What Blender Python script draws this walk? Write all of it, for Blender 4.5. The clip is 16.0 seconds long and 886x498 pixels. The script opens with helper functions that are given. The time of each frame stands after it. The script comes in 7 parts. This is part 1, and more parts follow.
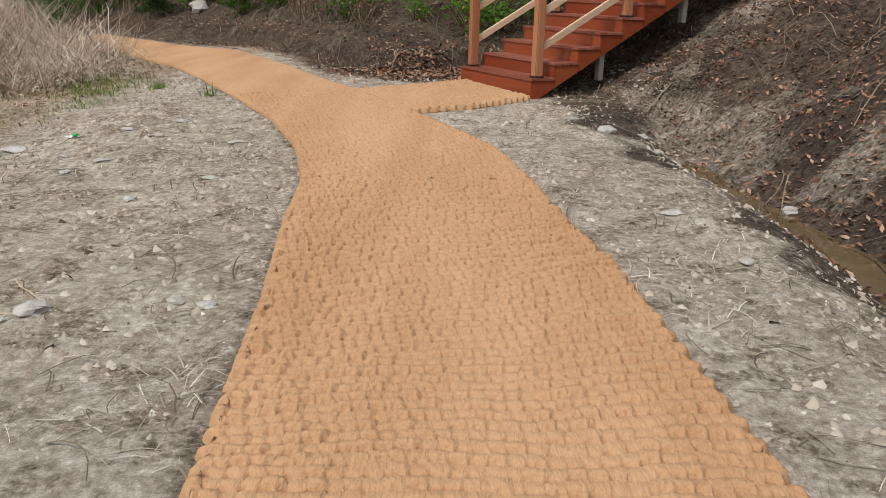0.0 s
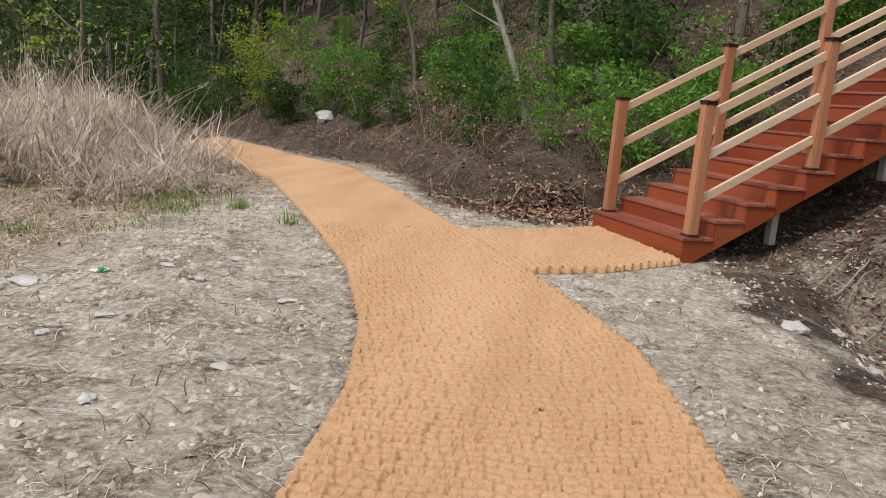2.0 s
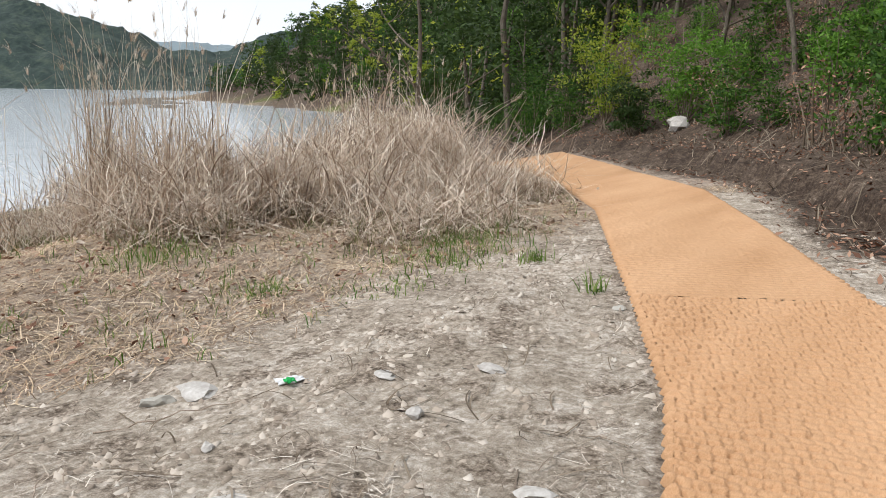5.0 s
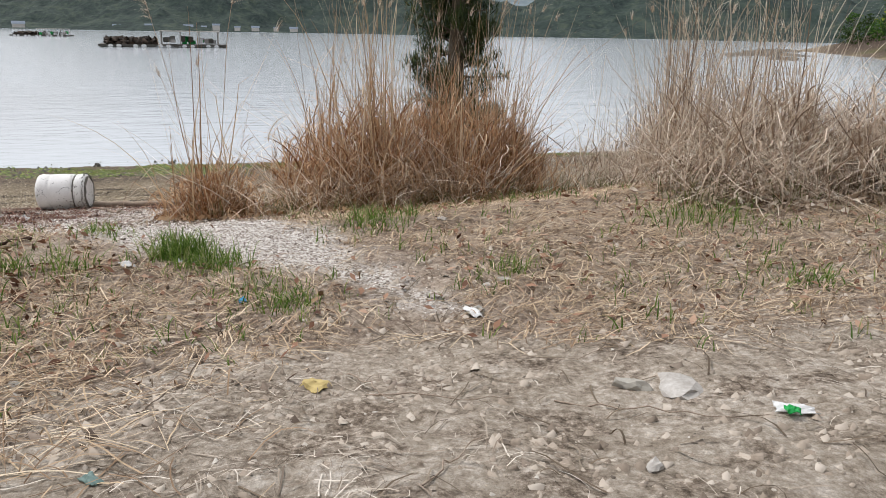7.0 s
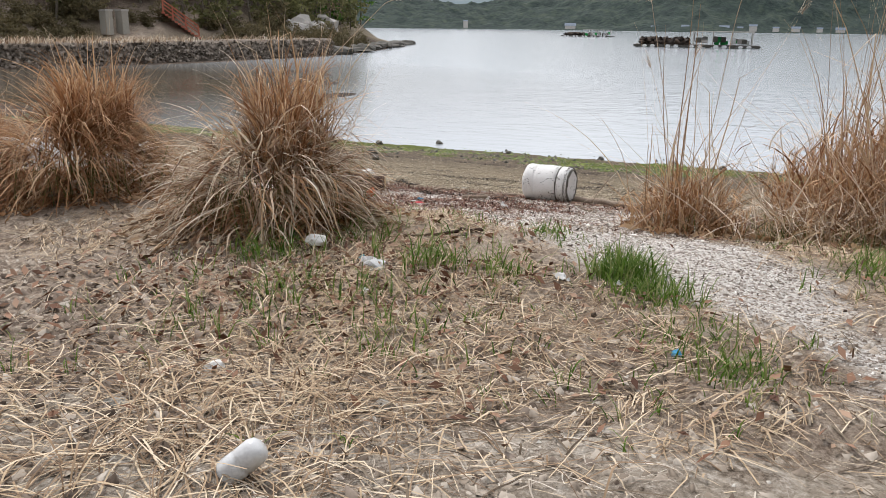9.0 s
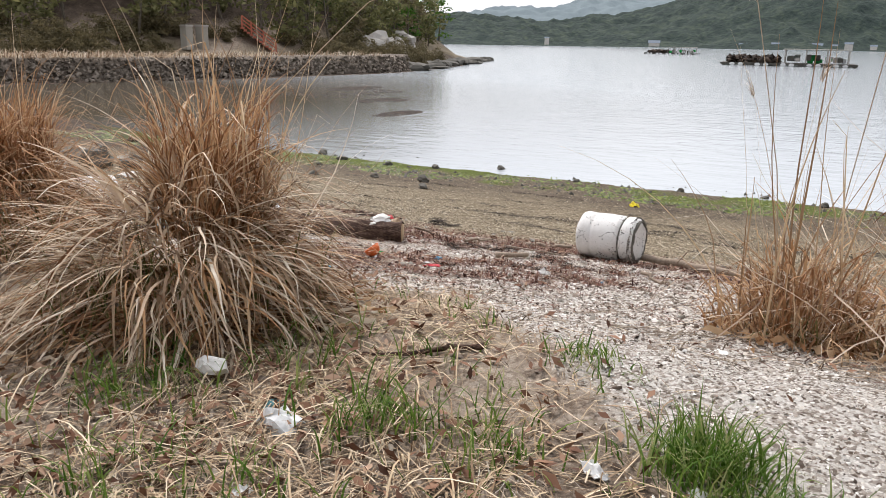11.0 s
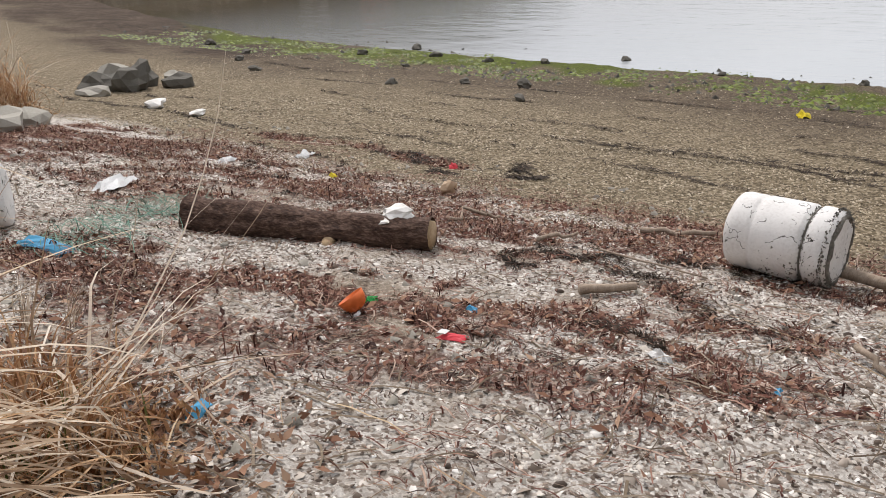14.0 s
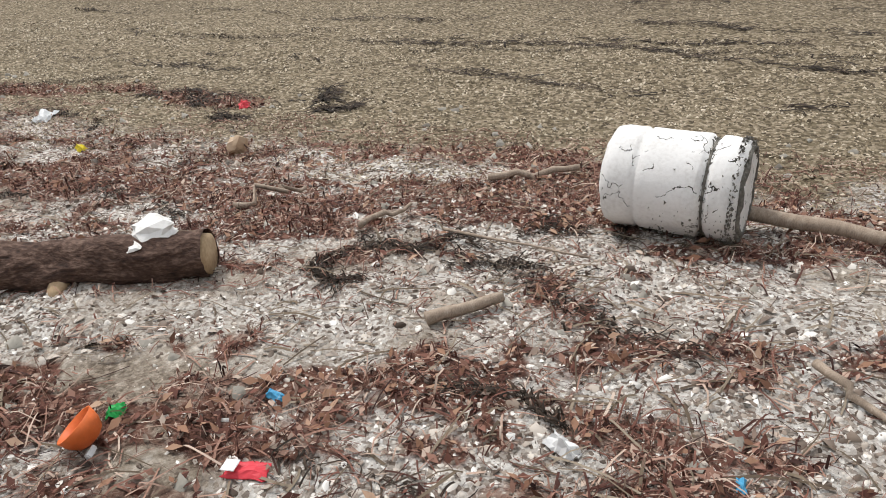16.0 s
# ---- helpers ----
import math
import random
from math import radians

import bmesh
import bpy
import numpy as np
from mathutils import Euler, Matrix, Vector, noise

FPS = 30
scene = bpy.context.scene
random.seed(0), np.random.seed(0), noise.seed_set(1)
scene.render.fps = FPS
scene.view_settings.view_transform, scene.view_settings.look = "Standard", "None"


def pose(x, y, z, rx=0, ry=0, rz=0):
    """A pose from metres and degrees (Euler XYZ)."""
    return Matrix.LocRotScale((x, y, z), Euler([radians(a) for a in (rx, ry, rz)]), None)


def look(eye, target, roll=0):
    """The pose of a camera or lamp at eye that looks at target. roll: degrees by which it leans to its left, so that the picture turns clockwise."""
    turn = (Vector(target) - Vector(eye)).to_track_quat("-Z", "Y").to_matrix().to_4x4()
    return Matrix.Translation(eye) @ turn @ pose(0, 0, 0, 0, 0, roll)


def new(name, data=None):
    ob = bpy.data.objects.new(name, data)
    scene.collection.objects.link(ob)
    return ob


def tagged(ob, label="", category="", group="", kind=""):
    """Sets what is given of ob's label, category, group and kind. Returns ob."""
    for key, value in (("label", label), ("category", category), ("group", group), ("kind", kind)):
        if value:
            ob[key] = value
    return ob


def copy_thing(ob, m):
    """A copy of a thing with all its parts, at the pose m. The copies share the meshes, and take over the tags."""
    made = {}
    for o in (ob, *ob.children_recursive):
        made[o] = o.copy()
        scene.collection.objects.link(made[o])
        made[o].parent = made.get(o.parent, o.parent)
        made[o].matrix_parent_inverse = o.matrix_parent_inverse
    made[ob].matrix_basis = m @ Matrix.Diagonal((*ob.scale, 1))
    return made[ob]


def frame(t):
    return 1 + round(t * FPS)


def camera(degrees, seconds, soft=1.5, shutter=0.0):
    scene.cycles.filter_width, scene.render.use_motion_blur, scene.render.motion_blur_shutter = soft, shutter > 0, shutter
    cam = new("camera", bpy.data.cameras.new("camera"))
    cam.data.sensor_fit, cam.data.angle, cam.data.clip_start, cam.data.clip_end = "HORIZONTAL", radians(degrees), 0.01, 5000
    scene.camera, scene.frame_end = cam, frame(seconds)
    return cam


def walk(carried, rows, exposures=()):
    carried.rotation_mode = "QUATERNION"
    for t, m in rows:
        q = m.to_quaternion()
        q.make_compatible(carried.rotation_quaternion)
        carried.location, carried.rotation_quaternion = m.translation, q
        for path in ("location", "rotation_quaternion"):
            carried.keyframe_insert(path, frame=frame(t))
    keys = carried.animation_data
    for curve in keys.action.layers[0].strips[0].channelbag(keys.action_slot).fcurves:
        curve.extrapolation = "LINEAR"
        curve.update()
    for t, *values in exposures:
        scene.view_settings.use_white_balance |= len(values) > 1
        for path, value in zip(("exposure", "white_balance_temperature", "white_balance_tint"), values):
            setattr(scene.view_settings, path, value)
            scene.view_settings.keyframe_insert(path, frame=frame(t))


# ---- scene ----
cam = camera(58.9, 16.0, soft=0.8)
METRES, EYE, TILT, LEAN, TURN = 14.9, 1.5, 0.4, -1.0, 0.0
ROWS = [
    (0.0, 0.0, 0.0, 0.0, 0.08, -18.84, -0.23),
    (0.5, -0.001, 0.0336, 0.0014, 4.53, -15.12, -1.68),
    (1.0, -0.0028, 0.0731, 0.0062, 9.68, -12.23, -2.52),
    (1.5, -0.0047, 0.1073, 0.0017, 8.37, -12.09, -5.39),
    (2.0, -0.0031, 0.1448, 0.004, 9.7, -10.99, -3.81),
    (2.5, -0.004, 0.1803, 0.0036, 10.59, -11.62, -4.69),
    (3.0, -0.0026, 0.2133, 0.0041, 15.22, -12.03, -0.79),
    (5.5, -0.0609, 0.3439, 0.0036, 48.2, -11.58, -1.87),
    (6.0, -0.0738, 0.3515, 0.0016, 66.08, -13.34, -2.28),
    (6.5, -0.0747, 0.3672, 0.0011, 76.11, -14.01, -1.13),
    (7.0, -0.0734, 0.3812, -0.0021, 77.68, -14.66, -0.36),
    (7.5, -0.0886, 0.3938, -0.0064, 78.68, -15.3, -2.67),
    (8.0, -0.1049, 0.4007, -0.0054, 98.02, -15.85, -4.99),
    (8.5, -0.1265, 0.3988, -0.0088, 110.68, -15.55, -0.83),
    (11.0, -0.3052, 0.3612, -0.0111, 119.82, -13.89, -1.04),
    (11.5, -0.3413, 0.3547, -0.0122, 123.52, -11.9, 2.67),
    (12.0, -0.3804, 0.3415, -0.0123, 126.22, -12.51, 4.49),
    (12.5, -0.4154, 0.3274, -0.0114, 125.08, -15.49, -0.55),
    (13.0, -0.452, 0.3132, -0.0088, 129.27, -16.6, 0.82),
    (13.5, -0.4871, 0.2943, -0.0078, 132.43, -18.83, 2.87),
    (14.0, -0.5225, 0.2762, -0.0069, 128.6, -22.6, 2.9),
    (14.5, -0.5529, 0.2571, -0.0043, 122.64, -24.13, 5.73),
    (15.0, -0.5709, 0.2443, -0.0039, 117.43, -25.11, 6.71),
    (15.5, -0.5962, 0.239, -0.0074, 114.06, -30.76, 8.71),
    (16.0, -0.6187, 0.228, -0.0104, 114.16, -32.76, 6.44),
]
walk(cam, [(t, pose(0, 0, EYE, TILT, LEAN, TURN) @ pose(METRES * x, METRES * y, METRES * z, 90 + pitch, roll, yaw)) for t, x, y, z, yaw, pitch, roll in ROWS],
     [(0.0, 0.15, 6500, 10), (1.5, 0.3, 6400, 10), (3.0, 0.4, 6250, 10), (5.5, 0.6, 6250, 10), (6.0, 0.7, 6250, 10), (7.0, 0.28, 6400, 12), (8.5, 0.3, 6400, 12), (11.0, 0.47, 6500, 13),
      (12.5, 0.2, 6650, 14), (13.5, 0.15, 6700, 14), (15.0, 0.25, 6500, 11), (16.0, 0.3, 6500, 10)])

# ---- overcast sky and a weak, wide sun ----
world = bpy.data.worlds.new("world")
scene.world = world
world.use_nodes = True
wn, wl = world.node_tree.nodes, world.node_tree.links
sky = wn.new("ShaderNodeTexSky")
sky.sky_type, sky.sun_disc = "NISHITA", False
sky.sun_elevation, sky.sun_rotation = radians(50), radians(200)
sky_dim = wn.new("ShaderNodeMixRGB")
sky_dim.blend_type, sky_dim.inputs[0].default_value, sky_dim.inputs[2].default_value = "MULTIPLY", 1.0, (0.1, 0.1, 0.1, 1)
wl.new(sky.outputs[0], sky_dim.inputs[1])
cloud_noise = wn.new("ShaderNodeTexNoise")
cloud_noise.inputs["Scale"].default_value, cloud_noise.inputs["Detail"].default_value = 2.2, 5
cloud_ramp = wn.new("ShaderNodeValToRGB")
cloud_ramp.color_ramp.elements[0].position, cloud_ramp.color_ramp.elements[0].color = 0.3, (0.80, 0.86, 0.94, 1)
cloud_ramp.color_ramp.elements[1].position, cloud_ramp.color_ramp.elements[1].color = 0.7, (1.0, 1.0, 1.0, 1)
wl.new(cloud_noise.outputs[0], cloud_ramp.inputs[0])
sky_mix = wn.new("ShaderNodeMixRGB")
sky_mix.inputs[0].default_value = 0.85
wl.new(sky_dim.outputs[0], sky_mix.inputs[1])
wl.new(cloud_ramp.outputs[0], sky_mix.inputs[2])
wl.new(sky_mix.outputs[0], wn["Background"].inputs[0])
wn["Background"].inputs[1].default_value = 0.86
sun = new("sun", bpy.data.lights.new("sun", "SUN"))
sun.data.energy, sun.data.angle, sun.data.color = 2.2, radians(10), (1.0, 0.96, 0.91)
sun.matrix_world = look((0, 0, 60), (26, 34, 0))

# ---- small helpers ----
RNG = np.random.default_rng(7)


def mesh_of(name, verts, faces, material=None, smooth=False):
    """A mesh from numpy arrays: verts (n, 3), faces (m, k)."""
    me = bpy.data.meshes.new(name)
    verts, faces = np.asarray(verts, dtype=np.float32), np.asarray(faces, dtype=np.int32)
    me.vertices.add(len(verts))
    me.vertices.foreach_set("co", verts.ravel())
    me.loops.add(faces.size)
    me.loops.foreach_set("vertex_index", faces.ravel())
    me.polygons.add(len(faces))
    me.polygons.foreach_set("loop_start", np.arange(0, faces.size, faces.shape[1], dtype=np.int32))
    me.update(calc_edges=True)
    me.validate()
    if smooth:
        me.polygons.foreach_set("use_smooth", np.ones(len(faces), dtype=bool))
    if material:
        me.materials.append(material)
    return me


def part(name, bm, material, parent=None, label="", smooth=False):
    """Links a bmesh or a mesh as one object under a thing or a part."""
    if isinstance(bm, bmesh.types.BMesh):
        me = bpy.data.meshes.new(name)
        bm.to_mesh(me)
        bm.free()
        if smooth:
            for poly in me.polygons:
                poly.use_smooth = True
        me.materials.append(material)
    else:
        me = bm
        if not me.materials and material:
            me.materials.append(material)
    ob = new(name, me)
    if parent:
        ob.parent = parent
    if label:
        ob["label"] = label
    return ob


def empty(name, m=None):
    ob = new(name)
    ob.empty_display_size = 0.1
    if m is not None:
        ob.matrix_basis = m
    return ob


def box(sx, sy, sz, m=None, bevel=0.0):
    bm = bmesh.new()
    bmesh.ops.create_cube(bm, size=1, matrix=Matrix.Diagonal((sx, sy, sz, 1)))
    if bevel:
        bmesh.ops.bevel(bm, geom=bm.edges[:], offset=bevel, segments=2, affect="EDGES")
    if m is not None:
        bm.transform(m)
    return bm


def join(*bms):
    out = bmesh.new()
    for b in bms:
        me = bpy.data.meshes.new("tmp")
        b.to_mesh(me)
        b.free()
        out.from_mesh(me)
        bpy.data.meshes.remove(me)
    return out


def tube(points, radii, sides=7):
    """Verts and quads of a tapered tube along points, closed at its ends by narrowing."""
    pts = np.asarray(points, float)
    n = len(pts)
    tang = np.gradient(pts, axis=0)
    tang /= np.linalg.norm(tang, axis=1)[:, None] + 1e-9
    ref = np.where(np.abs(tang[:, 2:3]) > 0.9, np.array([[1.0, 0, 0]]), np.array([[0, 0, 1.0]]))
    a = np.cross(tang, ref)
    a /= np.linalg.norm(a, axis=1)[:, None] + 1e-9
    b = np.cross(tang, a)
    ang = np.linspace(0, 2 * np.pi, sides, endpoint=False)
    ring = a[:, None, :] * np.cos(ang)[None, :, None] + b[:, None, :] * np.sin(ang)[None, :, None]
    v = pts[:, None, :] + ring * np.asarray(radii, float)[:, None, None]
    i, j = np.meshgrid(np.arange(n - 1), np.arange(sides), indexing="ij")
    k = (j + 1) % sides
    f = np.stack([i * sides + j, i * sides + k, (i + 1) * sides + k, (i + 1) * sides + j], -1).reshape(-1, 4)
    return v.reshape(-1, 3), f


def merge(pieces):
    vs, fs, n = [], [], 0
    for v, f in pieces:
        vs.append(v)
        fs.append(f + n)
        n += len(v)
    return np.concatenate(vs), np.concatenate(fs)


def ribbons(line, width, side):
    """Tapering strips along lines (n, k, 3) with half widths (n, k) and side vectors (n, 3)."""
    n, k, _ = line.shape
    off = side[:, None, :] * width[:, :, None]
    v = np.stack([line - off, line + off], 2).reshape(-1, 3)
    b = (np.arange(n)[:, None] * k + np.arange(k - 1)[None, :]) * 2
    f = np.stack([b, b + 1, b + 3, b + 2], -1).reshape(-1, 4)
    return v, f


def blades(base, az, lean, droop, length, width, k=5, rng=RNG, kinked=0.0, sway=0.12):
    """Standing grass blades that bend over by droop degrees."""
    n = len(base)
    t = np.linspace(0, 1, k)
    kink = (rng.uniform(0, 1, n) < 0.35)[:, None] * rng.uniform(40, 110, n)[:, None] * (t[None, :] > rng.uniform(0.35, 0.9, n)[:, None]) * kinked
    ang = np.radians(lean[:, None] + droop[:, None] * t[None, :] ** 1.5 + kink)
    step = length[:, None] / (k - 1)
    wob = az[:, None] + np.cumsum(rng.normal(0, sway, (n, k)), 1)
    d = np.stack([np.sin(ang) * np.cos(wob), np.sin(ang) * np.sin(wob), np.cos(ang)], -1) * step[:, :, None]
    line = base[:, None, :] + np.concatenate([np.zeros((n, 1, 3)), np.cumsum(d[:, :-1], 1)], 1)
    sa = az + np.pi / 2 + rng.normal(0, 0.6, n)
    side = np.stack([np.cos(sa), np.sin(sa), np.zeros(n)], -1)
    w = width[:, None] * (1 - 0.85 * t[None, :] ** 2)
    return ribbons(line, w, side)


def straws(xy, length, width, lift, curl=0.5, k=4, rng=RNG, az=None):
    """Stalks lying on the ground."""
    n = len(xy)
    az = rng.uniform(0, 2 * np.pi, n) if az is None else az
    turn = rng.normal(0, curl, n)
    t = np.linspace(0, 1, k)
    ang = az[:, None] + turn[:, None] * t[None, :]
    d = np.stack([np.cos(ang), np.sin(ang)], -1) * (length[:, None] / (k - 1))[:, :, None]
    p = xy[:, None, :] + np.cumsum(d, 1) - d[:, :1]
    z = height(p[..., 0].ravel(), p[..., 1].ravel()).reshape(n, k)
    tilt = rng.uniform(-0.3, 1, n)[:, None] * t[None, :] + np.sin(np.pi * t)[None, :] * rng.uniform(0, 1, n)[:, None]
    line = np.concatenate([p, (z + 0.006 + lift[:, None] * np.maximum(tilt, 0))[..., None]], -1)
    side = np.stack([-np.sin(az), np.cos(az), np.zeros(n)], -1)
    return ribbons(line, np.repeat(width[:, None], k, 1), side)


def turned(n, rng, flat=1.0):
    """Random rotation matrices; flat below 1 keeps them lying level."""
    a, b, c = rng.uniform(0, 2 * np.pi, n), rng.normal(0, 0.5, n) * flat, rng.normal(0, 0.5, n) * flat
    ca, sa, cb, sb, cc, sc = np.cos(a), np.sin(a), np.cos(b), np.sin(b), np.cos(c), np.sin(c)
    o = np.zeros(n)
    rz = np.stack([np.stack([ca, -sa, o], -1), np.stack([sa, ca, o], -1), np.stack([o, o, o + 1], -1)], 1)
    rx = np.stack([np.stack([o + 1, o, o], -1), np.stack([o, cb, -sb], -1), np.stack([o, sb, cb], -1)], 1)
    ry = np.stack([np.stack([cc, o, sc], -1), np.stack([o, o + 1, o], -1), np.stack([-sc, o, cc], -1)], 1)
    return rz @ rx @ ry


def chips(pos, size, tall=0.35, sides=5, flat=0.6, rng=RNG):
    """Little domed bits: shells and pebbles."""
    n = len(pos)
    ang = np.linspace(0, 2 * np.pi, sides, endpoint=False)[None, :] + rng.normal(0, 0.25, (n, sides))
    rad = rng.uniform(0.65, 1.15, (n, sides))
    ring = np.stack([np.cos(ang) * rad, np.sin(ang) * rad * rng.uniform(0.55, 1, (n, 1)), np.full((n, sides), -0.2)], -1)
    top = np.stack([rng.normal(0, 0.2, n), rng.normal(0, 0.2, n), tall * rng.uniform(0.6, 1.6, n)], -1)[:, None, :]
    v = np.concatenate([ring, top], 1) * size[:, None, None]
    v = np.einsum("nij,nkj->nki", turned(n, rng, flat), v) + pos[:, None, :]
    b = np.arange(n)[:, None] * (sides + 1)
    j = np.arange(sides)[None, :]
    f = np.stack([b + j, b + (j + 1) % sides, np.broadcast_to(b + sides, (n, sides))], -1).reshape(-1, 3)
    return v.reshape(-1, 3), f


def leaves(pos, size, flat=3.0, rng=RNG):
    """Leaf-shaped quads folded along nothing, turned at random."""
    n = len(pos)
    q = np.array([[-1, 0, 0], [-0.1, -0.42, 0.12], [1, 0, 0], [-0.1, 0.42, 0.12]])
    v = np.einsum("nij,kj->nki", turned(n, rng, flat), q) * size[:, None, None] + pos[:, None, :]
    f = (np.arange(n)[:, None] * 4 + np.arange(4)[None, :])
    return v.reshape(-1, 3), f


def in_ellipse(n, cx, cy, rx, ry, rng=RNG):
    a, r = rng.uniform(0, 2 * np.pi, n), np.sqrt(rng.uniform(0, 1, n))
    return np.stack([cx + rx * r * np.cos(a), cy + ry * r * np.sin(a)], -1)


def ground(xy, up=0.0):
    return np.concatenate([xy, (height(xy[:, 0], xy[:, 1]) + up)[:, None]], 1)


def on_ground(x, y, up=0.0):
    return float(height(np.array([x]), np.array([y]))[0]) + up


# ---- materials ----
def mat(name, cols, scale=6.0, rough=0.85, bump=0.25, bscale=60.0, island=0.0, stretch=None, metal=0.0, obj=0.0, trans=0.0, dist=0.01):
    """cols: colours of a ramp over two scales of noise; island, obj: share of the ramp driven by each piece's own random value."""
    m = bpy.data.materials.new(name)
    m.use_nodes = True
    nt = m.node_tree
    N, L = nt.nodes, nt.links
    bsdf = N["Principled BSDF"]
    bsdf.inputs["Roughness"].default_value, bsdf.inputs["Metallic"].default_value = rough, metal
    bsdf.inputs["Specular IOR Level"].default_value = 0.25
    co = N.new("ShaderNodeTexCoord")
    src = co.outputs["Object"]
    if stretch:
        mp = N.new("ShaderNodeMapping")
        mp.inputs["Scale"].default_value = stretch
        L.new(src, mp.inputs[0])
        src = mp.outputs[0]
    big, fine = N.new("ShaderNodeTexNoise"), N.new("ShaderNodeTexNoise")
    big.inputs["Scale"].default_value, big.inputs["Detail"].default_value, big.inputs["Roughness"].default_value = scale, 6, 0.6
    fine.inputs["Scale"].default_value, fine.inputs["Detail"].default_value = bscale, 4
    L.new(src, big.inputs["Vector"])
    L.new(src, fine.inputs["Vector"])
    add = N.new("ShaderNodeMath")
    add.operation = "MULTIPLY_ADD"
    add.inputs[1].default_value = 0.45
    L.new(fine.outputs[0], add.inputs[0])
    half = N.new("ShaderNodeMath")
    half.operation = "MULTIPLY"
    half.inputs[1].default_value = 0.55
    L.new(big.outputs[0], half.inputs[0])
    L.new(half.outputs[0], add.inputs[2])
    fac = add.outputs[0]
    if island or obj:
        if island:
            rv = N.new("ShaderNodeNewGeometry").outputs["Random Per Island"]
        else:
            rv = N.new("ShaderNodeObjectInfo").outputs["Random"]
        mx = N.new("ShaderNodeMix")
        mx.inputs[0].default_value = island or obj
        L.new(fac, mx.inputs[2])
        L.new(rv, mx.inputs[3])
        fac = mx.outputs[0]
    ramp = N.new("ShaderNodeValToRGB")
    lo, hi = (0.3, 0.7) if not (island or obj) else (0.3 - 0.3 * (island or obj), 0.7 + 0.3 * (island or obj))
    el = ramp.color_ramp.elements
    while len(el) < len(cols):
        el.new(0.5)
    for i, c in enumerate(cols):
        el[i].position = lo + (hi - lo) * i / max(1, len(cols) - 1)
        el[i].color = (*c, 1)
    L.new(fac, ramp.inputs[0])
    L.new(ramp.outputs[0], bsdf.inputs["Base Color"])
    if bump:
        bp = N.new("ShaderNodeBump")
        bp.inputs["Strength"].default_value, bp.inputs["Distance"].default_value = bump, dist
        L.new(add.outputs[0], bp.inputs["Height"])
        L.new(bp.outputs[0], bsdf.inputs["Normal"])
    if trans:
        bsdf.inputs["Subsurface Weight"].default_value = 0
        tr, ms = N.new("ShaderNodeBsdfTranslucent"), N.new("ShaderNodeMixShader")
        L.new(ramp.outputs[0], tr.inputs[0])
        ms.inputs[0].default_value = trans
        L.new(bsdf.outputs[0], ms.inputs[1])
        L.new(tr.outputs[0], ms.inputs[2])
        L.new(ms.outputs[0], N["Material Output"].inputs[0])
    return m


M_COIR = mat("coir_fibre", [(0.36, 0.195, 0.092), (0.48, 0.283, 0.15), (0.57, 0.352, 0.20)], 1.6, 0.95, 1.0, 170, stretch=(1, 0.22, 1), dist=0.012)
M_DECK = mat("red_stained_wood", [(0.13, 0.022, 0.009), (0.24, 0.05, 0.018), (0.33, 0.09, 0.035)], 2.5, 0.42, 0.2, 40, obj=0.35, stretch=(1, 1, 6), dist=0.003)
M_TREAD = mat("worn_red_tread", [(0.16, 0.045, 0.028), (0.27, 0.09, 0.06), (0.38, 0.17, 0.125)], 2.5, 0.32, 0.2, 40, obj=0.3, dist=0.003)
M_POST = mat("oiled_post_wood", [(0.27, 0.10, 0.045), (0.40, 0.18, 0.09), (0.48, 0.25, 0.14)], 2.0, 0.55, 0.25, 30, stretch=(14, 14, 0.7), obj=0.25, dist=0.002)
M_CAP = mat("dark_cap_wood", [(0.035, 0.015, 0.012), (0.07, 0.03, 0.02)], 6, 0.5, 0.2, 50)
M_RAIL = mat("pale_rail_wood", [(0.50, 0.335, 0.205), (0.64, 0.47, 0.32), (0.74, 0.58, 0.43)], 2.0, 0.6, 0.2, 30, stretch=(0.7, 14, 14), obj=0.3, dist=0.002)
M_REED = mat("dry_reed", [(0.24, 0.145, 0.08), (0.45, 0.305, 0.185), (0.65, 0.50, 0.335), (0.78, 0.66, 0.50)], 1.0, 0.8, 0, 30, island=0.75, trans=0.25)
M_REED_GREY = mat("weathered_reed", [(0.11, 0.073, 0.048), (0.33, 0.242, 0.172), (0.58, 0.468, 0.358), (0.78, 0.675, 0.555), (0.88, 0.82, 0.72)], 1.0, 0.8, 0, 30, island=0.75, trans=0.25)
M_REED_RUST = mat("rusty_reed", [(0.13, 0.058, 0.026), (0.34, 0.175, 0.085), (0.56, 0.35, 0.19), (0.76, 0.585, 0.40)], 1.0, 0.8, 0, 30, island=0.7, trans=0.25)
M_REED_TAN = mat("tan_silver_grass", [(0.09, 0.052, 0.03), (0.30, 0.20, 0.125), (0.57, 0.435, 0.31), (0.78, 0.665, 0.52), (0.90, 0.83, 0.71)], 1.0, 0.8, 0, 30, island=0.8, trans=0.25)
M_STRAW = mat("straw", [(0.11, 0.067, 0.04), (0.33, 0.225, 0.14), (0.57, 0.435, 0.285), (0.80, 0.68, 0.51)], 1.0, 0.85, 0, 30, island=0.8)
M_SHOOT = mat("olive_shoot", [(0.05, 0.06, 0.018), (0.11, 0.125, 0.035), (0.19, 0.2, 0.065), (0.34, 0.28, 0.15)], 2.0, 0.7, 0, 30, island=0.7, trans=0.3)
M_GREYSTRAW = mat("bleached_straw", [(0.10, 0.075, 0.055), (0.27, 0.215, 0.165), (0.50, 0.43, 0.35), (0.78, 0.72, 0.63)], 1.0, 0.85, 0, 30, island=0.85)
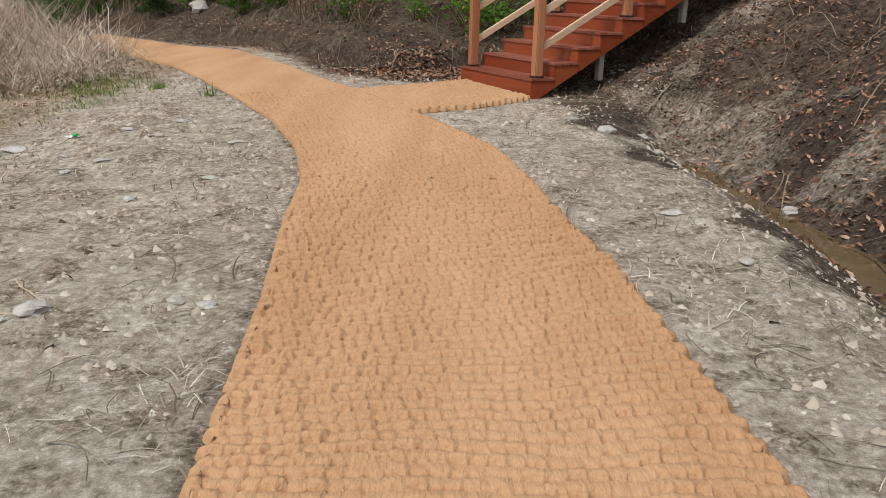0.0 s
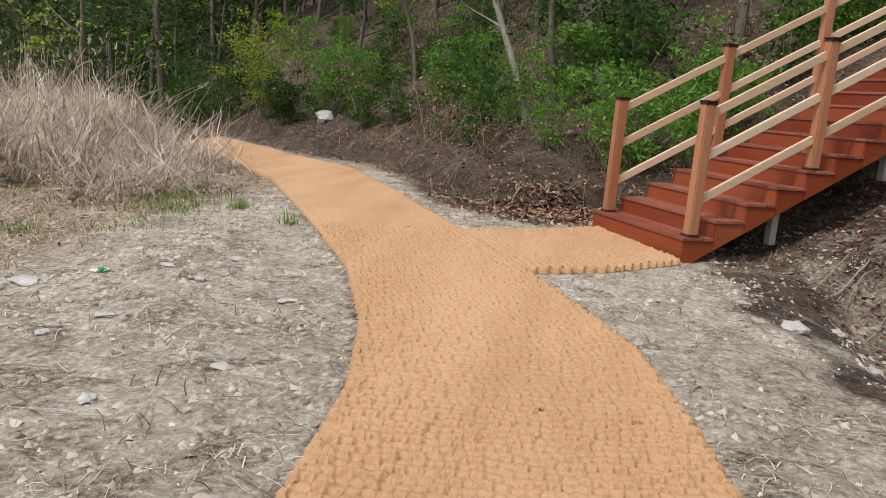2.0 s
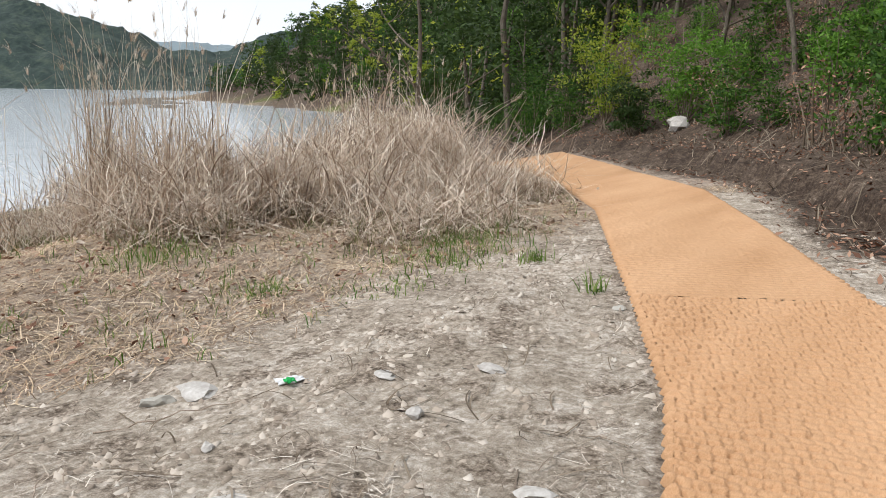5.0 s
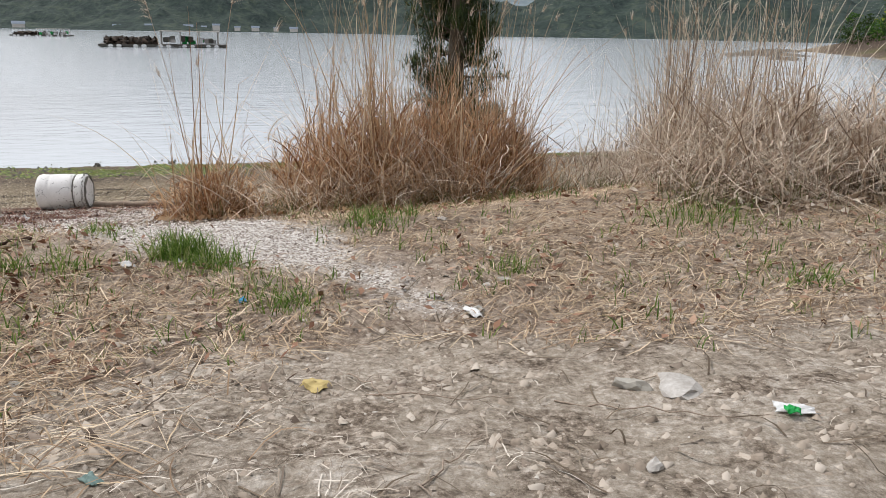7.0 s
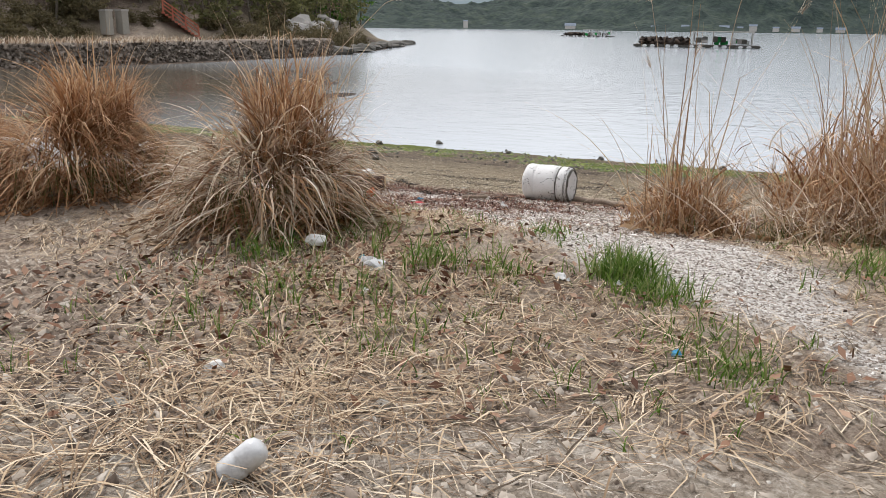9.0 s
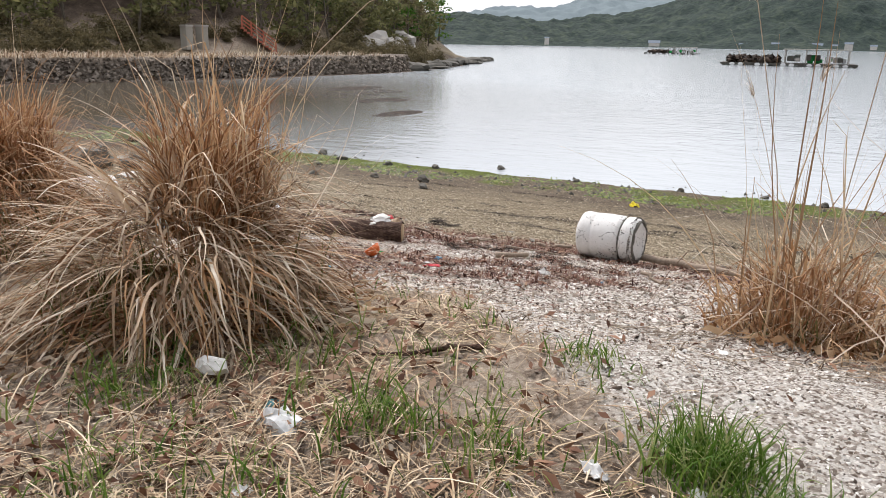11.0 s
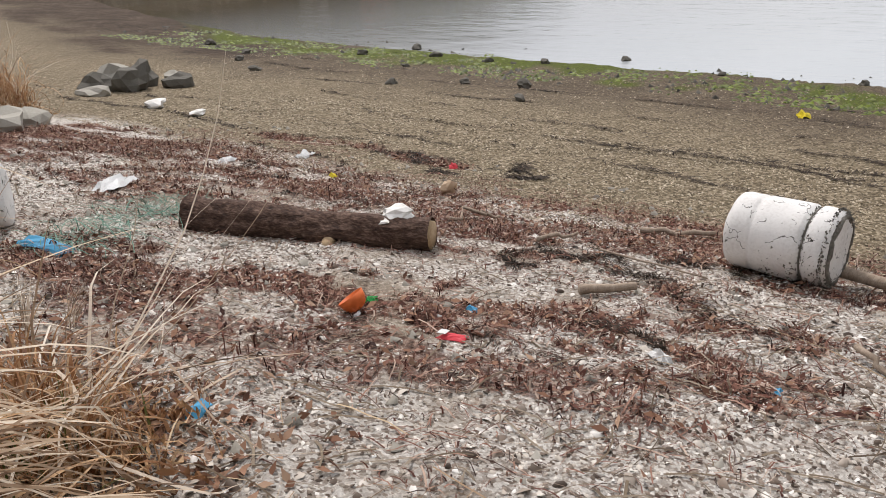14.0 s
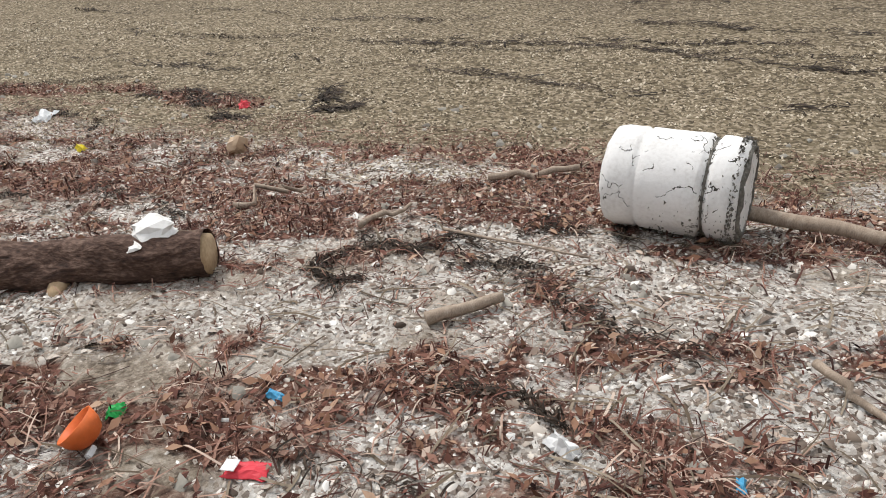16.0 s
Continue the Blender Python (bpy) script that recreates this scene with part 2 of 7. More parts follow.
M_GRASS = mat("fresh_grass", [(0.04, 0.09, 0.011), (0.09, 0.18, 0.022), (0.19, 0.28, 0.055), (0.42, 0.38, 0.20)], 2.0, 0.6, 0, 30, island=0.6, trans=0.35)
M_LEAF = mat("spring_leaf", [(0.02, 0.055, 0.009), (0.05, 0.12, 0.018), (0.12, 0.22, 0.03)], 1.2, 0.6, 0, 30, island=0.6, trans=0.4)
M_LEAF_FRESH = mat("fresh_spring_leaf", [(0.055, 0.135, 0.016), (0.12, 0.265, 0.03), (0.23, 0.40, 0.06)], 1.2, 0.6, 0, 30, island=0.6, trans=0.45)
M_LEAF_YELLOW = mat("yellow_green_leaf", [(0.12, 0.17, 0.015), (0.26, 0.32, 0.03), (0.40, 0.44, 0.07)], 1.2, 0.6, 0, 30, island=0.6, trans=0.4)
M_LEAF_DARK = mat("dark_leaf", [(0.018, 0.035, 0.009), (0.035, 0.065, 0.014), (0.06, 0.10, 0.02)], 1.2, 0.65, 0, 30, island=0.6, trans=0.25)
M_OLIVE = mat("olive_leaf", [(0.07, 0.075, 0.03), (0.15, 0.15, 0.062), (0.26, 0.245, 0.11)], 1.2, 0.65, 0, 30, island=0.6, trans=0.45)
M_OLIVE_DRY = mat("dry_olive_leaf", [(0.07, 0.06, 0.03), (0.14, 0.115, 0.06), (0.24, 0.20, 0.11)], 1.2, 0.7, 0, 30, island=0.6, trans=0.3)
M_LITTER = mat("fallen_leaf", [(0.07, 0.034, 0.022), (0.18, 0.088, 0.053), (0.32, 0.18, 0.115), (0.46, 0.32, 0.225)], 2.0, 0.8, 0, 40, island=0.8)
M_BARK = mat("bark", [(0.05, 0.04, 0.032), (0.13, 0.11, 0.085), (0.24, 0.21, 0.17)], 6, 0.95, 0.8, 30, stretch=(3, 3, 0.7), dist=0.03)
M_TWIG = mat("twig", [(0.07, 0.05, 0.035), (0.17, 0.13, 0.09), (0.30, 0.25, 0.19)], 6, 0.9, 0.3, 30, island=0.7)
M_STONE = mat("field_stone", [(0.16, 0.14, 0.12), (0.30, 0.28, 0.24), (0.44, 0.42, 0.37)], 5, 0.9, 0.5, 40, island=0.5, dist=0.02)
M_DARKSTONE = mat("wet_dark_stone", [(0.03, 0.028, 0.024), (0.07, 0.065, 0.055), (0.13, 0.12, 0.10)], 5, 0.7, 0.5, 40, island=0.5, dist=0.02)
M_SHELL = mat("shell_bits", [(0.045, 0.03, 0.022), (0.27, 0.21, 0.165), (0.62, 0.56, 0.49), (0.90, 0.88, 0.84)], 3, 0.55, 0, 60, island=0.9)
M_PEBBLE = mat("pebbles", [(0.07, 0.055, 0.042), (0.24, 0.20, 0.16), (0.42, 0.37, 0.31), (0.68, 0.645, 0.58)], 3, 0.8, 0, 60, island=0.85)
M_GRAVEL = mat("beach_gravel", [(0.055, 0.042, 0.026), (0.21, 0.166, 0.107), (0.38, 0.312, 0.213), (0.66, 0.58, 0.46)], 3, 0.75, 0, 60, island=0.85)
M_WRACK = mat("dry_wrack", [(0.022, 0.01, 0.008), (0.088, 0.034, 0.025), (0.19, 0.083, 0.06), (0.33, 0.19, 0.14), (0.60, 0.49, 0.40)], 3, 0.8, 0, 60, island=0.85)
M_ALGAE = mat("green_algae", [(0.035, 0.046, 0.008), (0.09, 0.12, 0.015), (0.18, 0.23, 0.03)], 3, 0.5, 0, 60, island=0.7)
# blue-green cast of the distance haze is put into the forest colour
M_FOREST = mat("far_forest", [(0.009, 0.018, 0.017), (0.028, 0.044, 0.037), (0.07, 0.088, 0.06)], 0.06, 0.95, 1.0, 0.25, dist=4.0)
# distance haze is mixed into this pale grey-blue base colour
M_MOUNTAIN = mat("hazy_mountain", [(0.16, 0.20, 0.22), (0.20, 0.245, 0.26)], 0.01, 1.0, 0.5, 0.1, dist=4.0)
M_FOAM = mat("dirty_white_foam", [(0.60, 0.58, 0.54), (0.80, 0.79, 0.76), (0.86, 0.85, 0.83)], 5, 0.8, 0.6, 45, dist=0.006)
M_GRIME = mat("dark_grime", [(0.05, 0.045, 0.04), (0.16, 0.15, 0.13), (0.36, 0.34, 0.30)], 9, 0.9, 0.6, 60, dist=0.006)


SEA = -2.45


def water_material():
    m = bpy.data.materials.new("sea_water")
    m.use_nodes = True
    N, L = m.node_tree.nodes, m.node_tree.links
    b = N["Principled BSDF"]
    b.inputs["Roughness"].default_value, b.inputs["IOR"].default_value = 0.14, 1.33
    b.inputs["Specular IOR Level"].default_value = 1.0
    co = N.new("ShaderNodeTexCoord")
    mp = N.new("ShaderNodeMapping")
    mp.inputs["Scale"].default_value, mp.inputs["Rotation"].default_value = (1.0, 0.45, 1), (0, 0, radians(15))
    L.new(co.outputs["Object"], mp.inputs[0])
    a, c = N.new("ShaderNodeTexNoise"), N.new("ShaderNodeTexNoise")
    a.inputs["Scale"].default_value, a.inputs["Detail"].default_value = 1.7, 6
    c.inputs["Scale"].default_value, c.inputs["Detail"].default_value = 0.35, 3
    L.new(mp.outputs[0], a.inputs["Vector"])
    L.new(mp.outputs[0], c.inputs["Vector"])
    ad = N.new("ShaderNodeMath")
    ad.operation = "ADD"
    L.new(a.outputs[0], ad.inputs[0])
    L.new(c.outputs[0], ad.inputs[1])
    bp = N.new("ShaderNodeBump")
    bp.inputs["Strength"].default_value, bp.inputs["Distance"].default_value = 0.8, 0.04
    L.new(ad.outputs[0], bp.inputs["Height"])
    L.new(bp.outputs[0], b.inputs["Normal"])
    # sheltered cove, shallow and calmer than open bay; brown also paints the hill's reflection
    cove = N.new("ShaderNodeVectorMath")
    cove.operation, cove.inputs[1].default_value = "DISTANCE", (-36, -40, SEA)
    L.new(co.outputs["Object"], cove.inputs[0])
    open_bay = N.new("ShaderNodeMapRange")
    open_bay.inputs["From Min"].default_value, open_bay.inputs["From Max"].default_value = 14, 40
    L.new(cove.outputs["Value"], open_bay.inputs[0])
    tint = N.new("ShaderNodeMixRGB")
    tint.inputs[1].default_value, tint.inputs[2].default_value = (0.085, 0.072, 0.052, 1), (0.46, 0.49, 0.51, 1)
    L.new(open_bay.outputs[0], tint.inputs[0])
    L.new(tint.outputs[0], b.inputs["Base Color"])
    chop = N.new("ShaderNodeMapRange")
    chop.inputs["From Min"].default_value, chop.inputs["From Max"].default_value = 12, 30
    chop.inputs["To Min"].default_value, chop.inputs["To Max"].default_value = 0.12, 0.8
    L.new(cove.outputs["Value"], chop.inputs[0])
    L.new(chop.outputs[0], bp.inputs["Strength"])
    return m


M_WATER = water_material()


def ground_material():
    """Bare earth, straw-strewn soil, shell grit, gravel beach, algae and leaf mould, spread by the masks of the ground."""
    m = bpy.data.materials.new("ground_soil")
    m.use_nodes = True
    N, L = m.node_tree.nodes, m.node_tree.links
    b = N["Principled BSDF"]
    b.inputs["Roughness"].default_value, b.inputs["Specular IOR Level"].default_value = 0.92, 0.2
    co = N.new("ShaderNodeTexCoord")

    def noise_of(scale, detail=6, rough=0.65):
        n = N.new("ShaderNodeTexNoise")
        n.inputs["Scale"].default_value, n.inputs["Detail"].default_value, n.inputs["Roughness"].default_value = scale, detail, rough
        L.new(co.outputs["Object"], n.inputs["Vector"])
        return n.outputs[0]

    def ramp_of(fac, stops):
        r = N.new("ShaderNodeValToRGB")
        el = r.color_ramp.elements
        while len(el) < len(stops):
            el.new(0.5)
        for e, (p, c) in zip(el, stops):
            e.position, e.color = p, (*c, 1)
        L.new(fac, r.inputs[0])
        return r.outputs[0]

    def vor_of(scale):
        v = N.new("ShaderNodeTexVoronoi")
        v.inputs["Scale"].default_value = scale
        L.new(co.outputs["Object"], v.inputs["Vector"])
        return v

    n1, n2, n3 = noise_of(1.1), noise_of(22, 10, 0.78), noise_of(110, 6, 0.8)
    n4 = noise_of(6.5, 6, 0.65)
    mid = N.new("ShaderNodeMath")
    mid.operation, mid.inputs[1].default_value = "MULTIPLY_ADD", 0.55
    half4 = N.new("ShaderNodeMath")
    half4.operation, half4.inputs[1].default_value = "MULTIPLY", 0.45
    L.new(n1, half4.inputs[0])
    L.new(n4, mid.inputs[0])
    L.new(half4.outputs[0], mid.inputs[2])
    n1 = mid.outputs[0]
    mixn = N.new("ShaderNodeMath")
    mixn.operation = "MULTIPLY_ADD"
    mixn.inputs[1].default_value = 0.5
    L.new(n2, mixn.inputs[0])
    h2 = N.new("ShaderNodeMath")
    h2.operation = "MULTIPLY"
    h2.inputs[1].default_value = 0.5
    L.new(n1, h2.inputs[0])
    L.new(h2.outputs[0], mixn.inputs[2])
    fac = mixn.outputs[0]
    earth = ramp_of(fac, [(0.38, (0.12, 0.093, 0.07)), (0.45, (0.33, 0.275, 0.213)), (0.52, (0.49, 0.425, 0.35)), (0.60, (0.72, 0.66, 0.585))])
    patch = noise_of(2.6, 8, 0.7)
    rough_earth = ramp_of(n2, [(0.38, (0.075, 0.055, 0.04)), (0.47, (0.215, 0.17, 0.128)), (0.55, (0.40, 0.33, 0.262)), (0.64, (0.68, 0.60, 0.51))])
    where = N.new("ShaderNodeMapRange")
    where.inputs["From Min"].default_value, where.inputs["From Max"].default_value = 0.50, 0.60
    L.new(patch, where.inputs[0])
    blend = N.new("ShaderNodeMixRGB")
    L.new(where.outputs[0], blend.inputs[0])
    L.new(earth, blend.inputs[1])
    L.new(rough_earth, blend.inputs[2])
    earth = blend.outputs[0]
    straw = ramp_of(fac, [(0.40, (0.10, 0.072, 0.054)), (0.47, (0.26, 0.20, 0.153)), (0.53, (0.41, 0.335, 0.265)), (0.61, (0.60, 0.52, 0.43))])
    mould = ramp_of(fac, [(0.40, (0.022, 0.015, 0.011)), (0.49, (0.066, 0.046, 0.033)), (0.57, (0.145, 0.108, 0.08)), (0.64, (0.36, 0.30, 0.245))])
    vs = vor_of(60)
    shell = ramp_of(vs.outputs["Color"], [(0.1, (0.15, 0.11, 0.085)), (0.35, (0.46, 0.405, 0.355)), (0.7, (0.78, 0.745, 0.70))])
    vg = vor_of(38)
    gravel = ramp_of(vg.outputs["Color"], [(0.1, (0.075, 0.057, 0.036)), (0.5, (0.215, 0.172, 0.11)), (0.9, (0.45, 0.375, 0.275))])
    algae = ramp_of(n2, [(0.38, (0.04, 0.045, 0.016)), (0.5, (0.09, 0.112, 0.018)), (0.65, (0.18, 0.22, 0.03))])
    za, zb = N.new("ShaderNodeVertexColor"), N.new("ShaderNodeVertexColor")
    za.layer_name, zb.layer_name = "zone_a", "zone_b"
    sa, sb = N.new("ShaderNodeSeparateColor"), N.new("ShaderNodeSeparateColor")
    L.new(za.outputs[0], sa.inputs[0])
    L.new(zb.outputs[0], sb.inputs[0])

    def over(base, top, mask):
        j = N.new("ShaderNodeMath")
        j.operation = "MULTIPLY_ADD"
        j.inputs[1].default_value = 2.2
        j.use_clamp = True
        s = N.new("ShaderNodeMath")
        s.operation = "MULTIPLY_ADD"
        s.inputs[1].default_value, s.inputs[2].default_value = -1.6, 0.2
        L.new(n2, s.inputs[0])
        L.new(mask, j.inputs[0])
        L.new(s.outputs[0], j.inputs[2])
        x = N.new("ShaderNodeMixRGB")
        L.new(j.outputs[0], x.inputs[0])
        L.new(base, x.inputs[1])
        L.new(top, x.inputs[2])
        return x.outputs[0]

    col = over(earth, straw, sa.outputs[2])
    col = over(col, gravel, sb.outputs[1])
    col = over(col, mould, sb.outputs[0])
    col = over(col, shell, sa.outputs[0])
    red = ramp_of(fac, [(0.40, (0.05, 0.027, 0.02)), (0.5, (0.20, 0.093, 0.066)), (0.58, (0.44, 0.32, 0.26))])
    col = over(col, red, sb.outputs[2])
    col = over(col, algae, sa.outputs[1])
    spots = vor_of(26)
    crumb = ramp_of(spots.outputs["Distance"], [(0.10, (1.35, 1.33, 1.28)), (0.2, (1.0, 1.0, 1.0)), (0.42, (1.0, 1.0, 1.0)), (0.6, (0.72, 0.70, 0.67))])
    mul = N.new("ShaderNodeMixRGB")
    mul.blend_type, mul.inputs[0].default_value = "MULTIPLY", 0.5
    L.new(col, mul.inputs[1])
    L.new(crumb, mul.inputs[2])
    gr = ramp_of(n3, [(0.3, (0.62, 0.6, 0.58)), (0.5, (1.0, 1.0, 1.0)), (0.7, (1.3, 1.3, 1.28))])
    mul2 = N.new("ShaderNodeMixRGB")
    mul2.blend_type, mul2.inputs[0].default_value = "MULTIPLY", 0.9
    L.new(mul.outputs[0], mul2.inputs[1])
    L.new(gr, mul2.inputs[2])
    L.new(mul2.outputs[0], b.inputs["Base Color"])
    bp = N.new("ShaderNodeBump")
    bp.inputs["Strength"].default_value, bp.inputs["Distance"].default_value = 1.0, 0.018
    hsum = N.new("ShaderNodeMath")
    hsum.operation = "MULTIPLY_ADD"
    hsum.inputs[1].default_value = 0.5
    L.new(n3, hsum.inputs[0])
    L.new(n2, hsum.inputs[2])
    L.new(hsum.outputs[0], bp.inputs["Height"])
    L.new(bp.outputs[0], b.inputs["Normal"])
    return m


M_GROUND = ground_material()

# ---- the lie of the land ----
MAT_LEFT = [(-0.70, -1.5), (-0.72, 0.5), (-0.75, 2.0), (-0.84, 3.45), (-0.98, 4.7), (-1.06, 5.9), (-1.3, 7.0), (-1.83, 8.5), (-2.65, 10.1), (-3.3, 11.3), (-4.8, 14.2), (-6.9, 17.3), (-8.9, 19.0), (-11.2, 21.4), (-14.0, 23.6)]
MAT_RIGHT = [(1.3, -1.5), (1.2, 0.5), (1.13, 2.0), (0.98, 4.0), (0.83, 4.9), (0.69, 6.0), (0.5, 7.15), (-0.15, 8.7), (-1.25, 11.0), (-1.75, 12.0), (-2.75, 13.9), (-4.1, 16.35), (-6.9, 20.2), (-10.2, 23.4), (-13.6, 26.6)]


def on_mat(px, py, margin):
    """1 on the matting, 0 well off it."""
    left = np.interp(py, [m[1] for m in MAT_LEFT], [m[0] for m in MAT_LEFT])
    right = np.interp(py, [m[1] for m in MAT_RIGHT], [m[0] for m in MAT_RIGHT])
    main = np.minimum(px - left, right - px)
    branch = np.minimum(np.minimum(py - 9.3 - 0.91 * px, 11.8 + 0.94 * px - py), np.minimum(px + 1.4, 1.3 - px))
    return np.clip((np.maximum(main, branch) + margin) / margin, 0, 1) * (py < 24)


COAST = [(-205, 160), (-150, 134), (-84, 98), (-46, 64), (-31, 40), (-27, 22), (-25.6, 8), (-25.2, 0), (-25, -9), (-25.3, -18), (-27, -25), (-30, -36),
         (-33.5, -47), (-37, -52), (-44, -51), (-51, -48.3), (-60, -46), (-80, -44), (-105, -50), (-135, -62)]
LAND = COAST + [(-150, -80), (-160, -200), (-300, -3500), (3500, -3500), (3500, 3500), (-150, 3500), (-170, 260), (-208, 178)]
TOE = [(-198, 161.5), (-147, 136.5), (-81, 100.5), (-42.5, 67), (-28, 46), (-20, 33), (-13.1, 26.6), (-8.2, 22.9), (-5.0, 19.6), (-2.6, 16.1), (-1.35, 13.7), (-0.5, 13.0), (0.5, 14.2),
       (1.1, 13.4), (1.7, 12.0), (2.15, 10.9), (2.8, 9.9), (3.45, 8.6), (3.55, 4), (3.7, -8), (6, -40)]
HILL = TOE + [(40, -300), (900, -300), (900, 900), (-100, 900), (-185, 190)]
TOE_SOUTH = [(-142, -70), (-120, -62), (-100, -57), (-80, -53), (-62, -57), (-50, -66), (-36, -70), (-10, -80), (30, -110)]
HILL_SOUTH = TOE_SOUTH + [(30, -600), (-150, -600), (-155, -200)]


def signed(px, py, line, polygon):
    """Distance to an open line, positive inside the polygon."""
    best = np.full(px.shape, 1e18)
    for (ax, ay), (bx, by) in zip(line[:-1], line[1:]):
        dx, dy = bx - ax, by - ay
        t = np.clip(((px - ax) * dx + (py - ay) * dy) / (dx * dx + dy * dy), 0, 1)
        best = np.minimum(best, (px - ax - t * dx) ** 2 + (py - ay - t * dy) ** 2)
    inside = np.zeros(px.shape, bool)
    n = len(polygon)
    for i in range(n):
        (ax, ay), (bx, by) = polygon[i], polygon[(i + 1) % n]
        if ay != by:
            inside ^= ((ay > py) != (by > py)) & (px < (bx - ax) * (py - ay) / (by - ay) + ax)
    return np.where(inside, 1, -1) * np.sqrt(best)


def wob(px, py, scale, seed=0.0):
    """Cheap smooth variation in -1..1 from a few turned waves."""
    out = np.zeros(px.shape)
    for k, (a, f, w) in enumerate(((0.3, 1.0, 0.5), (1.7, 1.9, 0.3), (2.9, 3.7, 0.2), (4.4, 7.3, 0.12))):
        out += w * np.sin((px * math.cos(a + seed) + py * math.sin(a + seed)) * f / scale + 3 * np.sin((px * math.sin(a) - py * math.cos(a)) * f * 0.6 / scale + k + seed) + seed * 5)
    return out


def fbm(px, py, scale, seed=0, octaves=4):
    """Lattice noise in about -1..1, rougher than wob."""
    out, amp, tot = np.zeros(px.shape), 1.0, 0.0
    for o in range(octaves):
        x, y = px / scale * 2 ** o, py / scale * 2 ** o
        ix, iy = np.floor(x).astype(np.int64), np.floor(y).astype(np.int64)
        fx, fy = x - ix, y - iy
        fx, fy = fx * fx * (3 - 2 * fx), fy * fy * (3 - 2 * fy)

        def cell(a, c):
            h = (a * 374761393 + c * 668265263 + (seed + o) * 1442695041) & 0xFFFFFFFF
            h = ((h ^ (h >> 13)) * 1274126177) & 0xFFFFFFFF
            return ((h ^ (h >> 16)) & 0xFFFF) / 65535.0

        v = (cell(ix, iy) * (1 - fx) + cell(ix + 1, iy) * fx) * (1 - fy) + (cell(ix, iy + 1) * (1 - fx) + cell(ix + 1, iy + 1) * fx) * fy
        out += amp * (2 * v - 1)
        tot += amp
        amp *= 0.55
    return out / tot


BEACH_D = [-400, -60, -20, 0, 4, 10.8, 12.2, 12.8, 13.8, 14.9, 15.55, 16.2, 17.3, 18.8, 20.1, 21, 22.3, 23.8, 25.3]
BEACH_Z = [-20, -6, -3.4, -2.47, -2.11, -1.35, -1.13, -1.0, -0.82, -0.67, -0.58, -0.42, -0.22, -0.27, -0.31, -0.2, -0.05, 0.0, 0.0]


def height(px, py):
    px, py = np.asarray(px, float), np.asarray(py, float)
    d = signed(px, py, COAST, LAND)
    z = np.interp(d, BEACH_D, BEACH_Z)
    inland = np.clip((d - 17) / 8, 0, 1)
    z = z + inland * np.clip(py * 0.011, 0, 0.3)
    z = z + np.clip((py - 7.0) / 3, 0, 1) * np.clip((d - 13) / 4, 0, 1) * np.clip((24 - d) / 4, 0, 1) * 0.22
    south = np.clip((-py - 40) / 6, 0, 1) * (px < -25)
    z = np.where(south > 0, np.minimum(z, -0.5 + 0 * z), z)
    ditch = np.exp(-((px - 3.0 + 0.12 * np.sin(py * 0.9)) / 0.62) ** 2) * np.clip((10.8 - py) / 1.5, 0, 1)
    z = z - 0.5 * ditch
    e = np.maximum(signed(px, py, TOE, HILL), 0)
    rise = np.interp(np.where(e > 0, e + 0.12 * wob(px, py, 0.4, 5) * (e < 2), 0), [0, 0.16, 1.3, 3, 10, 30, 90, 300], [0, 0.34, 0.5, 1.25, 5.6, 17, 40, 60])
    soft = np.interp(e, [0, 1.3, 3, 10, 30, 90, 300], [0, 0.55, 1.35, 5.6, 17, 40, 60])
    cut = np.clip((py - 12.5) / 2, 0, 1)
    z = z + cut * rise + (1 - cut) * soft
    z = z + np.clip(e / 6, 0, 1) * wob(px, py, 3.0, 1) * 0.5
    s = np.maximum(signed(px, py, TOE_SOUTH, HILL_SOUTH), 0)
    z = z + np.interp(s, [0, 4, 20, 60, 300], [0, 2.2, 11, 24, 40])
    near = np.clip(1 - np.hypot(px + 4, py - 5) / 60, 0, 1)
    rough = 0.035 * fbm(px, py, 0.7, 2) + 0.03 * np.clip(fbm(px, py, 0.16, 3, 3), -0.3, 1) + np.clip(e, 0, 1) * (0.16 * fbm(px, py, 0.9, 5) + 0.06 * fbm(px, py, 0.25, 6))
    z = z + near * rough * (1 - on_mat(px, py, 0.2 + 0.5 * np.clip((py - 9) / 3, 0, 1)))
    return z


def axis(lo, hi, fine, a, b):
    """Grid lines that are fine between a and b and widen outside."""
    core = list(np.arange(a, b, fine))
    left, step, x = [], fine, a
    while x > lo:
        step *= 1.09
        x -= step
        left.append(x)
    right, step, x = [], fine, core[-1]
    while x < hi:
        step *= 1.09
        x += step
        right.append(x)
    return np.array(left[::-1] + core + right)


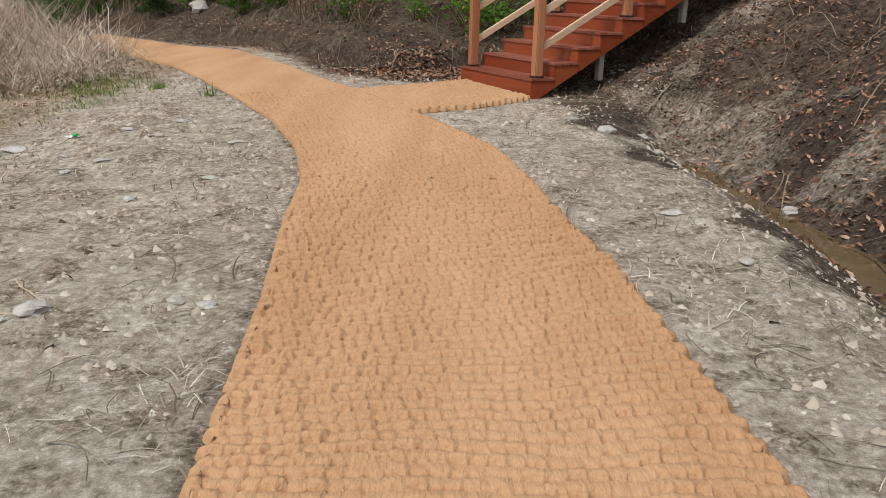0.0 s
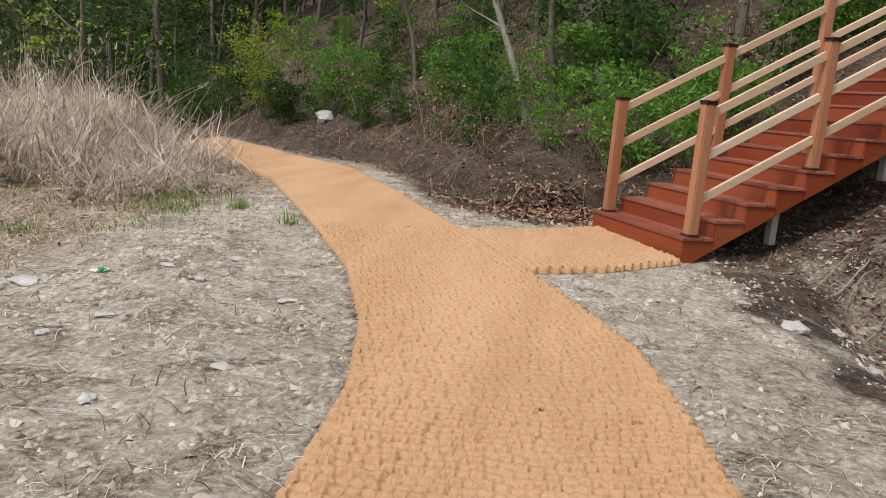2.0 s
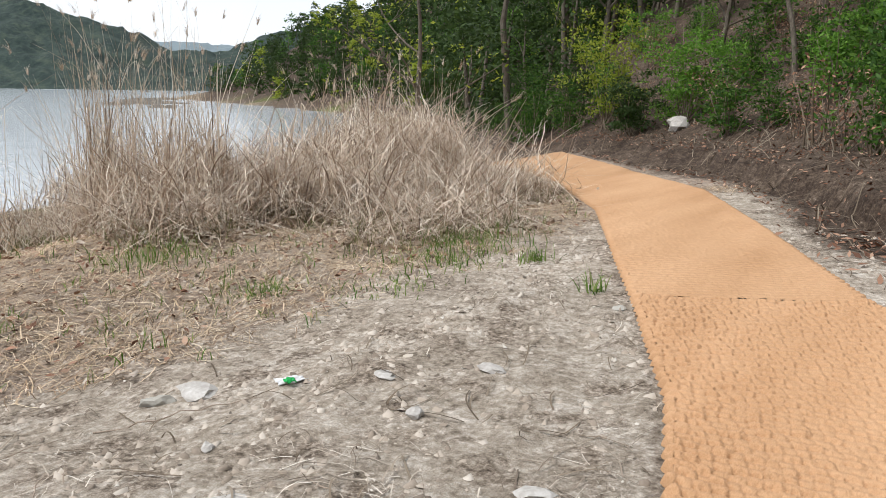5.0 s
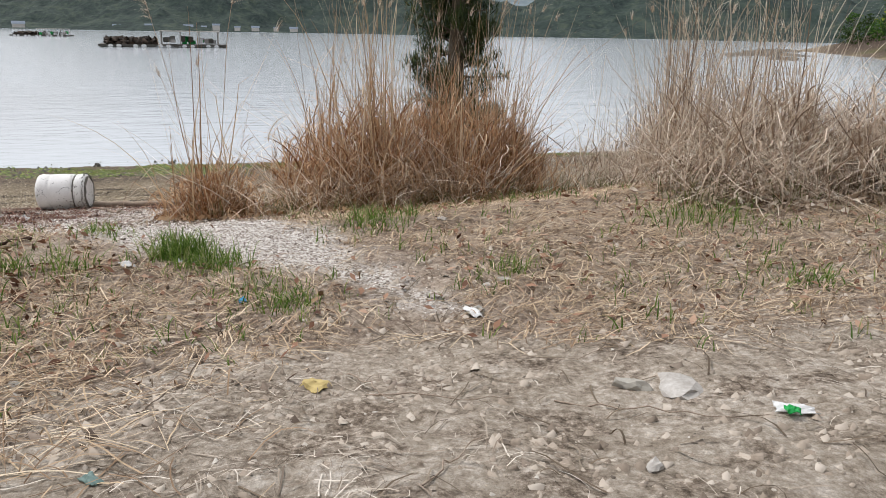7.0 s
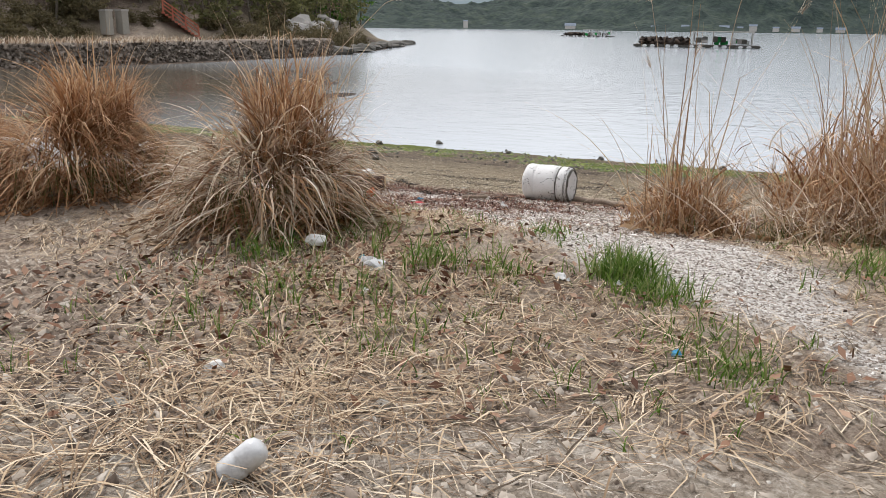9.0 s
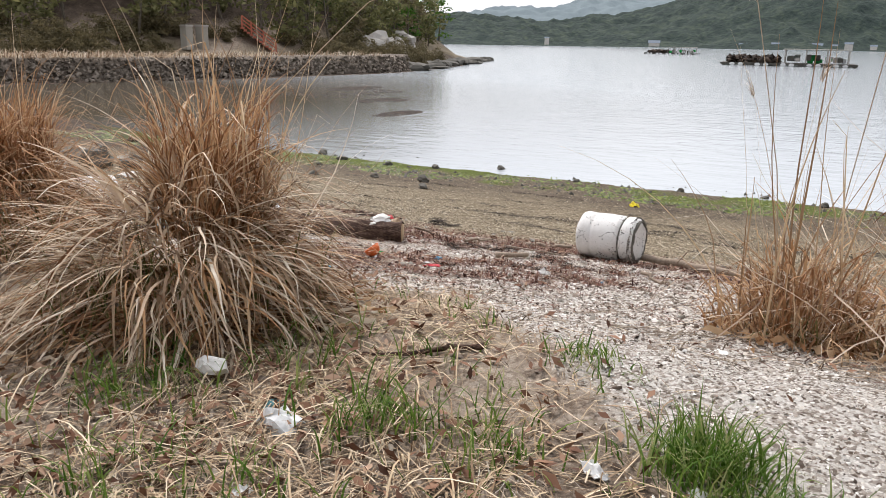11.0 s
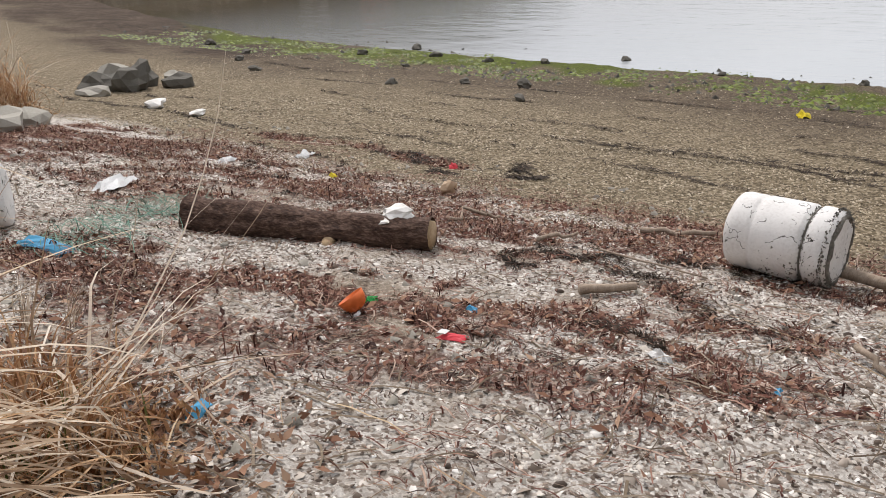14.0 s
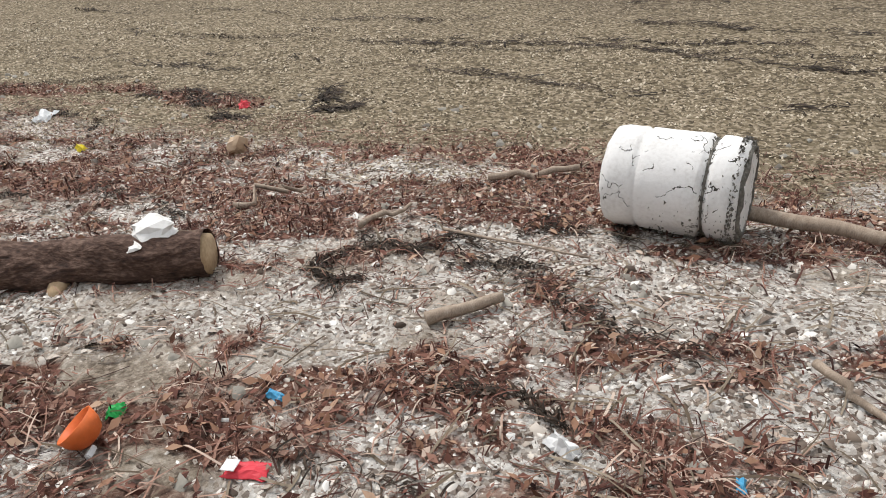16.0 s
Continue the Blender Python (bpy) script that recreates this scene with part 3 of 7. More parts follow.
def build_ground():
    gx, gy = axis(-3000, 3000, 0.055, -12.6, 4.2), axis(-3000, 3000, 0.055, -0.2, 14)
    X, Y = np.meshgrid(gx, gy, indexing="ij")
    Z = height(X.ravel(), Y.ravel()).reshape(X.shape)
    n, m = X.shape
    i, j = np.meshgrid(np.arange(n - 1), np.arange(m - 1), indexing="ij")
    f = np.stack([i * m + j, (i + 1) * m + j, (i + 1) * m + j + 1, i * m + j + 1], -1).reshape(-1, 4)
    v = np.stack([X, Y, Z], -1).reshape(-1, 3)
    me = mesh_of("ground", v, f, M_GROUND, True)
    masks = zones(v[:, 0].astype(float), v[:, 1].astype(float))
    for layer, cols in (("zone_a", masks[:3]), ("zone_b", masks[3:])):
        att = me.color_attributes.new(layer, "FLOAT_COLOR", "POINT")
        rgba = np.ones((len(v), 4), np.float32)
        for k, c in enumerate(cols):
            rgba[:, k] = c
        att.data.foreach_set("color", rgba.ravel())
    return tagged(new("ground", me), "bare grey-brown earth sloping to a gravel beach", "ground", kind="structure")


SHELL_PATH = [(-5.9, 6.75), (-6.7, 6.25), (-7.5, 5.6), (-8.4, 4.7), (-9.3, 3.9), (-10.6, 3.2)]


# drifts of wrack on the strand: their lines, half widths and density
WRACK = [([(-9.3, -1.6), (-9.75, -0.3), (-10.25, 0.8), (-10.62, 1.55), (-10.9, 2.1), (-11.05, 2.75), (-11.0, 3.3)], 0.27, 1.0),
         ([(-11.76, 1.39), (-12.03, 1.8), (-11.95, 2.25), (-11.6, 2.75), (-11.5, 3.2), (-11.75, 3.8)], 0.11, 0.8),
         ([(-11.7, -5.5), (-12.3, -3.5), (-12.2, -2.2), (-12.2, -0.9), (-12.25, 0.1)], 0.62, 0.95),
         ([(-12.15, 0.2), (-12.35, 0.9), (-12.55, 1.6), (-12.8, 2.4), (-12.75, 3.3), (-12.6, 4.6), (-12.3, 6.0)], 0.42, 1.0),
         ([(-12.95, -0.4), (-13.35, 0.6), (-13.55, 1.7), (-13.45, 2.9), (-13.2, 4.4), (-13.0, 6.0)], 0.2, 0.8),
         ([(-10.9, -3.0), (-11.15, -1.6), (-11.3, -0.6), (-11.6, 0.3), (-11.85, 1.0)], 0.25, 0.7),
         ([(-9.3, 0.2), (-9.8, 1.1), (-10.1, 1.9), (-10.4, 2.9)], 0.24, 0.6),
         ([(-14.0, -3.9), (-14.35, -2.7), (-14.15, -1.6), (-14.1, -0.9)], 0.12, 0.9)]


def wrack_mask(px, py):
    """Where dried weed lies on the strand, torn into streaks along the shore."""
    across, along = 0.92 * px + 0.38 * py, 0.92 * py - 0.38 * px
    tear = fbm(across * 5, along * 1.3, 1.0, 9) + 0.5 * fbm(px, py, 0.12, 13, 2)
    out = np.zeros(px.shape)
    for line, half, much in WRACK:
        gap = np.abs(signed(px, py, line, [(0, 0), (0, 0.001), (0.001, 0)]))
        out = np.maximum(out, much * np.clip((half - gap) / (0.8 * half) + 0.25 + 3.6 * tear, 0, 1) * np.clip((half * 2.5 - gap) / (0.9 * half), 0, 1))
    return out


def zones(px, py):
    """Masks 0..1: shell, algae, straw, mould, gravel, spare."""
    d = signed(px, py, COAST, LAND)
    w = wob(px, py, 1.2, 4)
    e = signed(px, py, TOE, HILL)
    sp = -signed(px, py, SHELL_PATH, [(0, 0), (0, 0.001), (0.001, 0)])
    width = np.interp(px, [-10, -8.5, -7, -6], [1.2, 0.85, 0.5, 0.25])
    shell = np.clip((width - sp) / 0.5 + 0.4 + 0.5 * w + 0.5 * fbm(px, py, 0.35, 8), 0, 1) * (px < -5.7)
    belt = np.clip((d - 11.4) / 0.8, 0, 1) * np.clip((16.6 + 0.6 * np.clip(3 - py, 0, 1) - d) / 0.8, 0, 1) * np.clip((6.5 - py) / 1.5, 0, 1) * np.clip((py + 9) / 3, 0, 1)
    shell = np.maximum(shell, belt * np.clip(0.75 + 0.5 * wob(px, py, 0.7, 6) + 0.5 * fbm(px, py, 0.3, 4), 0, 1))
    wrack = wrack_mask(px, py)
    algae = np.clip(0.58 + 1.9 * fbm(px, py, 1.2, 7) + 0.9 * fbm(px, py, 0.35, 17), 0, 1) * np.clip((3.1 + 0.8 * w - d) / 0.9, 0, 1) * np.clip((d + 1.5) / 1, 0, 1) * np.clip((py + 28) / 8, 0, 1)
    gravel = np.clip((13.4 + 0.8 * w - d) / 1.0, 0, 1)
    low = np.clip(3 - py, 0, 1)
    straw = np.clip((d - 15.6 - 1.0 * low) / 0.8, 0, 1) * np.clip((20.6 + 0.25 * (py - 6.5).clip(0, 12) + 0.5 * w - d) / 0.8, 0, 1)
    straw = np.maximum(straw, np.clip((3.4 - py) / 1.2, 0, 1) * np.clip((-px - 3.2) / 1.0, 0, 1) * np.clip((d - 16.6) / 0.8, 0, 1))
    mould = np.clip((e + 1.1 + 0.4 * w) / 0.8, 0, 1)
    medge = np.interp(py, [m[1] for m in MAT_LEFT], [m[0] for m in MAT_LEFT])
    # narrow dark strip along the mat's left edge, drawn with the mould colour
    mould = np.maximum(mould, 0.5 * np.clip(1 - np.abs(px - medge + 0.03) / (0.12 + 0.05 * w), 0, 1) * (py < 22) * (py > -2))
    mould = np.maximum(mould, np.clip((px - np.interp(py, [4.5, 6.3, 7.6, 9.0, 10], [1.85, 1.72, 1.36, 1.15, 1.15]) + 0.2 * w + 0.25 * fbm(px, py, 0.3, 19)) / 0.42, 0, 1))
    mould = mould * np.where((px > 1.2) & (py < 14), np.clip(0.78 + 0.75 * fbm(px, py, 1.0, 8), 0.35, 1), 1)
    mould = np.maximum(mould, 0.8 * np.clip((6 + 2 * w - d) / 2, 0, 1) * np.clip((-py - 9) / 5, 0, 1) * (d > -6))
    mould = np.maximum(mould, 0.58 * np.clip((9.8 + w - d) / 5, 0, 1) * (d > -6))
    s = signed(px, py, TOE_SOUTH, HILL_SOUTH)
    straw = np.maximum(straw, np.clip((-30 - py) / 8, 0, 1) * np.clip((s + 20) / 10, 0, 1) * np.clip(d / 3, 0, 1))
    mould = np.maximum(mould, np.clip((s - 3) / 3, 0, 1))
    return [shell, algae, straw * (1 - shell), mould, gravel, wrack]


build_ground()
sea_v = np.array([[-4500, -4500, SEA], [200, -4500, SEA], [200, 4500, SEA], [-4500, 4500, SEA]])
tagged(new("water", mesh_of("water", sea_v, [[0, 1, 2, 3]], M_WATER)), "calm pale grey sea with small ripples", "water", kind="structure")


# ---- far shores ----
def far_ridge(name, r0, r1, profile, material, label, seed):
    """A wooded ridge seen across the water, as a polar patch of hillside."""
    br = np.radians(np.linspace(20, 165, 640))
    rr = np.linspace(0, 1, 60)
    A, R = np.meshgrid(br, rr, indexing="ij")
    crest = np.interp(np.degrees(A), [p[0] for p in profile], [p[1] for p in profile])
    dist = r0 + (r1 - r0) * R + 25 * np.sin(A * 17 + seed)
    px, py = -np.sin(A) * dist - 4, np.cos(A) * dist + 5
    top = np.tan(np.radians(crest)) * r1
    shape = np.sin(np.clip(R * 1.02, 0, 1) * np.pi / 2) ** 1.2
    pz = SEA + 0.3 + top * shape + wob(px, py, r0 * 0.05, seed) * top * 0.06 * shape + (fbm(px, py, r0 * 0.016, 4, 3) * 5.0 + fbm(px, py, r0 * 0.08, 9, 3) * 8.0) * np.clip(R * 8, 0, 1) * r0 / 700
    n, m = A.shape
    i, j = np.meshgrid(np.arange(n - 1), np.arange(m - 1), indexing="ij")
    f = np.stack([i * m + j, i * m + j + 1, (i + 1) * m + j + 1, (i + 1) * m + j], -1).reshape(-1, 4)
    me = mesh_of(name, np.stack([px, py, pz], -1).reshape(-1, 3), f, material, False)
    return tagged(new(name, me), label, "hill", kind="structure")


far_ridge("backdrop_hills", 620, 900, [(20, 5), (44, 4.5), (50, 2.5), (54, 2.4), (58, 4.0), (63, 5.2), (68, 4.0), (72, 2.0), (75, 2.2), (80, 4.2), (90, 4.8), (98, 4.2),
          (104, 3.0), (108, 2.0), (113, 1.6), (120, 1.6), (165, 3)], M_FOREST, "dark green wooded hills across the bay", 1.0)
far_ridge("backdrop_mountain", 2600, 3400, [(20, 2), (72, 3.2), (78, 3.6), (95, 3.4), (104, 3.2), (109, 2.7), (113, 2.2), (118, 1.8), (165, 2)], M_MOUNTAIN, "distant mountains with haze in their pale colour", 2.0)


def tufts(name, pts, n_each, tall, spread, material, rng=RNG):
    k = len(pts)
    xy = np.repeat(np.asarray(pts, float), n_each, 0) + rng.normal(0, spread, (k * n_each, 2))
    n = len(xy)
    return blades(ground(xy, -0.01), rng.uniform(0, 6.28, n), rng.uniform(0, 38, n), rng.uniform(20, 130, n), tall * rng.uniform(0.4, 1.2, n), rng.uniform(0.0025, 0.006, n), 5, rng)


# ---- coir walkway ----


def weave(u, s):
    """Relief of the thick plaited cords, in rows like brickwork; u across, s along, in metres."""
    s, u = s + 0.022 * fbm(u, s, 0.17, 51, 3) + 0.012 * np.sin(u * 7), u + 0.02 * fbm(u, s, 0.11, 52, 3)
    row = s / 0.07
    r = np.floor(row)
    a = u / 0.062 + 0.5 * (r % 2) + 0.35 * np.sin(r * 2.3) + 0.07 * np.sin(s * 37 + u * 11)
    c = np.floor(a)
    fr, fa = row - r, a - c
    h1, h2 = np.sin(c * 12.9898 + r * 78.233) * 43758.5, np.sin(c * 39.3 + r * 11.7) * 24634.6
    h1, h2 = h1 - np.floor(h1), h2 - np.floor(h2)
    along = np.clip(fr / (0.2 + 0.15 * h2), 0, 1) ** 0.7 * np.clip((1 - fr) / 0.5, 0, 1) ** 0.7
    across = np.clip(np.minimum(fa, 1 - fa) / 0.34, 0, 1) ** 0.8
    strands = 0.9 + 0.1 * np.cos(2 * np.pi * (fa * 3.5 + 0.5 * h1 + 0.3 * fr))
    gap = np.exp(-((np.minimum(fa, 1 - fa)) / 0.15) ** 2) * np.exp(-(fr / 0.2) ** 2) * (h2 > 0.2)
    pit = np.exp(-((fa - 0.5 + 0.3 * (h1 - 0.5)) / 0.16) ** 2) * np.exp(-((fr - 0.1) / 0.14) ** 2) * (h1 > 0.6)
    return (0.52 + 0.48 * along * (0.5 + 0.5 * across)) * strands * (0.62 + 0.7 * h1) - 0.7 * pit + 0.1 * fbm(u, s * 0.5, 0.03, 53, 2) - 1.15 * gap


def sheet(name, left, right, nu, ns, fine, lift, label):
    """A strip of matting between two edge lines, with its woven relief and a thick, uneven edge."""
    la, ra = np.array(left, float), np.array(right, float)
    k = np.linspace(0, len(la) - 1, ns) if np.isscalar(ns) else ns
    idx = np.arange(len(la))
    Lp = np.stack([np.interp(k, idx, la[:, c]) for c in (0, 1)], -1)
    Rp = np.stack([np.interp(k, idx, ra[:, c]) for c in (0, 1)], -1)
    mid = (Lp + Rp) / 2
    s = np.concatenate([[0], np.cumsum(np.linalg.norm(np.diff(mid, axis=0), axis=1))])
    u = np.linspace(0, 1, nu)
    P = Lp[:, None, :] * (1 - u)[None, :, None] + Rp[:, None, :] * u[None, :, None]
    wid = np.linalg.norm(Rp - Lp, axis=1)
    U, S = (u - 0.5)[None, :] * wid[:, None], np.repeat(s[:, None], nu, 1)
    edge = np.minimum(u, 1 - u)[None, :] * wid[:, None]
    ragged = 0.018 * np.sign(u - 0.5)[None, :] * (edge < 0.03) * np.sin(S * 100 / 6.2 * np.pi)
    across = (Rp - Lp) / wid[:, None]
    P = P + across[:, None, :] * ragged[:, :, None]
    z = height(P[..., 0].ravel(), P[..., 1].ravel()).reshape(U.shape)
    rel = weave(U, S) * fine * (0.72 + 0.5 * np.clip(np.abs(U), 0, 1))
    z = z + lift * np.clip(edge / 0.012, 0, 1) + rel * np.clip(edge / 0.03, 0.25, 1) + 0.004 * wob(P[..., 0], P[..., 1], 0.5, 8)
    n, m = U.shape
    i, j = np.meshgrid(np.arange(n - 1), np.arange(m - 1), indexing="ij")
    f = np.stack([i * m + j, i * m + j + 1, (i + 1) * m + j + 1, (i + 1) * m + j], -1).reshape(-1, 4)
    return mesh_of(name, np.concatenate([P, z[..., None]], -1).reshape(-1, 3), f, M_COIR, True)


walkway = tagged(empty("coir_walkway"), "thick woven orange-brown coir matting laid over bare earth", "walkway", kind="structure")
part("mat", sheet("mat", MAT_LEFT[:6], MAT_RIGHT[:6], 270, np.linspace(0, 5, 1100), 0.036, 0.03, ""), M_COIR, walkway)
part("mat", sheet("mat", [(-1.045, 5.82)] + MAT_LEFT[6:9], [(0.72, 5.9)] + MAT_RIGHT[6:9], 230, np.linspace(0, 3, 640), 0.03, 0.032, ""), M_COIR, walkway)
part("mat", sheet("mat", MAT_LEFT[8:], MAT_RIGHT[8:], 120, np.linspace(0, 6, 900), 0.012, 0.04, ""), M_COIR, walkway)
part("mat", sheet("mat", [(-1.32, 10.75), (-0.45, 11.32), (0.38, 12.14)], [(-0.52, 8.98), (0.39, 9.55), (1.17, 10.38)], 170, np.linspace(0, 2, 260), 0.026, 0.038, ""), M_COIR, walkway)

# ---- timber stair ----
STAIR_AT, STAIR_TURN = (1.26, 10.69, 0.10), 28.5
RISE, RUN, STAIR_W, STEPS = 0.195, 0.366, 1.67, 15


def skew_board(x0, x1, y, top, low, rise):
    """A side board with a level top and a sloping foot."""
    bm = bmesh.new()
    vs = [bm.verts.new((x, y + s, z)) for s in (-0.015, 0.015) for x, z in ((x0, top), (x1, top), (x1, low + rise), (x0, low))]
    for q in ((3, 2, 1, 0), (4, 5, 6, 7), (0, 1, 5, 4), (1, 2, 6, 5), (2, 3, 7, 6), (3, 0, 4, 7)):
        bm.faces.new([vs[k] for k in q])
    bmesh.ops.recalc_face_normals(bm, faces=bm.faces)
    bmesh.ops.bevel(bm, geom=bm.edges[:], offset=0.003, segments=1, affect="EDGES")
    return bm


def timber_stair():
    st = tagged(empty("timber_stair", pose(*STAIR_AT, 0, 0, STAIR_TURN)), "new red-stained timber stair with pale rails climbing the bank", "stair")
    for k in range(STEPS):
        x, z = k * RUN, 0.28 + k * RISE
        part("riser", box(0.035, STAIR_W + 0.20, RISE if k else 0.30, Matrix.Translation((x - 0.13, STAIR_W / 2, z - 0.03 - (RISE if k else 0.30) / 2)), 0.004), M_DECK, st)
        for w in range(3):
            part("tread", box(0.125, STAIR_W + 0.24, 0.035, Matrix.Translation((x - 0.10 + w * 0.131, STAIR_W / 2, z - 0.0175)), 0.005), M_TREAD, st, "worn dark red tread board")
        for y in (-0.09, STAIR_W + 0.09):
            part("side_board", skew_board(x - 0.13, x + RUN - 0.134, y, z - 0.036, z - 0.33, RISE), M_DECK, st)
    slope = math.degrees(math.atan2(RISE, RUN))
    for y in (0.0, STAIR_W):
        for k in range(0, STEPS, 4):
            x, z = k * RUN, 0.28 + k * RISE
            post = part("post", box(0.12, 0.12, 1.40, Matrix.Translation((x, y, z + 0.70)), 0.012), M_POST, st)
            part("cap", join(box(0.13, 0.13, 0.03, Matrix.Translation((x, y, z + 1.385)), 0.006), box(0.15, 0.15, 0.018, Matrix.Translation((x, y, z + 1.409)), 0.006)), M_CAP, post, "dark bevelled post cap")
            part("collar", box(0.15, 0.15, 0.03, Matrix.Translation((x, y, z + 0.012)), 0.008), M_CAP, post)
            if k + 4 < STEPS:
                for h in (0.36, 0.82, 1.26):
                    m = Matrix.Translation((x + 2 * RUN, y, z + h + 2 * RISE)) @ pose(0, 0, 0, 0, -slope, 0)
                    part("rail", box(4 * RUN / math.cos(radians(slope)) - 0.125, 0.045, 0.09, m, 0.006), M_RAIL, st, "pale unpainted rail")
    for k in (3, 7, 11):
        for y in (0.05, STAIR_W - 0.05):
            x, z = k * RUN, 0.28 + k * RISE
            part("footing", box(0.09, 0.09, 0.4, Matrix.Translation((x, y, z - 0.46)), 0.006), M_STONE, st, "grey stub post")
    return st


timber_stair()


# ---- reeds and grasses ----
def reed_clump(cx, cy, rx, ry, n_mop, n_stem, tall, material, label, seed, stem_mat=None, mop_len=1.4, chaos=0.7, wide=1.0, lean_sd=20):
    """Dead reeds: standing stems in tufts, curled leaves breaking out of them at every height, and stalks that have fallen across."""
    rng = np.random.default_rng(seed)
    ob = tagged(empty("reed_clump", pose(0, 0, 0)), label, "dry grass", "dry reed clumps")
    hub = in_ellipse(26, cx, cy, rx, ry, rng)
    pick = rng.integers(0, 26, n_mop)
    b = np.where(rng.uniform(0, 1, n_mop)[:, None] < 0.6, hub[pick] + rng.normal(0, 0.16, (n_mop, 2)), in_ellipse(n_mop, cx, cy, rx, ry, rng))
    rad = np.clip(np.hypot((b[:, 0] - cx) / rx, (b[:, 1] - cy) / ry), 0, 1.2)
    out = np.arctan2((b[:, 1] - cy) / ry, (b[:, 0] - cx) / rx)
    swirl = fbm(b[:, 0], b[:, 1], 0.5, seed)
    base = ground(b, -0.02)
    base[:, 2] += mop_len * 0.62 * rng.uniform(0, 1, n_mop) ** 1.3 * np.clip(1.15 - 0.75 * rad ** 2, 0.1, 1)
    az = out * (chaos < 1.5) + 5.0 * swirl + rng.normal(0, chaos * 0.8, n_mop)
    v, f = blades(base, az, np.abs(rng.normal(lean_sd * 1.1, 24, n_mop)), rng.uniform(30, 230, n_mop), mop_len * rng.uniform(0.2, 0.72, n_mop), wide * (0.0016 + 0.005 * rng.uniform(0, 1, n_mop) ** 2.2), 9, rng, 1.0, 0.3)
    v[:, 2] = np.maximum(v[:, 2], height(v[:, 0], v[:, 1]) + rng.uniform(0.005, 0.08, len(v)))
    tagged(part("leaf_mass", mesh_of("leaf_mass", v, f, material), material, ob, "curled dry blades"), kind="stuff")
    n_stem = int(n_stem * 1.5)
    tuft = rng.integers(0, 26, n_stem)
    s = hub[tuft] * 0.85 + np.array([cx, cy]) * 0.15 + rng.normal(0, 0.1, (n_stem, 2))
    reach = tall * rng.uniform(0.6, 1.15, 26)[tuft] * rng.uniform(0.5, 1.12, n_stem)
    v, f = blades(ground(s, -0.02), rng.uniform(0, 2 * np.pi, 26)[tuft] + rng.normal(0, 0.9, n_stem), np.abs(rng.normal(0, 11, n_stem)), rng.uniform(-20, 50, n_stem), reach, wide * rng.uniform(0.0018, 0.004, n_stem), 9, rng, 0.9, 0.2)
    tagged(part("stem_mass", mesh_of("stem_mass", v, f, stem_mat or material), stem_mat or material, ob, "tall upright dead stems"), kind="stuff")
    m = int(70 + 120 * rx * ry * (4.5 if chaos > 2.2 else 1.0))
    c0 = in_ellipse(m, cx, cy, rx * 1.05, ry * 1.05, rng)
    base = ground(c0, 0)
    base[:, 2] += rng.uniform(0.02, 0.5, m) * mop_len
    v, f = blades(base, rng.uniform(0, 6.28, m), rng.uniform(40, 125, m), rng.uniform(-35, 45, m), rng.uniform(0.5, 1.5, m), rng.uniform(0.003, 0.0085, m), 8, rng, 0.7, 0.22)
    v[:, 2] = np.maximum(v[:, 2], height(v[:, 0], v[:, 1]) + 0.02)
    tagged(part("tangle", mesh_of("tangle", v, f, M_REED_GREY), M_REED_GREY, ob, "fallen crossing stalks"), kind="stuff")
    g = int(60 * rx * ry) + 10
    q = in_ellipse(g, cx, cy, rx * 1.1, ry * 1.1, rng)
    v, f = tufts("shoot", q, 5, 0.34, 0.05, M_SHOOT, rng)
    tagged(part("shoot_mass", mesh_of("shoot_mass", v, f, M_SHOOT), M_SHOOT, ob, "olive green shoots at the foot"), kind="stuff")
    k = max(3, n_stem // 14)
    q = hub[rng.integers(0, 26, k)] * 0.8 + np.array([cx, cy]) * 0.2 + rng.normal(0, 0.1, (k, 2))
    base = ground(q, -0.02)
    az, lean, droop, ln = rng.uniform(0, 2 * np.pi, k), rng.uniform(1, 14, k), rng.uniform(0, 22, k), tall * rng.uniform(0.85, 1.2, k)
    v1, f1 = blades(base, az, lean, droop, ln, np.full(k, 0.0035), 7, rng)
    tip = v1.reshape(k, 7, 2, 3)[:, 6].mean(1)
    reps = 22
    tb = np.repeat(tip, reps, 0) + rng.normal(0, 0.008, (k * reps, 3)) - np.array([0, 0, 0.05])
    v2, f2 = blades(tb, np.repeat(az, reps) + rng.normal(0, 0.35, k * reps), rng.uniform(5, 40, k * reps), rng.uniform(50, 130, k * reps), rng.uniform(0.08, 0.22, k * reps), np.full(k * reps, 0.0016), 5, rng)
    v, f = merge([(v1, f1), (v2, f2)])
    tagged(part("plume_mass", mesh_of("plume_mass", v, f, M_REED_GREY), M_REED_GREY, ob, "frayed pale seed plumes"), kind="stuff")
    return ob


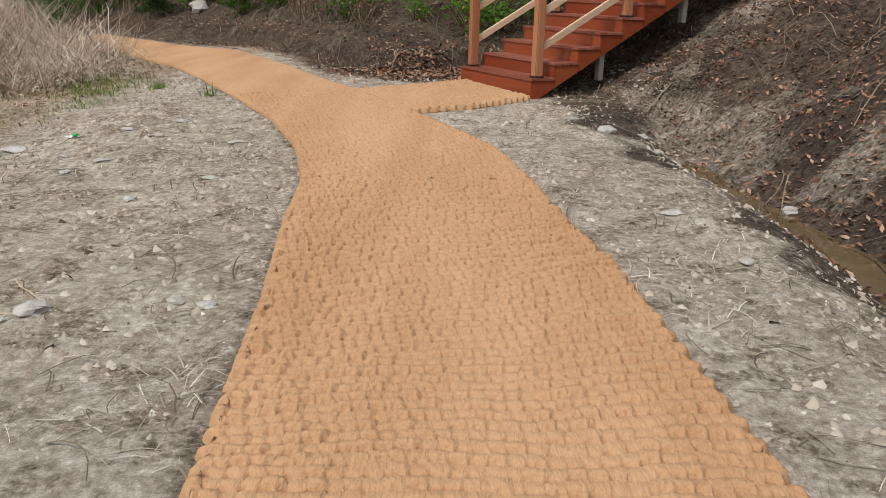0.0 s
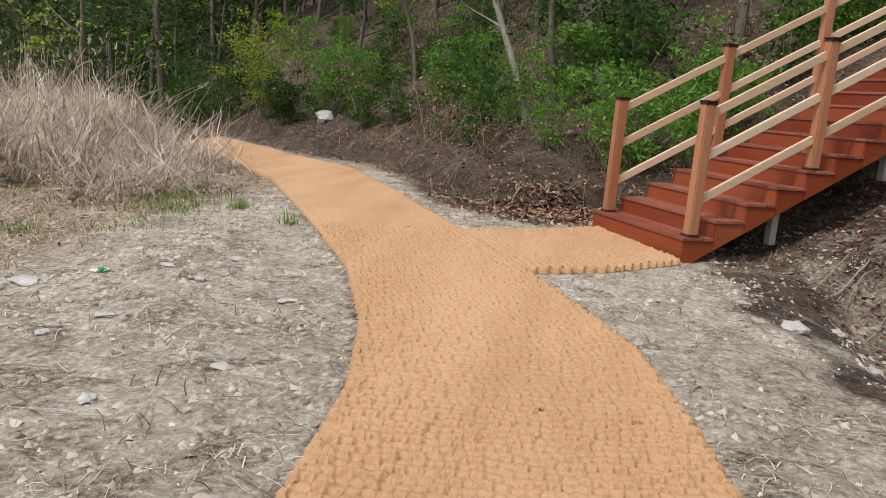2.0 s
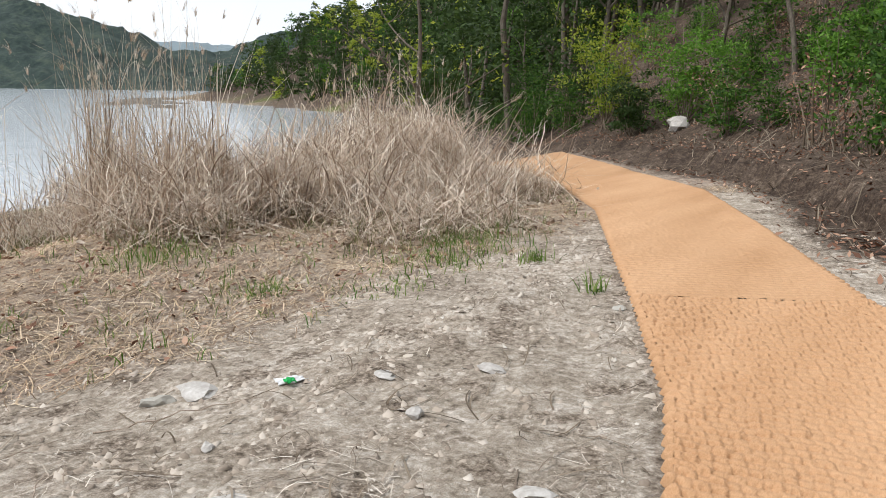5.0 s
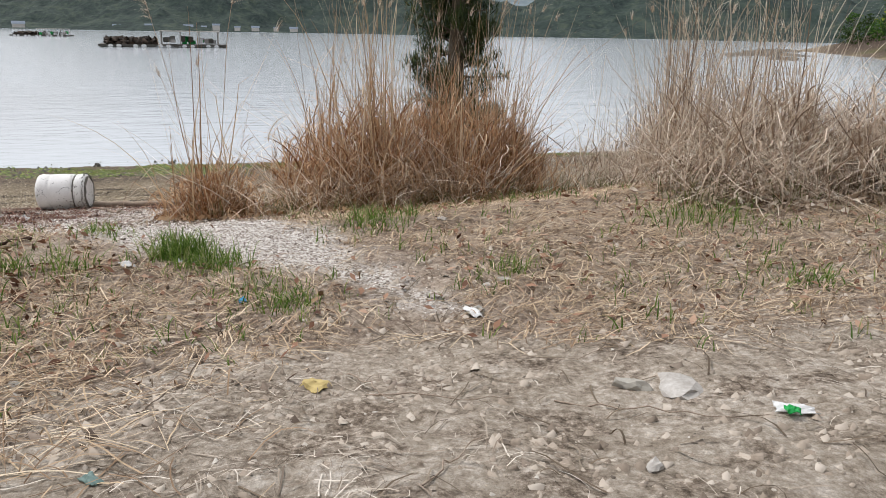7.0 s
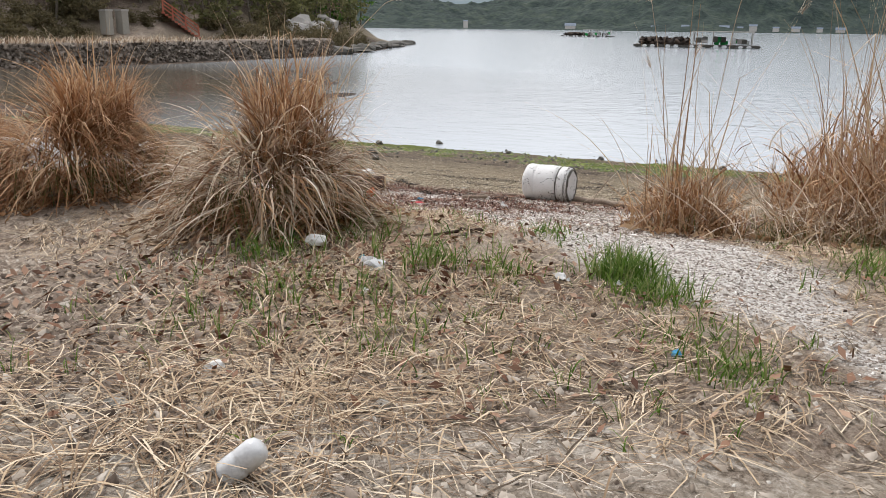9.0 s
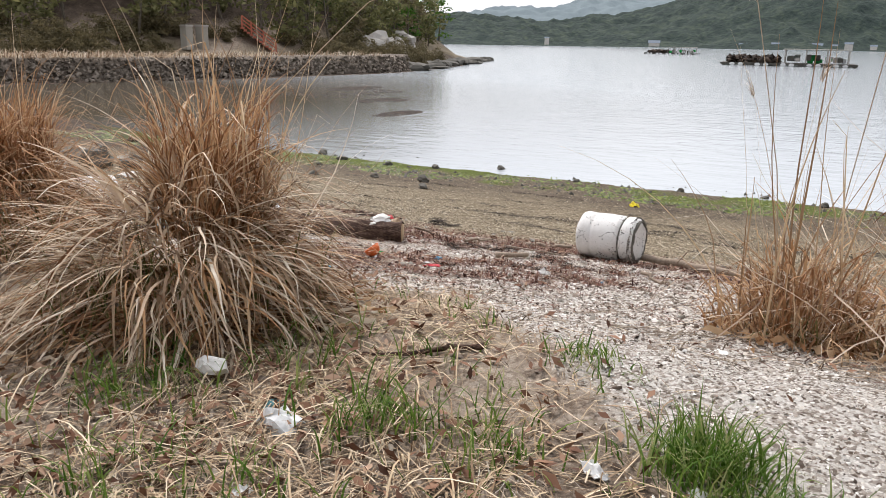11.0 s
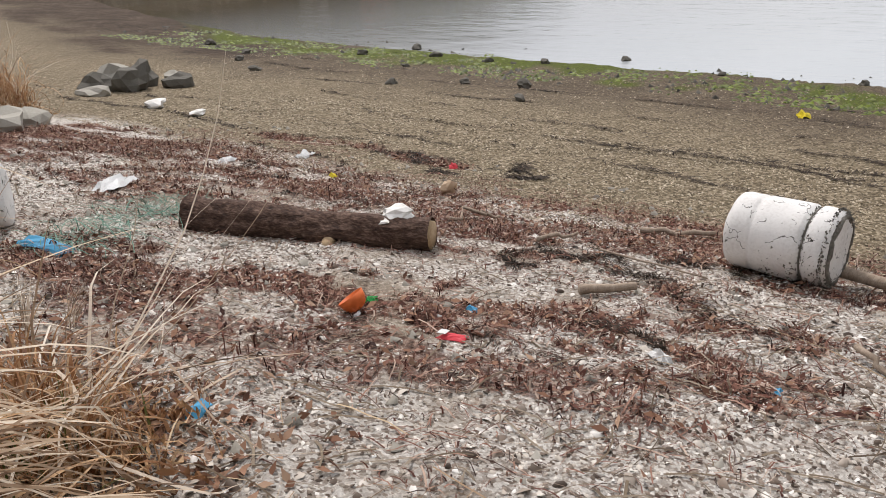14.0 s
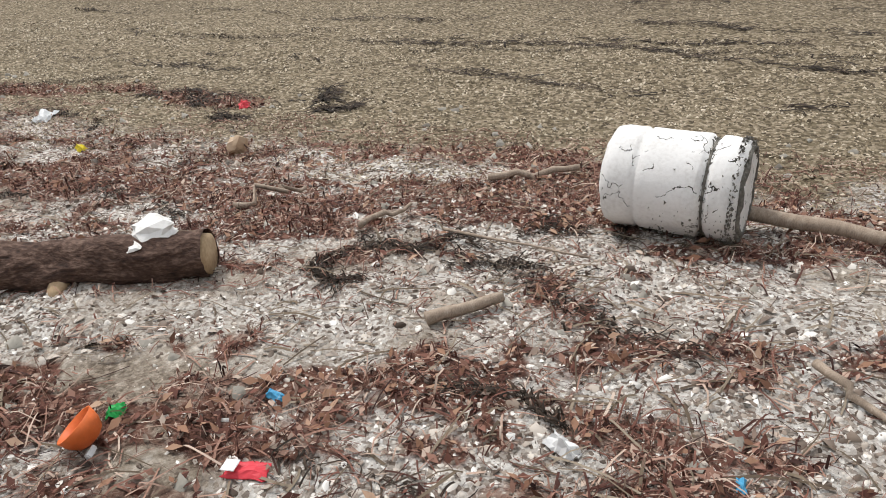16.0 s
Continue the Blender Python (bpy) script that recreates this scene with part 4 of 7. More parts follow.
def grass_dome(cx, cy, seed, r=0.74, tall=0.76, n=1900, thatch=M_REED_TAN, tuft=1.0, label="large drooping dome of dry silver grass beside the shell path"):
    """Old silver grass: a thatched dome of drooping blades with a rusty tuft of kinked reeds out of its top."""
    rng = np.random.default_rng(seed)
    ob = tagged(empty("silver_grass_clump", pose(0, 0, 0)), label, "dry grass", "dry reed clumps")
    g = on_ground(cx, cy)

    def put(name, base, az, lean, droop, length, width, material, lab, kinked):
        v, f = blades(base, az, lean, droop, length, width, 10, rng, kinked, 0.09)
        v[:, 2] = np.maximum(v[:, 2], height(v[:, 0], v[:, 1]) + rng.uniform(0.008, 0.06, len(v)))
        tagged(part(name, mesh_of(name, v, f, material), material, ob, lab), kind="stuff")

    # blades that spring from the crown of the dome and hang down its flanks, in locks
    lock = rng.integers(0, 70, n)
    la, lr = rng.uniform(0, 2 * np.pi, 70), np.sqrt(rng.uniform(0.0, 1, 70))
    az = la[lock] + rng.normal(0, 0.2, n)
    rr = np.clip(lr[lock] + rng.normal(0, 0.12, n), 0, 1)
    rise = tall * (1 - rr ** 2) * rng.uniform(0.55, 1.05, n)
    base = np.stack([cx + r * rr * np.cos(az), cy + r * rr * np.sin(az), g + rise], -1)
    sweep = rng.normal(0, 0.65, 70)[lock] + rng.normal(0, 0.32, n)
    lean, droop = 46 + 56 * rr + rng.normal(0, 16, n), rng.uniform(40, 110, n) * (1 - 0.4 * rr)
    length, width = tall * rng.uniform(0.6, 1.4, n) * (1.08 - 0.5 * rr), 0.004 + 0.008 * rng.uniform(0, 1, n) ** 1.3
    old = (rng.uniform(0, 1, 70)[lock] + rng.normal(0, 0.22, n)) < 0.16
    for pick, name, material, lab in ((~old, "drooping_mass", thatch, "combed drooping pale blades"), (old, "brown_mass", M_REED_RUST, "locks of browner drooping blades")):
        put(name, base[pick], (az + sweep)[pick], lean[pick], droop[pick], length[pick], width[pick], material, lab, 0.35)
    m = n // 12
    q = in_ellipse(m, cx, cy, r * 1.05, r * 1.05, rng)
    put("shoot_mass", ground(q, 0.0), rng.uniform(0, 6.28, m), rng.uniform(2, 30, m), rng.uniform(5, 45, m), tall * rng.uniform(0.4, 0.85, m), rng.uniform(0.003, 0.006, m), M_SHOOT, "olive green shoots", 0.2)
    m = n // 3
    q = in_ellipse(m, cx, cy, r * 0.9, r * 0.9, rng)
    az = np.arctan2(q[:, 1] - cy, q[:, 0] - cx) + rng.normal(0, 0.5, m)
    put("low_mass", ground(q, 0.02), az, rng.uniform(55, 88, m), rng.uniform(5, 40, m), tall * rng.uniform(0.2, 0.55, m), rng.uniform(0.003, 0.008, m), M_REED_RUST, "flattened rusty blades on the ground", 0.3)
    m = int(n * 0.42)
    q = in_ellipse(m, cx - 0.3 * r, cy, r * 0.42, r * 0.42, rng)
    base = ground(q, 0)
    base[:, 2] += rng.uniform(0.4, 1.2, m) * tall
    az = np.arctan2(q[:, 1] - cy, q[:, 0] - cx + 0.25 * r) + rng.normal(0, 0.8, m)
    put("rusty_mass", base, az, np.abs(rng.normal(0, 24, m)), rng.uniform(20, 175, m), tall * rng.uniform(0.4, 1.0, m), rng.uniform(0.002, 0.0075, m), M_REED_RUST, "rusty curled blades of the crown", 0.7)
    m = int(70 * tuft)
    q = in_ellipse(m, cx - 0.4 * r, cy, r * 0.36, r * 0.36, rng)
    put("stem_mass", ground(q, -0.02), rng.uniform(0, 6.28, m), np.abs(rng.normal(0, 11, m)), rng.uniform(-12, 50, m), tall * rng.uniform(1.3, 2.6, m), rng.uniform(0.0035, 0.009, m), M_REED, "tall kinked dead reeds", 1.0)
    return ob


grass_dome(-7.55, 2.0, 11)
reed_clump(-11.0, 7.4, 1.1, 1.75, 3800, 460, 2.85, M_REED_RUST, "dense rusty brown reed clump with tall stems", 12, M_REED, 1.8, 2.0, 1.9, 24)
reed_clump(-9.75, 5.05, 0.26, 0.36, 650, 34, 1.8, M_REED_RUST, "small sparse reed tuft near the foam float", 13, M_REED, 0.9, 1.0, 2.0)
reed_clump(-9.2, 11.2, 1.2, 1.3, 2200, 340, 2.5, M_REED_GREY, "tall pale reed clump above collapsed dry stalks", 14, M_REED_GREY, 1.4, 2.5, 2.0, 38)
reed_clump(-8.0, 12.4, 1.4, 1.3, 2400, 70, 1.6, M_REED_GREY, "collapsed grey reed thicket", 15, None, 1.4, 3.0, 2.0, 46)
reed_clump(-8.7, 14.6, 1.5, 1.4, 2400, 110, 2.1, M_REED_GREY, "collapsed grey reed thicket", 16, None, 1.8, 3.0, 2.0, 44)
reed_clump(-10.4, 16.8, 1.5, 1.3, 2200, 130, 2.3, M_REED_GREY, "collapsed grey reed thicket", 17, None, 2.0, 3.0, 2.0, 40)
reed_clump(-12.6, 19.4, 1.6, 1.4, 2000, 130, 2.4, M_REED_GREY, "collapsed grey reed thicket", 18, None, 2.1, 3.0, 2.0, 40)
reed_clump(-5.9, 12.2, 0.9, 1.3, 1500, 14, 0.9, M_REED_GREY, "low heap of flattened dry grass beside the matting", 33, None, 0.7, 3.0, 1.8, 60)
reed_clump(-6.9, 14.9, 1.0, 1.3, 1500, 30, 1.3, M_REED_GREY, "low heap of flattened dry grass beside the matting", 34, None, 0.9, 3.0, 1.8, 55)
reed_clump(-10.1, 6.9, 0.6, 1.6, 1300, 10, 0.8, M_REED, "flattened dry stalks at the foot of the reeds", 35, None, 0.8, 3.0, 1.6, 58)
reed_clump(-8.0, 10.3, 0.8, 0.8, 1200, 10, 0.9, M_REED_GREY, "flattened dry stalks at the foot of the reeds", 36, None, 0.8, 3.0, 1.6, 58)
reed_clump(-12.0, 12.2, 1.6, 2.6, 2200, 260, 2.5, M_REED_GREY, "tall pale reeds along the shore", 19, M_REED_GREY, 1.4, 2.0, 1.8, 30)
reed_clump(-11.6, -8.0, 1.2, 1.0, 2800, 120, 1.3, M_REED_RUST, "bushy brown reed clump at the beach edge", 20, M_REED, 1.2, 0.9, 1.9, 25)
reed_clump(-8.6, 1.7, 0.2, 0.26, 420, 8, 0.55, M_REED_RUST, "small rusty grass tuft with olive shoots beside the shells", 37, None, 0.5, 1.0, 1.6)
grass_dome(-7.7, -0.35, 21, 0.85, 0.72, 2400, M_REED_RUST, 0.4, "bushy rusty dome of old grass at the beach edge")


def scatter(name, vf, material, label, category):
    v, f = vf
    return tagged(part(name, mesh_of(name, v, f, material), material), label, category, kind="stuff")


def thin(xy, mask_index, rng, gain=1.0):
    """Keep points with the chance that a mask gives."""
    m = zones(xy[:, 0], xy[:, 1])[mask_index]
    return xy[rng.uniform(0, 1, len(xy)) < m * gain]


def area(n, x0, x1, y0, y1, rng=RNG):
    return np.stack([rng.uniform(x0, x1, n), rng.uniform(y0, y1, n)], -1)


def off_mat(xy, margin=0.03):
    left = np.interp(xy[:, 1], [p[1] for p in MAT_LEFT], [p[0] for p in MAT_LEFT]) - margin
    right = np.interp(xy[:, 1], [p[1] for p in MAT_RIGHT], [p[0] for p in MAT_RIGHT]) + margin
    branch = (xy[:, 1] > 8.6 - margin) & (xy[:, 1] < 12.9) & (xy[:, 0] > -1.4) & (xy[:, 0] < 1.5) & (xy[:, 1] > 9.3 + 0.91 * xy[:, 0] - margin) & (xy[:, 1] < 11.85 + 0.94 * xy[:, 0] + margin)
    return xy[((xy[:, 0] < left) | (xy[:, 0] > right)) & ~branch]


M_CLOD = mat("dry_clod", [(0.13, 0.10, 0.076), (0.31, 0.255, 0.20), (0.45, 0.385, 0.315), (0.58, 0.52, 0.445)], 9, 0.95, 0.4, 60, island=0.6)
M_DARKCLOD = mat("dark_clod", [(0.07, 0.05, 0.038), (0.17, 0.13, 0.10), (0.32, 0.26, 0.21)], 9, 0.95, 0.4, 60, island=0.6)
p = off_mat(thin(area(105000, -11, -3.5, -1, 17), 2, RNG), 0.08)
p = p[fbm(p[:, 0], p[:, 1], 1.1, 21) + RNG.normal(0, 0.2, len(p)) > -0.12 + 0.3 * (p[:, 0] > -7) * (p[:, 1] < 5.2) - 0.28 * (p[:, 1] > 7)]
scatter("straw_litter", straws(p, 0.04 + 0.36 * RNG.uniform(0, 1, len(p)) ** 1.5, 0.0008 + 0.0034 * RNG.uniform(0, 1, len(p)) ** 2, RNG.uniform(0, 0.055, len(p)), az=3 * fbm(p[:, 0], p[:, 1], 0.5, 25) + RNG.normal(0, 0.7, len(p))), M_STRAW, "matted dry straw lying on the soil", "straw")
p = off_mat(area(46000, -7, 2.4, 0, 13))
p = p[fbm(p[:, 0], p[:, 1], 0.9, 11) + RNG.normal(0, 0.14, len(p)) > 0.12]
scatter("loose_straw", straws(p, RNG.uniform(0.02, 0.2, len(p)), 0.0006 + 0.0026 * RNG.uniform(0, 1, len(p)) ** 2, RNG.uniform(0, 0.03, len(p))), M_GREYSTRAW, "loose bits of straw on bare earth", "straw")
p = off_mat(area(2600, -7, 2.6, 0, 14))
scatter("twig_litter", straws(p, RNG.uniform(0.05, 0.4, len(p)), RNG.uniform(0.002, 0.005, len(p)), RNG.uniform(0.01, 0.05, len(p)), 1.2, 6), M_TWIG, "thin dark twigs scattered on bare earth", "twigs")
p = off_mat(np.concatenate([area(15000, -3.2, 3.2, 0, 14), area(8000, -7, -3.2, 0, 14)]))
p = p[(p[:, 1] < 4.5) | (p[:, 0] > -1.2) | (RNG.uniform(0, 1, len(p)) < 0.6)]
p = p[fbm(p[:, 0], p[:, 1], 0.6, 12) + RNG.normal(0, 0.3, len(p)) > 0.0]
scatter("soil_pebbles", chips(ground(p), 0.003 + 0.017 * RNG.uniform(0, 1, len(p)) ** 2, 0.6), M_PEBBLE, "small stones and crumbs on the earth", "pebbles")
p = off_mat(np.concatenate([area(26000, -3.2, 3.0, 0, 14), area(26000, -7, -3.2, 0, 14)]))
p = p[fbm(p[:, 0], p[:, 1], 0.45, 14) + RNG.normal(0, 0.2, len(p)) > 0.02]
scatter("soil_clods", chips(ground(p, -0.003), 0.007 + 0.038 * RNG.uniform(0, 1, len(p)) ** 2.2, 0.6, 6), M_CLOD, "crumbly grey-brown clods of earth", "soil")
p = thin(area(215000, -13.3, -5.6, -4, 7), 0, RNG, 0.9)
scatter("shell_grit", chips(ground(p), (0.004 + 0.017 * RNG.uniform(0, 1, len(p)) ** 2) * np.interp(p[:, 0], [-10, -8], [1, 0.75]), 0.45, flat=0.9), M_SHELL, "broken white oyster shell covering the beach", "shells")
p = np.concatenate([area(30000, -24, -13, -14, 9), area(52000, -17, -12.8, -7, 6)])
scatter("beach_gravel", chips(ground(p), RNG.uniform(0.005, 0.02, len(p)), 0.5), M_GRAVEL, "brown beach gravel", "gravel")
p = off_mat(thin(area(4200, -11, -4, 1, 18), 2, RNG), 0.1)
scatter("dead_leaves", leaves(ground(p, 0.03), RNG.uniform(0.02, 0.055, len(p)), 0.7), M_LITTER, "curled brown dead leaves among the straw", "dead leaves")
p = RNG.normal(0, 1, (1300, 2)) * np.array([0.85, 0.75]) + np.array([-6.6, 3.0])
q = RNG.normal(0, 1, (2600, 2)) * np.array([0.9, 0.8]) + np.array([-6.6, 3.0])
scatter("reed_foot_straw", straws(q, RNG.uniform(0.08, 0.45, len(q)), 0.0008 + 0.003 * RNG.uniform(0, 1, len(q)) ** 2, RNG.uniform(0, 0.09, len(q)), 0.6, 5), M_STRAW, "pale straw over dead leaves by the silver grass", "straw")
scatter("reed_foot_leaves", leaves(ground(p, 0.035), RNG.uniform(0.018, 0.045, len(p)), 1.2), M_LITTER, "russet dead leaves at the foot of the silver grass", "dead leaves")
p = in_ellipse(60, -6.6, 3.3, 1.2, 1.0)
scatter("broad_sprouts", tufts("grass", p, 7, 0.24, 0.03, M_GRASS), M_GRASS, "green shoots among dead leaves", "grass")
p = RNG.normal(0, 1, (3200, 2)) * np.array([1.1, 1.0]) + np.array([-5.2, 2.9])
scatter("dark_clods", chips(ground(p), RNG.uniform(0.012, 0.05, len(p)), 0.6, 6), M_DARKCLOD, "dark crumbled soil thrown up among straw", "soil")
p = RNG.normal(0, 1, (1900, 2)) * np.array([0.75, 0.6]) + np.array([-4.6, 3.9])
scatter("trampled_straw", straws(p, RNG.uniform(0.1, 0.5, len(p)), RNG.uniform(0.001, 0.0038, len(p)), RNG.uniform(0, 0.1, len(p)), 0.6, 5), M_STRAW, "small heap of trampled straw round a bottle", "straw")
p = off_mat(thin(area(900, -10.5, -4, 2, 16), 2, RNG), 0.15)
scatter("grass_sprouts", tufts("grass", p, 5, 0.14, 0.03, M_GRASS), M_GRASS, "sparse green grass shoots between straw", "grass")


STRAND = 1.96
p = thin(area(230000, -14.8, -9.0, -6, 6.2), 5, RNG)
p = p[RNG.uniform(0, 1, len(p)) < np.clip(0.62 + 1.2 * fbm(p[:, 0], p[:, 1], 0.3, 41), 0.12, 1)]
scatter("seaweed_wrack", straws(p, 0.012 + 0.2 * RNG.uniform(0, 1, len(p)) ** 2.5, 0.0005 + 0.0042 * RNG.uniform(0, 1, len(p)) ** 2.2, 0.004 + 0.07 * RNG.uniform(0, 1, len(p)) ** 2, 1.3, 4, az=RNG.normal(STRAND, 0.85, len(p))), M_WRACK, "dry reddish brown seaweed and twigs along the strand line", "seaweed")
p = thin(area(42000, -14.8, -9.0, -6, 6.2), 5, RNG)
scatter("wrack_leaves", leaves(ground(p, 0.014), RNG.uniform(0.008, 0.034, len(p)), 0.9), M_WRACK, "dark curled seaweed scraps on the strand line", "seaweed")
p = area(62000, -14, -8.6, -5, 5.6)
p = p[(fbm(0.92 * p[:, 0] * 3 + 1.14 * p[:, 1], 0.92 * p[:, 1] - 0.38 * p[:, 0], 0.5, 31) + RNG.normal(0, 0.22, len(p)) > 0.05) & (p[:, 0] < -9.1 + 0.3 * RNG.normal(0, 1, len(p)))]
scatter("stray_wrack", straws(p, 0.015 + 0.14 * RNG.uniform(0, 1, len(p)) ** 2, 0.0006 + 0.0034 * RNG.uniform(0, 1, len(p)) ** 2, RNG.uniform(0.005, 0.03, len(p)), 1.0, 4), M_WRACK, "stray bits of dry weed among the shells", "seaweed")
rng_k = np.random.default_rng(61)
p = rng_k.normal(0, 1, (1500, 2)) * np.array([0.24, 0.5]) + np.array([-8.85, 1.35])
scatter("strand_leaves", leaves(ground(p, 0.014), rng_k.uniform(0.012, 0.04, len(p)), 0.9, rng=rng_k), M_LITTER, "russet dead leaves blown onto the shells", "dead leaves")
p = thin(area(2600, -13.5, -8.5, -5, 6), 0, RNG)
scatter("driftwood_bits", straws(p, RNG.uniform(0.05, 0.35, len(p)), RNG.uniform(0.002, 0.006, len(p)), RNG.uniform(0.01, 0.04, len(p)), 0.5, az=RNG.normal(STRAND, 0.8, len(p))), M_TWIG, "grey driftwood twigs on the shells", "driftwood")

p = area(9000, -25.4, -21.5, -22, 9)
p = p[fbm(p[:, 0], p[:, 1], 1.0, 33) + RNG.normal(0, 0.15, len(p)) > 0.05]
scatter("algae_clumps", chips(ground(p), RNG.uniform(0.03, 0.12, len(p)), 0.3, 6, 0.3), M_ALGAE, "green algae over stones near the water", "algae")
p = RNG.normal(0, 1, (1700, 2)) * np.array([0.75, 0.5]) + np.array([-0.05, 13.15])
p = off_mat(p, 0.05)
scatter("stair_foot_leaves", leaves(ground(p, 0.03), RNG.uniform(0.03, 0.065, len(p)), 0.9), M_LITTER, "pinkish brown fallen leaves beside the stair", "dead leaves")

# ---- trees and bank ----
def limb(start, az, lean, length, r0, r1, rng, k=6, bend=0.5):
    pts, p = [np.array(start, float)], np.array(start, float)
    for i in range(k - 1):
        az += rng.normal(0, 0.25)
        lean += rng.normal(0, 0.16) * bend
        p = p + np.array([math.sin(lean) * math.cos(az), math.sin(lean) * math.sin(az), math.cos(lean)]) * length / (k - 1)
        pts.append(p)
    return np.array(pts), np.linspace(r0, r1, k)


def tree(x, y, tall, girth, crown_mat, label, seed, leaf=0.09, n_leaf=1800, spread=1.6, lean=0.12, crown_from=0.4):
    rng = np.random.default_rng(seed)
    z = float(height(np.array([x]), np.array([y]))[0]) - 0.1
    ob = tagged(empty("tree", pose(x, y, z)), label, "tree", "trees of the wooded bank")
    tp, tr = limb((0, 0, 0), rng.uniform(0, 6.28), abs(rng.normal(0, lean)), tall, girth, girth * 0.25, rng, 8, 0.6)
    pieces, tips = [tube(tp, tr, 8)], []
    for i in range(9):
        k = rng.integers(int(7 * crown_from), 8)
        pt, rd = limb(tp[k], rng.uniform(0, 6.28), rng.uniform(0.5, 1.2), spread * rng.uniform(0.6, 1.2), tr[k] * 0.6, 0.008, rng)
        pieces.append(tube(pt, rd, 5))
        tips += [pt[3], pt[4], pt[5]]
        for _ in range(2):
            p2, r2 = limb(pt[3], rng.uniform(0, 6.28), rng.uniform(0.4, 1.4), spread * 0.5, rd[3] * 0.6, 0.004, rng)
            pieces.append(tube(p2, r2, 4))
            tips += [p2[3], p2[5]]
    v, f = merge(pieces)
    part("trunk", mesh_of("trunk", v, f, M_BARK, True), M_BARK, ob, "grey-brown bark")
    if n_leaf:
        tips = np.array(tips)
        c = tips[rng.integers(0, len(tips), n_leaf)] + rng.normal(0, spread * 0.16, (n_leaf, 3)) * np.array([1, 1, 0.6])
        v, f = leaves(c, rng.uniform(0.6, 1.3, n_leaf) * leaf, rng=rng)
        part("crown", mesh_of("crown", v, f, crown_mat), crown_mat, ob, "loose leafy crown")
    return ob


def shrub(x, y, r, tall, material, label, seed, n=2900, leaf=0.052):
    rng = np.random.default_rng(seed)
    z = float(height(np.array([x]), np.array([y]))[0]) - 0.03
    ob = tagged(empty("shrub", pose(x, y, z)), label, "shrub", "shrubs on the bank")
    pieces, tips = [], []
    for i in range(11):
        pt, rd = limb((rng.normal(0, 0.1), rng.normal(0, 0.1), 0), rng.uniform(0, 6.28), rng.uniform(0.1, 0.9), tall * rng.uniform(0.7, 1.1), 0.014, 0.003, rng)
        pt[:, :2] *= r / tall * 1.2
        pieces.append(tube(pt, rd, 4))
        tips += [pt[2], pt[3], pt[4], pt[5]]
    v, f = merge(pieces)
    part("branch_frame", mesh_of("branch_frame", v, f, M_TWIG), M_TWIG, ob, "thin brown branches")
    if n:
        tips = np.array(tips)
        cl = tips[rng.integers(0, len(tips), 60)] + rng.normal(0, r * 0.18, (60, 3))
        c = cl[rng.integers(0, 60, n)] + rng.normal(0, r * 0.13, (n, 3)) * np.array([1, 1, 0.5])
        c[:, 2] = np.maximum(c[:, 2], 0.06)
        v, f = leaves(c, rng.uniform(0.6, 1.3, n) * leaf, rng=rng)
        part("foliage", mesh_of("foliage", v, f, material), material, ob, "small fresh leaves")
    return ob


# shrubs along the toe of the bank
for k, (x, y, r, tall, mt, lab) in enumerate([
        (0.9, 15.2, 1.3, 1.5, M_LEAF_FRESH, "bright green spring shrub beside the stair"), (2.1, 16.0, 1.3, 1.6, M_LEAF_FRESH, "bright green spring shrub beside the stair"),
        (-0.2, 17.8, 1.2, 1.8, M_LEAF_FRESH, "bright green leafy shrub on the slope"), (-3.5, 22.2, 1.05, 2.2, M_LEAF_FRESH, "bright green leafy shrub on the slope"),
        (-7.2, 24.6, 1.4, 2.6, M_LEAF_FRESH, "bright green leafy shrub on the slope"), (-9.8, 25.8, 1.3, 3.0, M_LEAF_YELLOW, "yellow-green shrub in young leaf"),
        (-8.6, 24.4, 0.9, 1.3, M_LEAF_DARK, "dark evergreen shrub on the slope"), (-11.4, 27.6, 1.6, 2.6, M_LEAF_DARK, "dark evergreen shrub on the slope"),
        (-14.5, 29.5, 1.8, 2.6, M_LEAF, "green shrub on the slope"), (4.4, 18.0, 1.3, 1.5, M_LEAF_FRESH, "green shrub on the slope")]):
    shrub(x, y, r, tall, mt, lab, 100 + k)

rng_t = np.random.default_rng(5)
M_PALEBARK = mat("pale_bark", [(0.16, 0.14, 0.115), (0.30, 0.27, 0.23), (0.44, 0.41, 0.36)], 5, 0.9, 0.6, 30, stretch=(3, 3, 0.7), dist=0.02)


def leaning_trunk(x, y, dx, dy, tall, girth, seed, label):
    """A bare pale stem that leans out of the slope, with a few thin limbs."""
    rng = np.random.default_rng(seed)
    t = np.linspace(0, 1, 10)[:, None]
    pts = np.array([[x, y, on_ground(x, y, -0.2)]]) + np.array([[dx, dy, tall]]) * t + 0.09 * np.sin(t * np.array([[7.0, 5.0, 3.0]]) + seed) * t
    pieces = [tube(pts, np.linspace(girth, girth * 0.45, 10), 9)]
    for k in (4, 5, 6, 7, 8):
        p2, r2 = limb(pts[k], rng.uniform(0, 6.28), rng.uniform(0.5, 1.1), rng.uniform(0.8, 1.6), girth * 0.35, 0.004, rng)
        pieces.append(tube(p2, r2, 5))
        p3, r3 = limb(p2[3], rng.uniform(0, 6.28), rng.uniform(0.4, 1.2), 0.7, 0.008, 0.003, rng)
        pieces.append(tube(p3, r3, 4))
    v, f = merge(pieces)
    ob = tagged(empty("tree"), label, "tree", "trees of the wooded bank")
    part("trunk", mesh_of("trunk", v, f, M_PALEBARK, True), M_PALEBARK, ob, "pale grey bark")


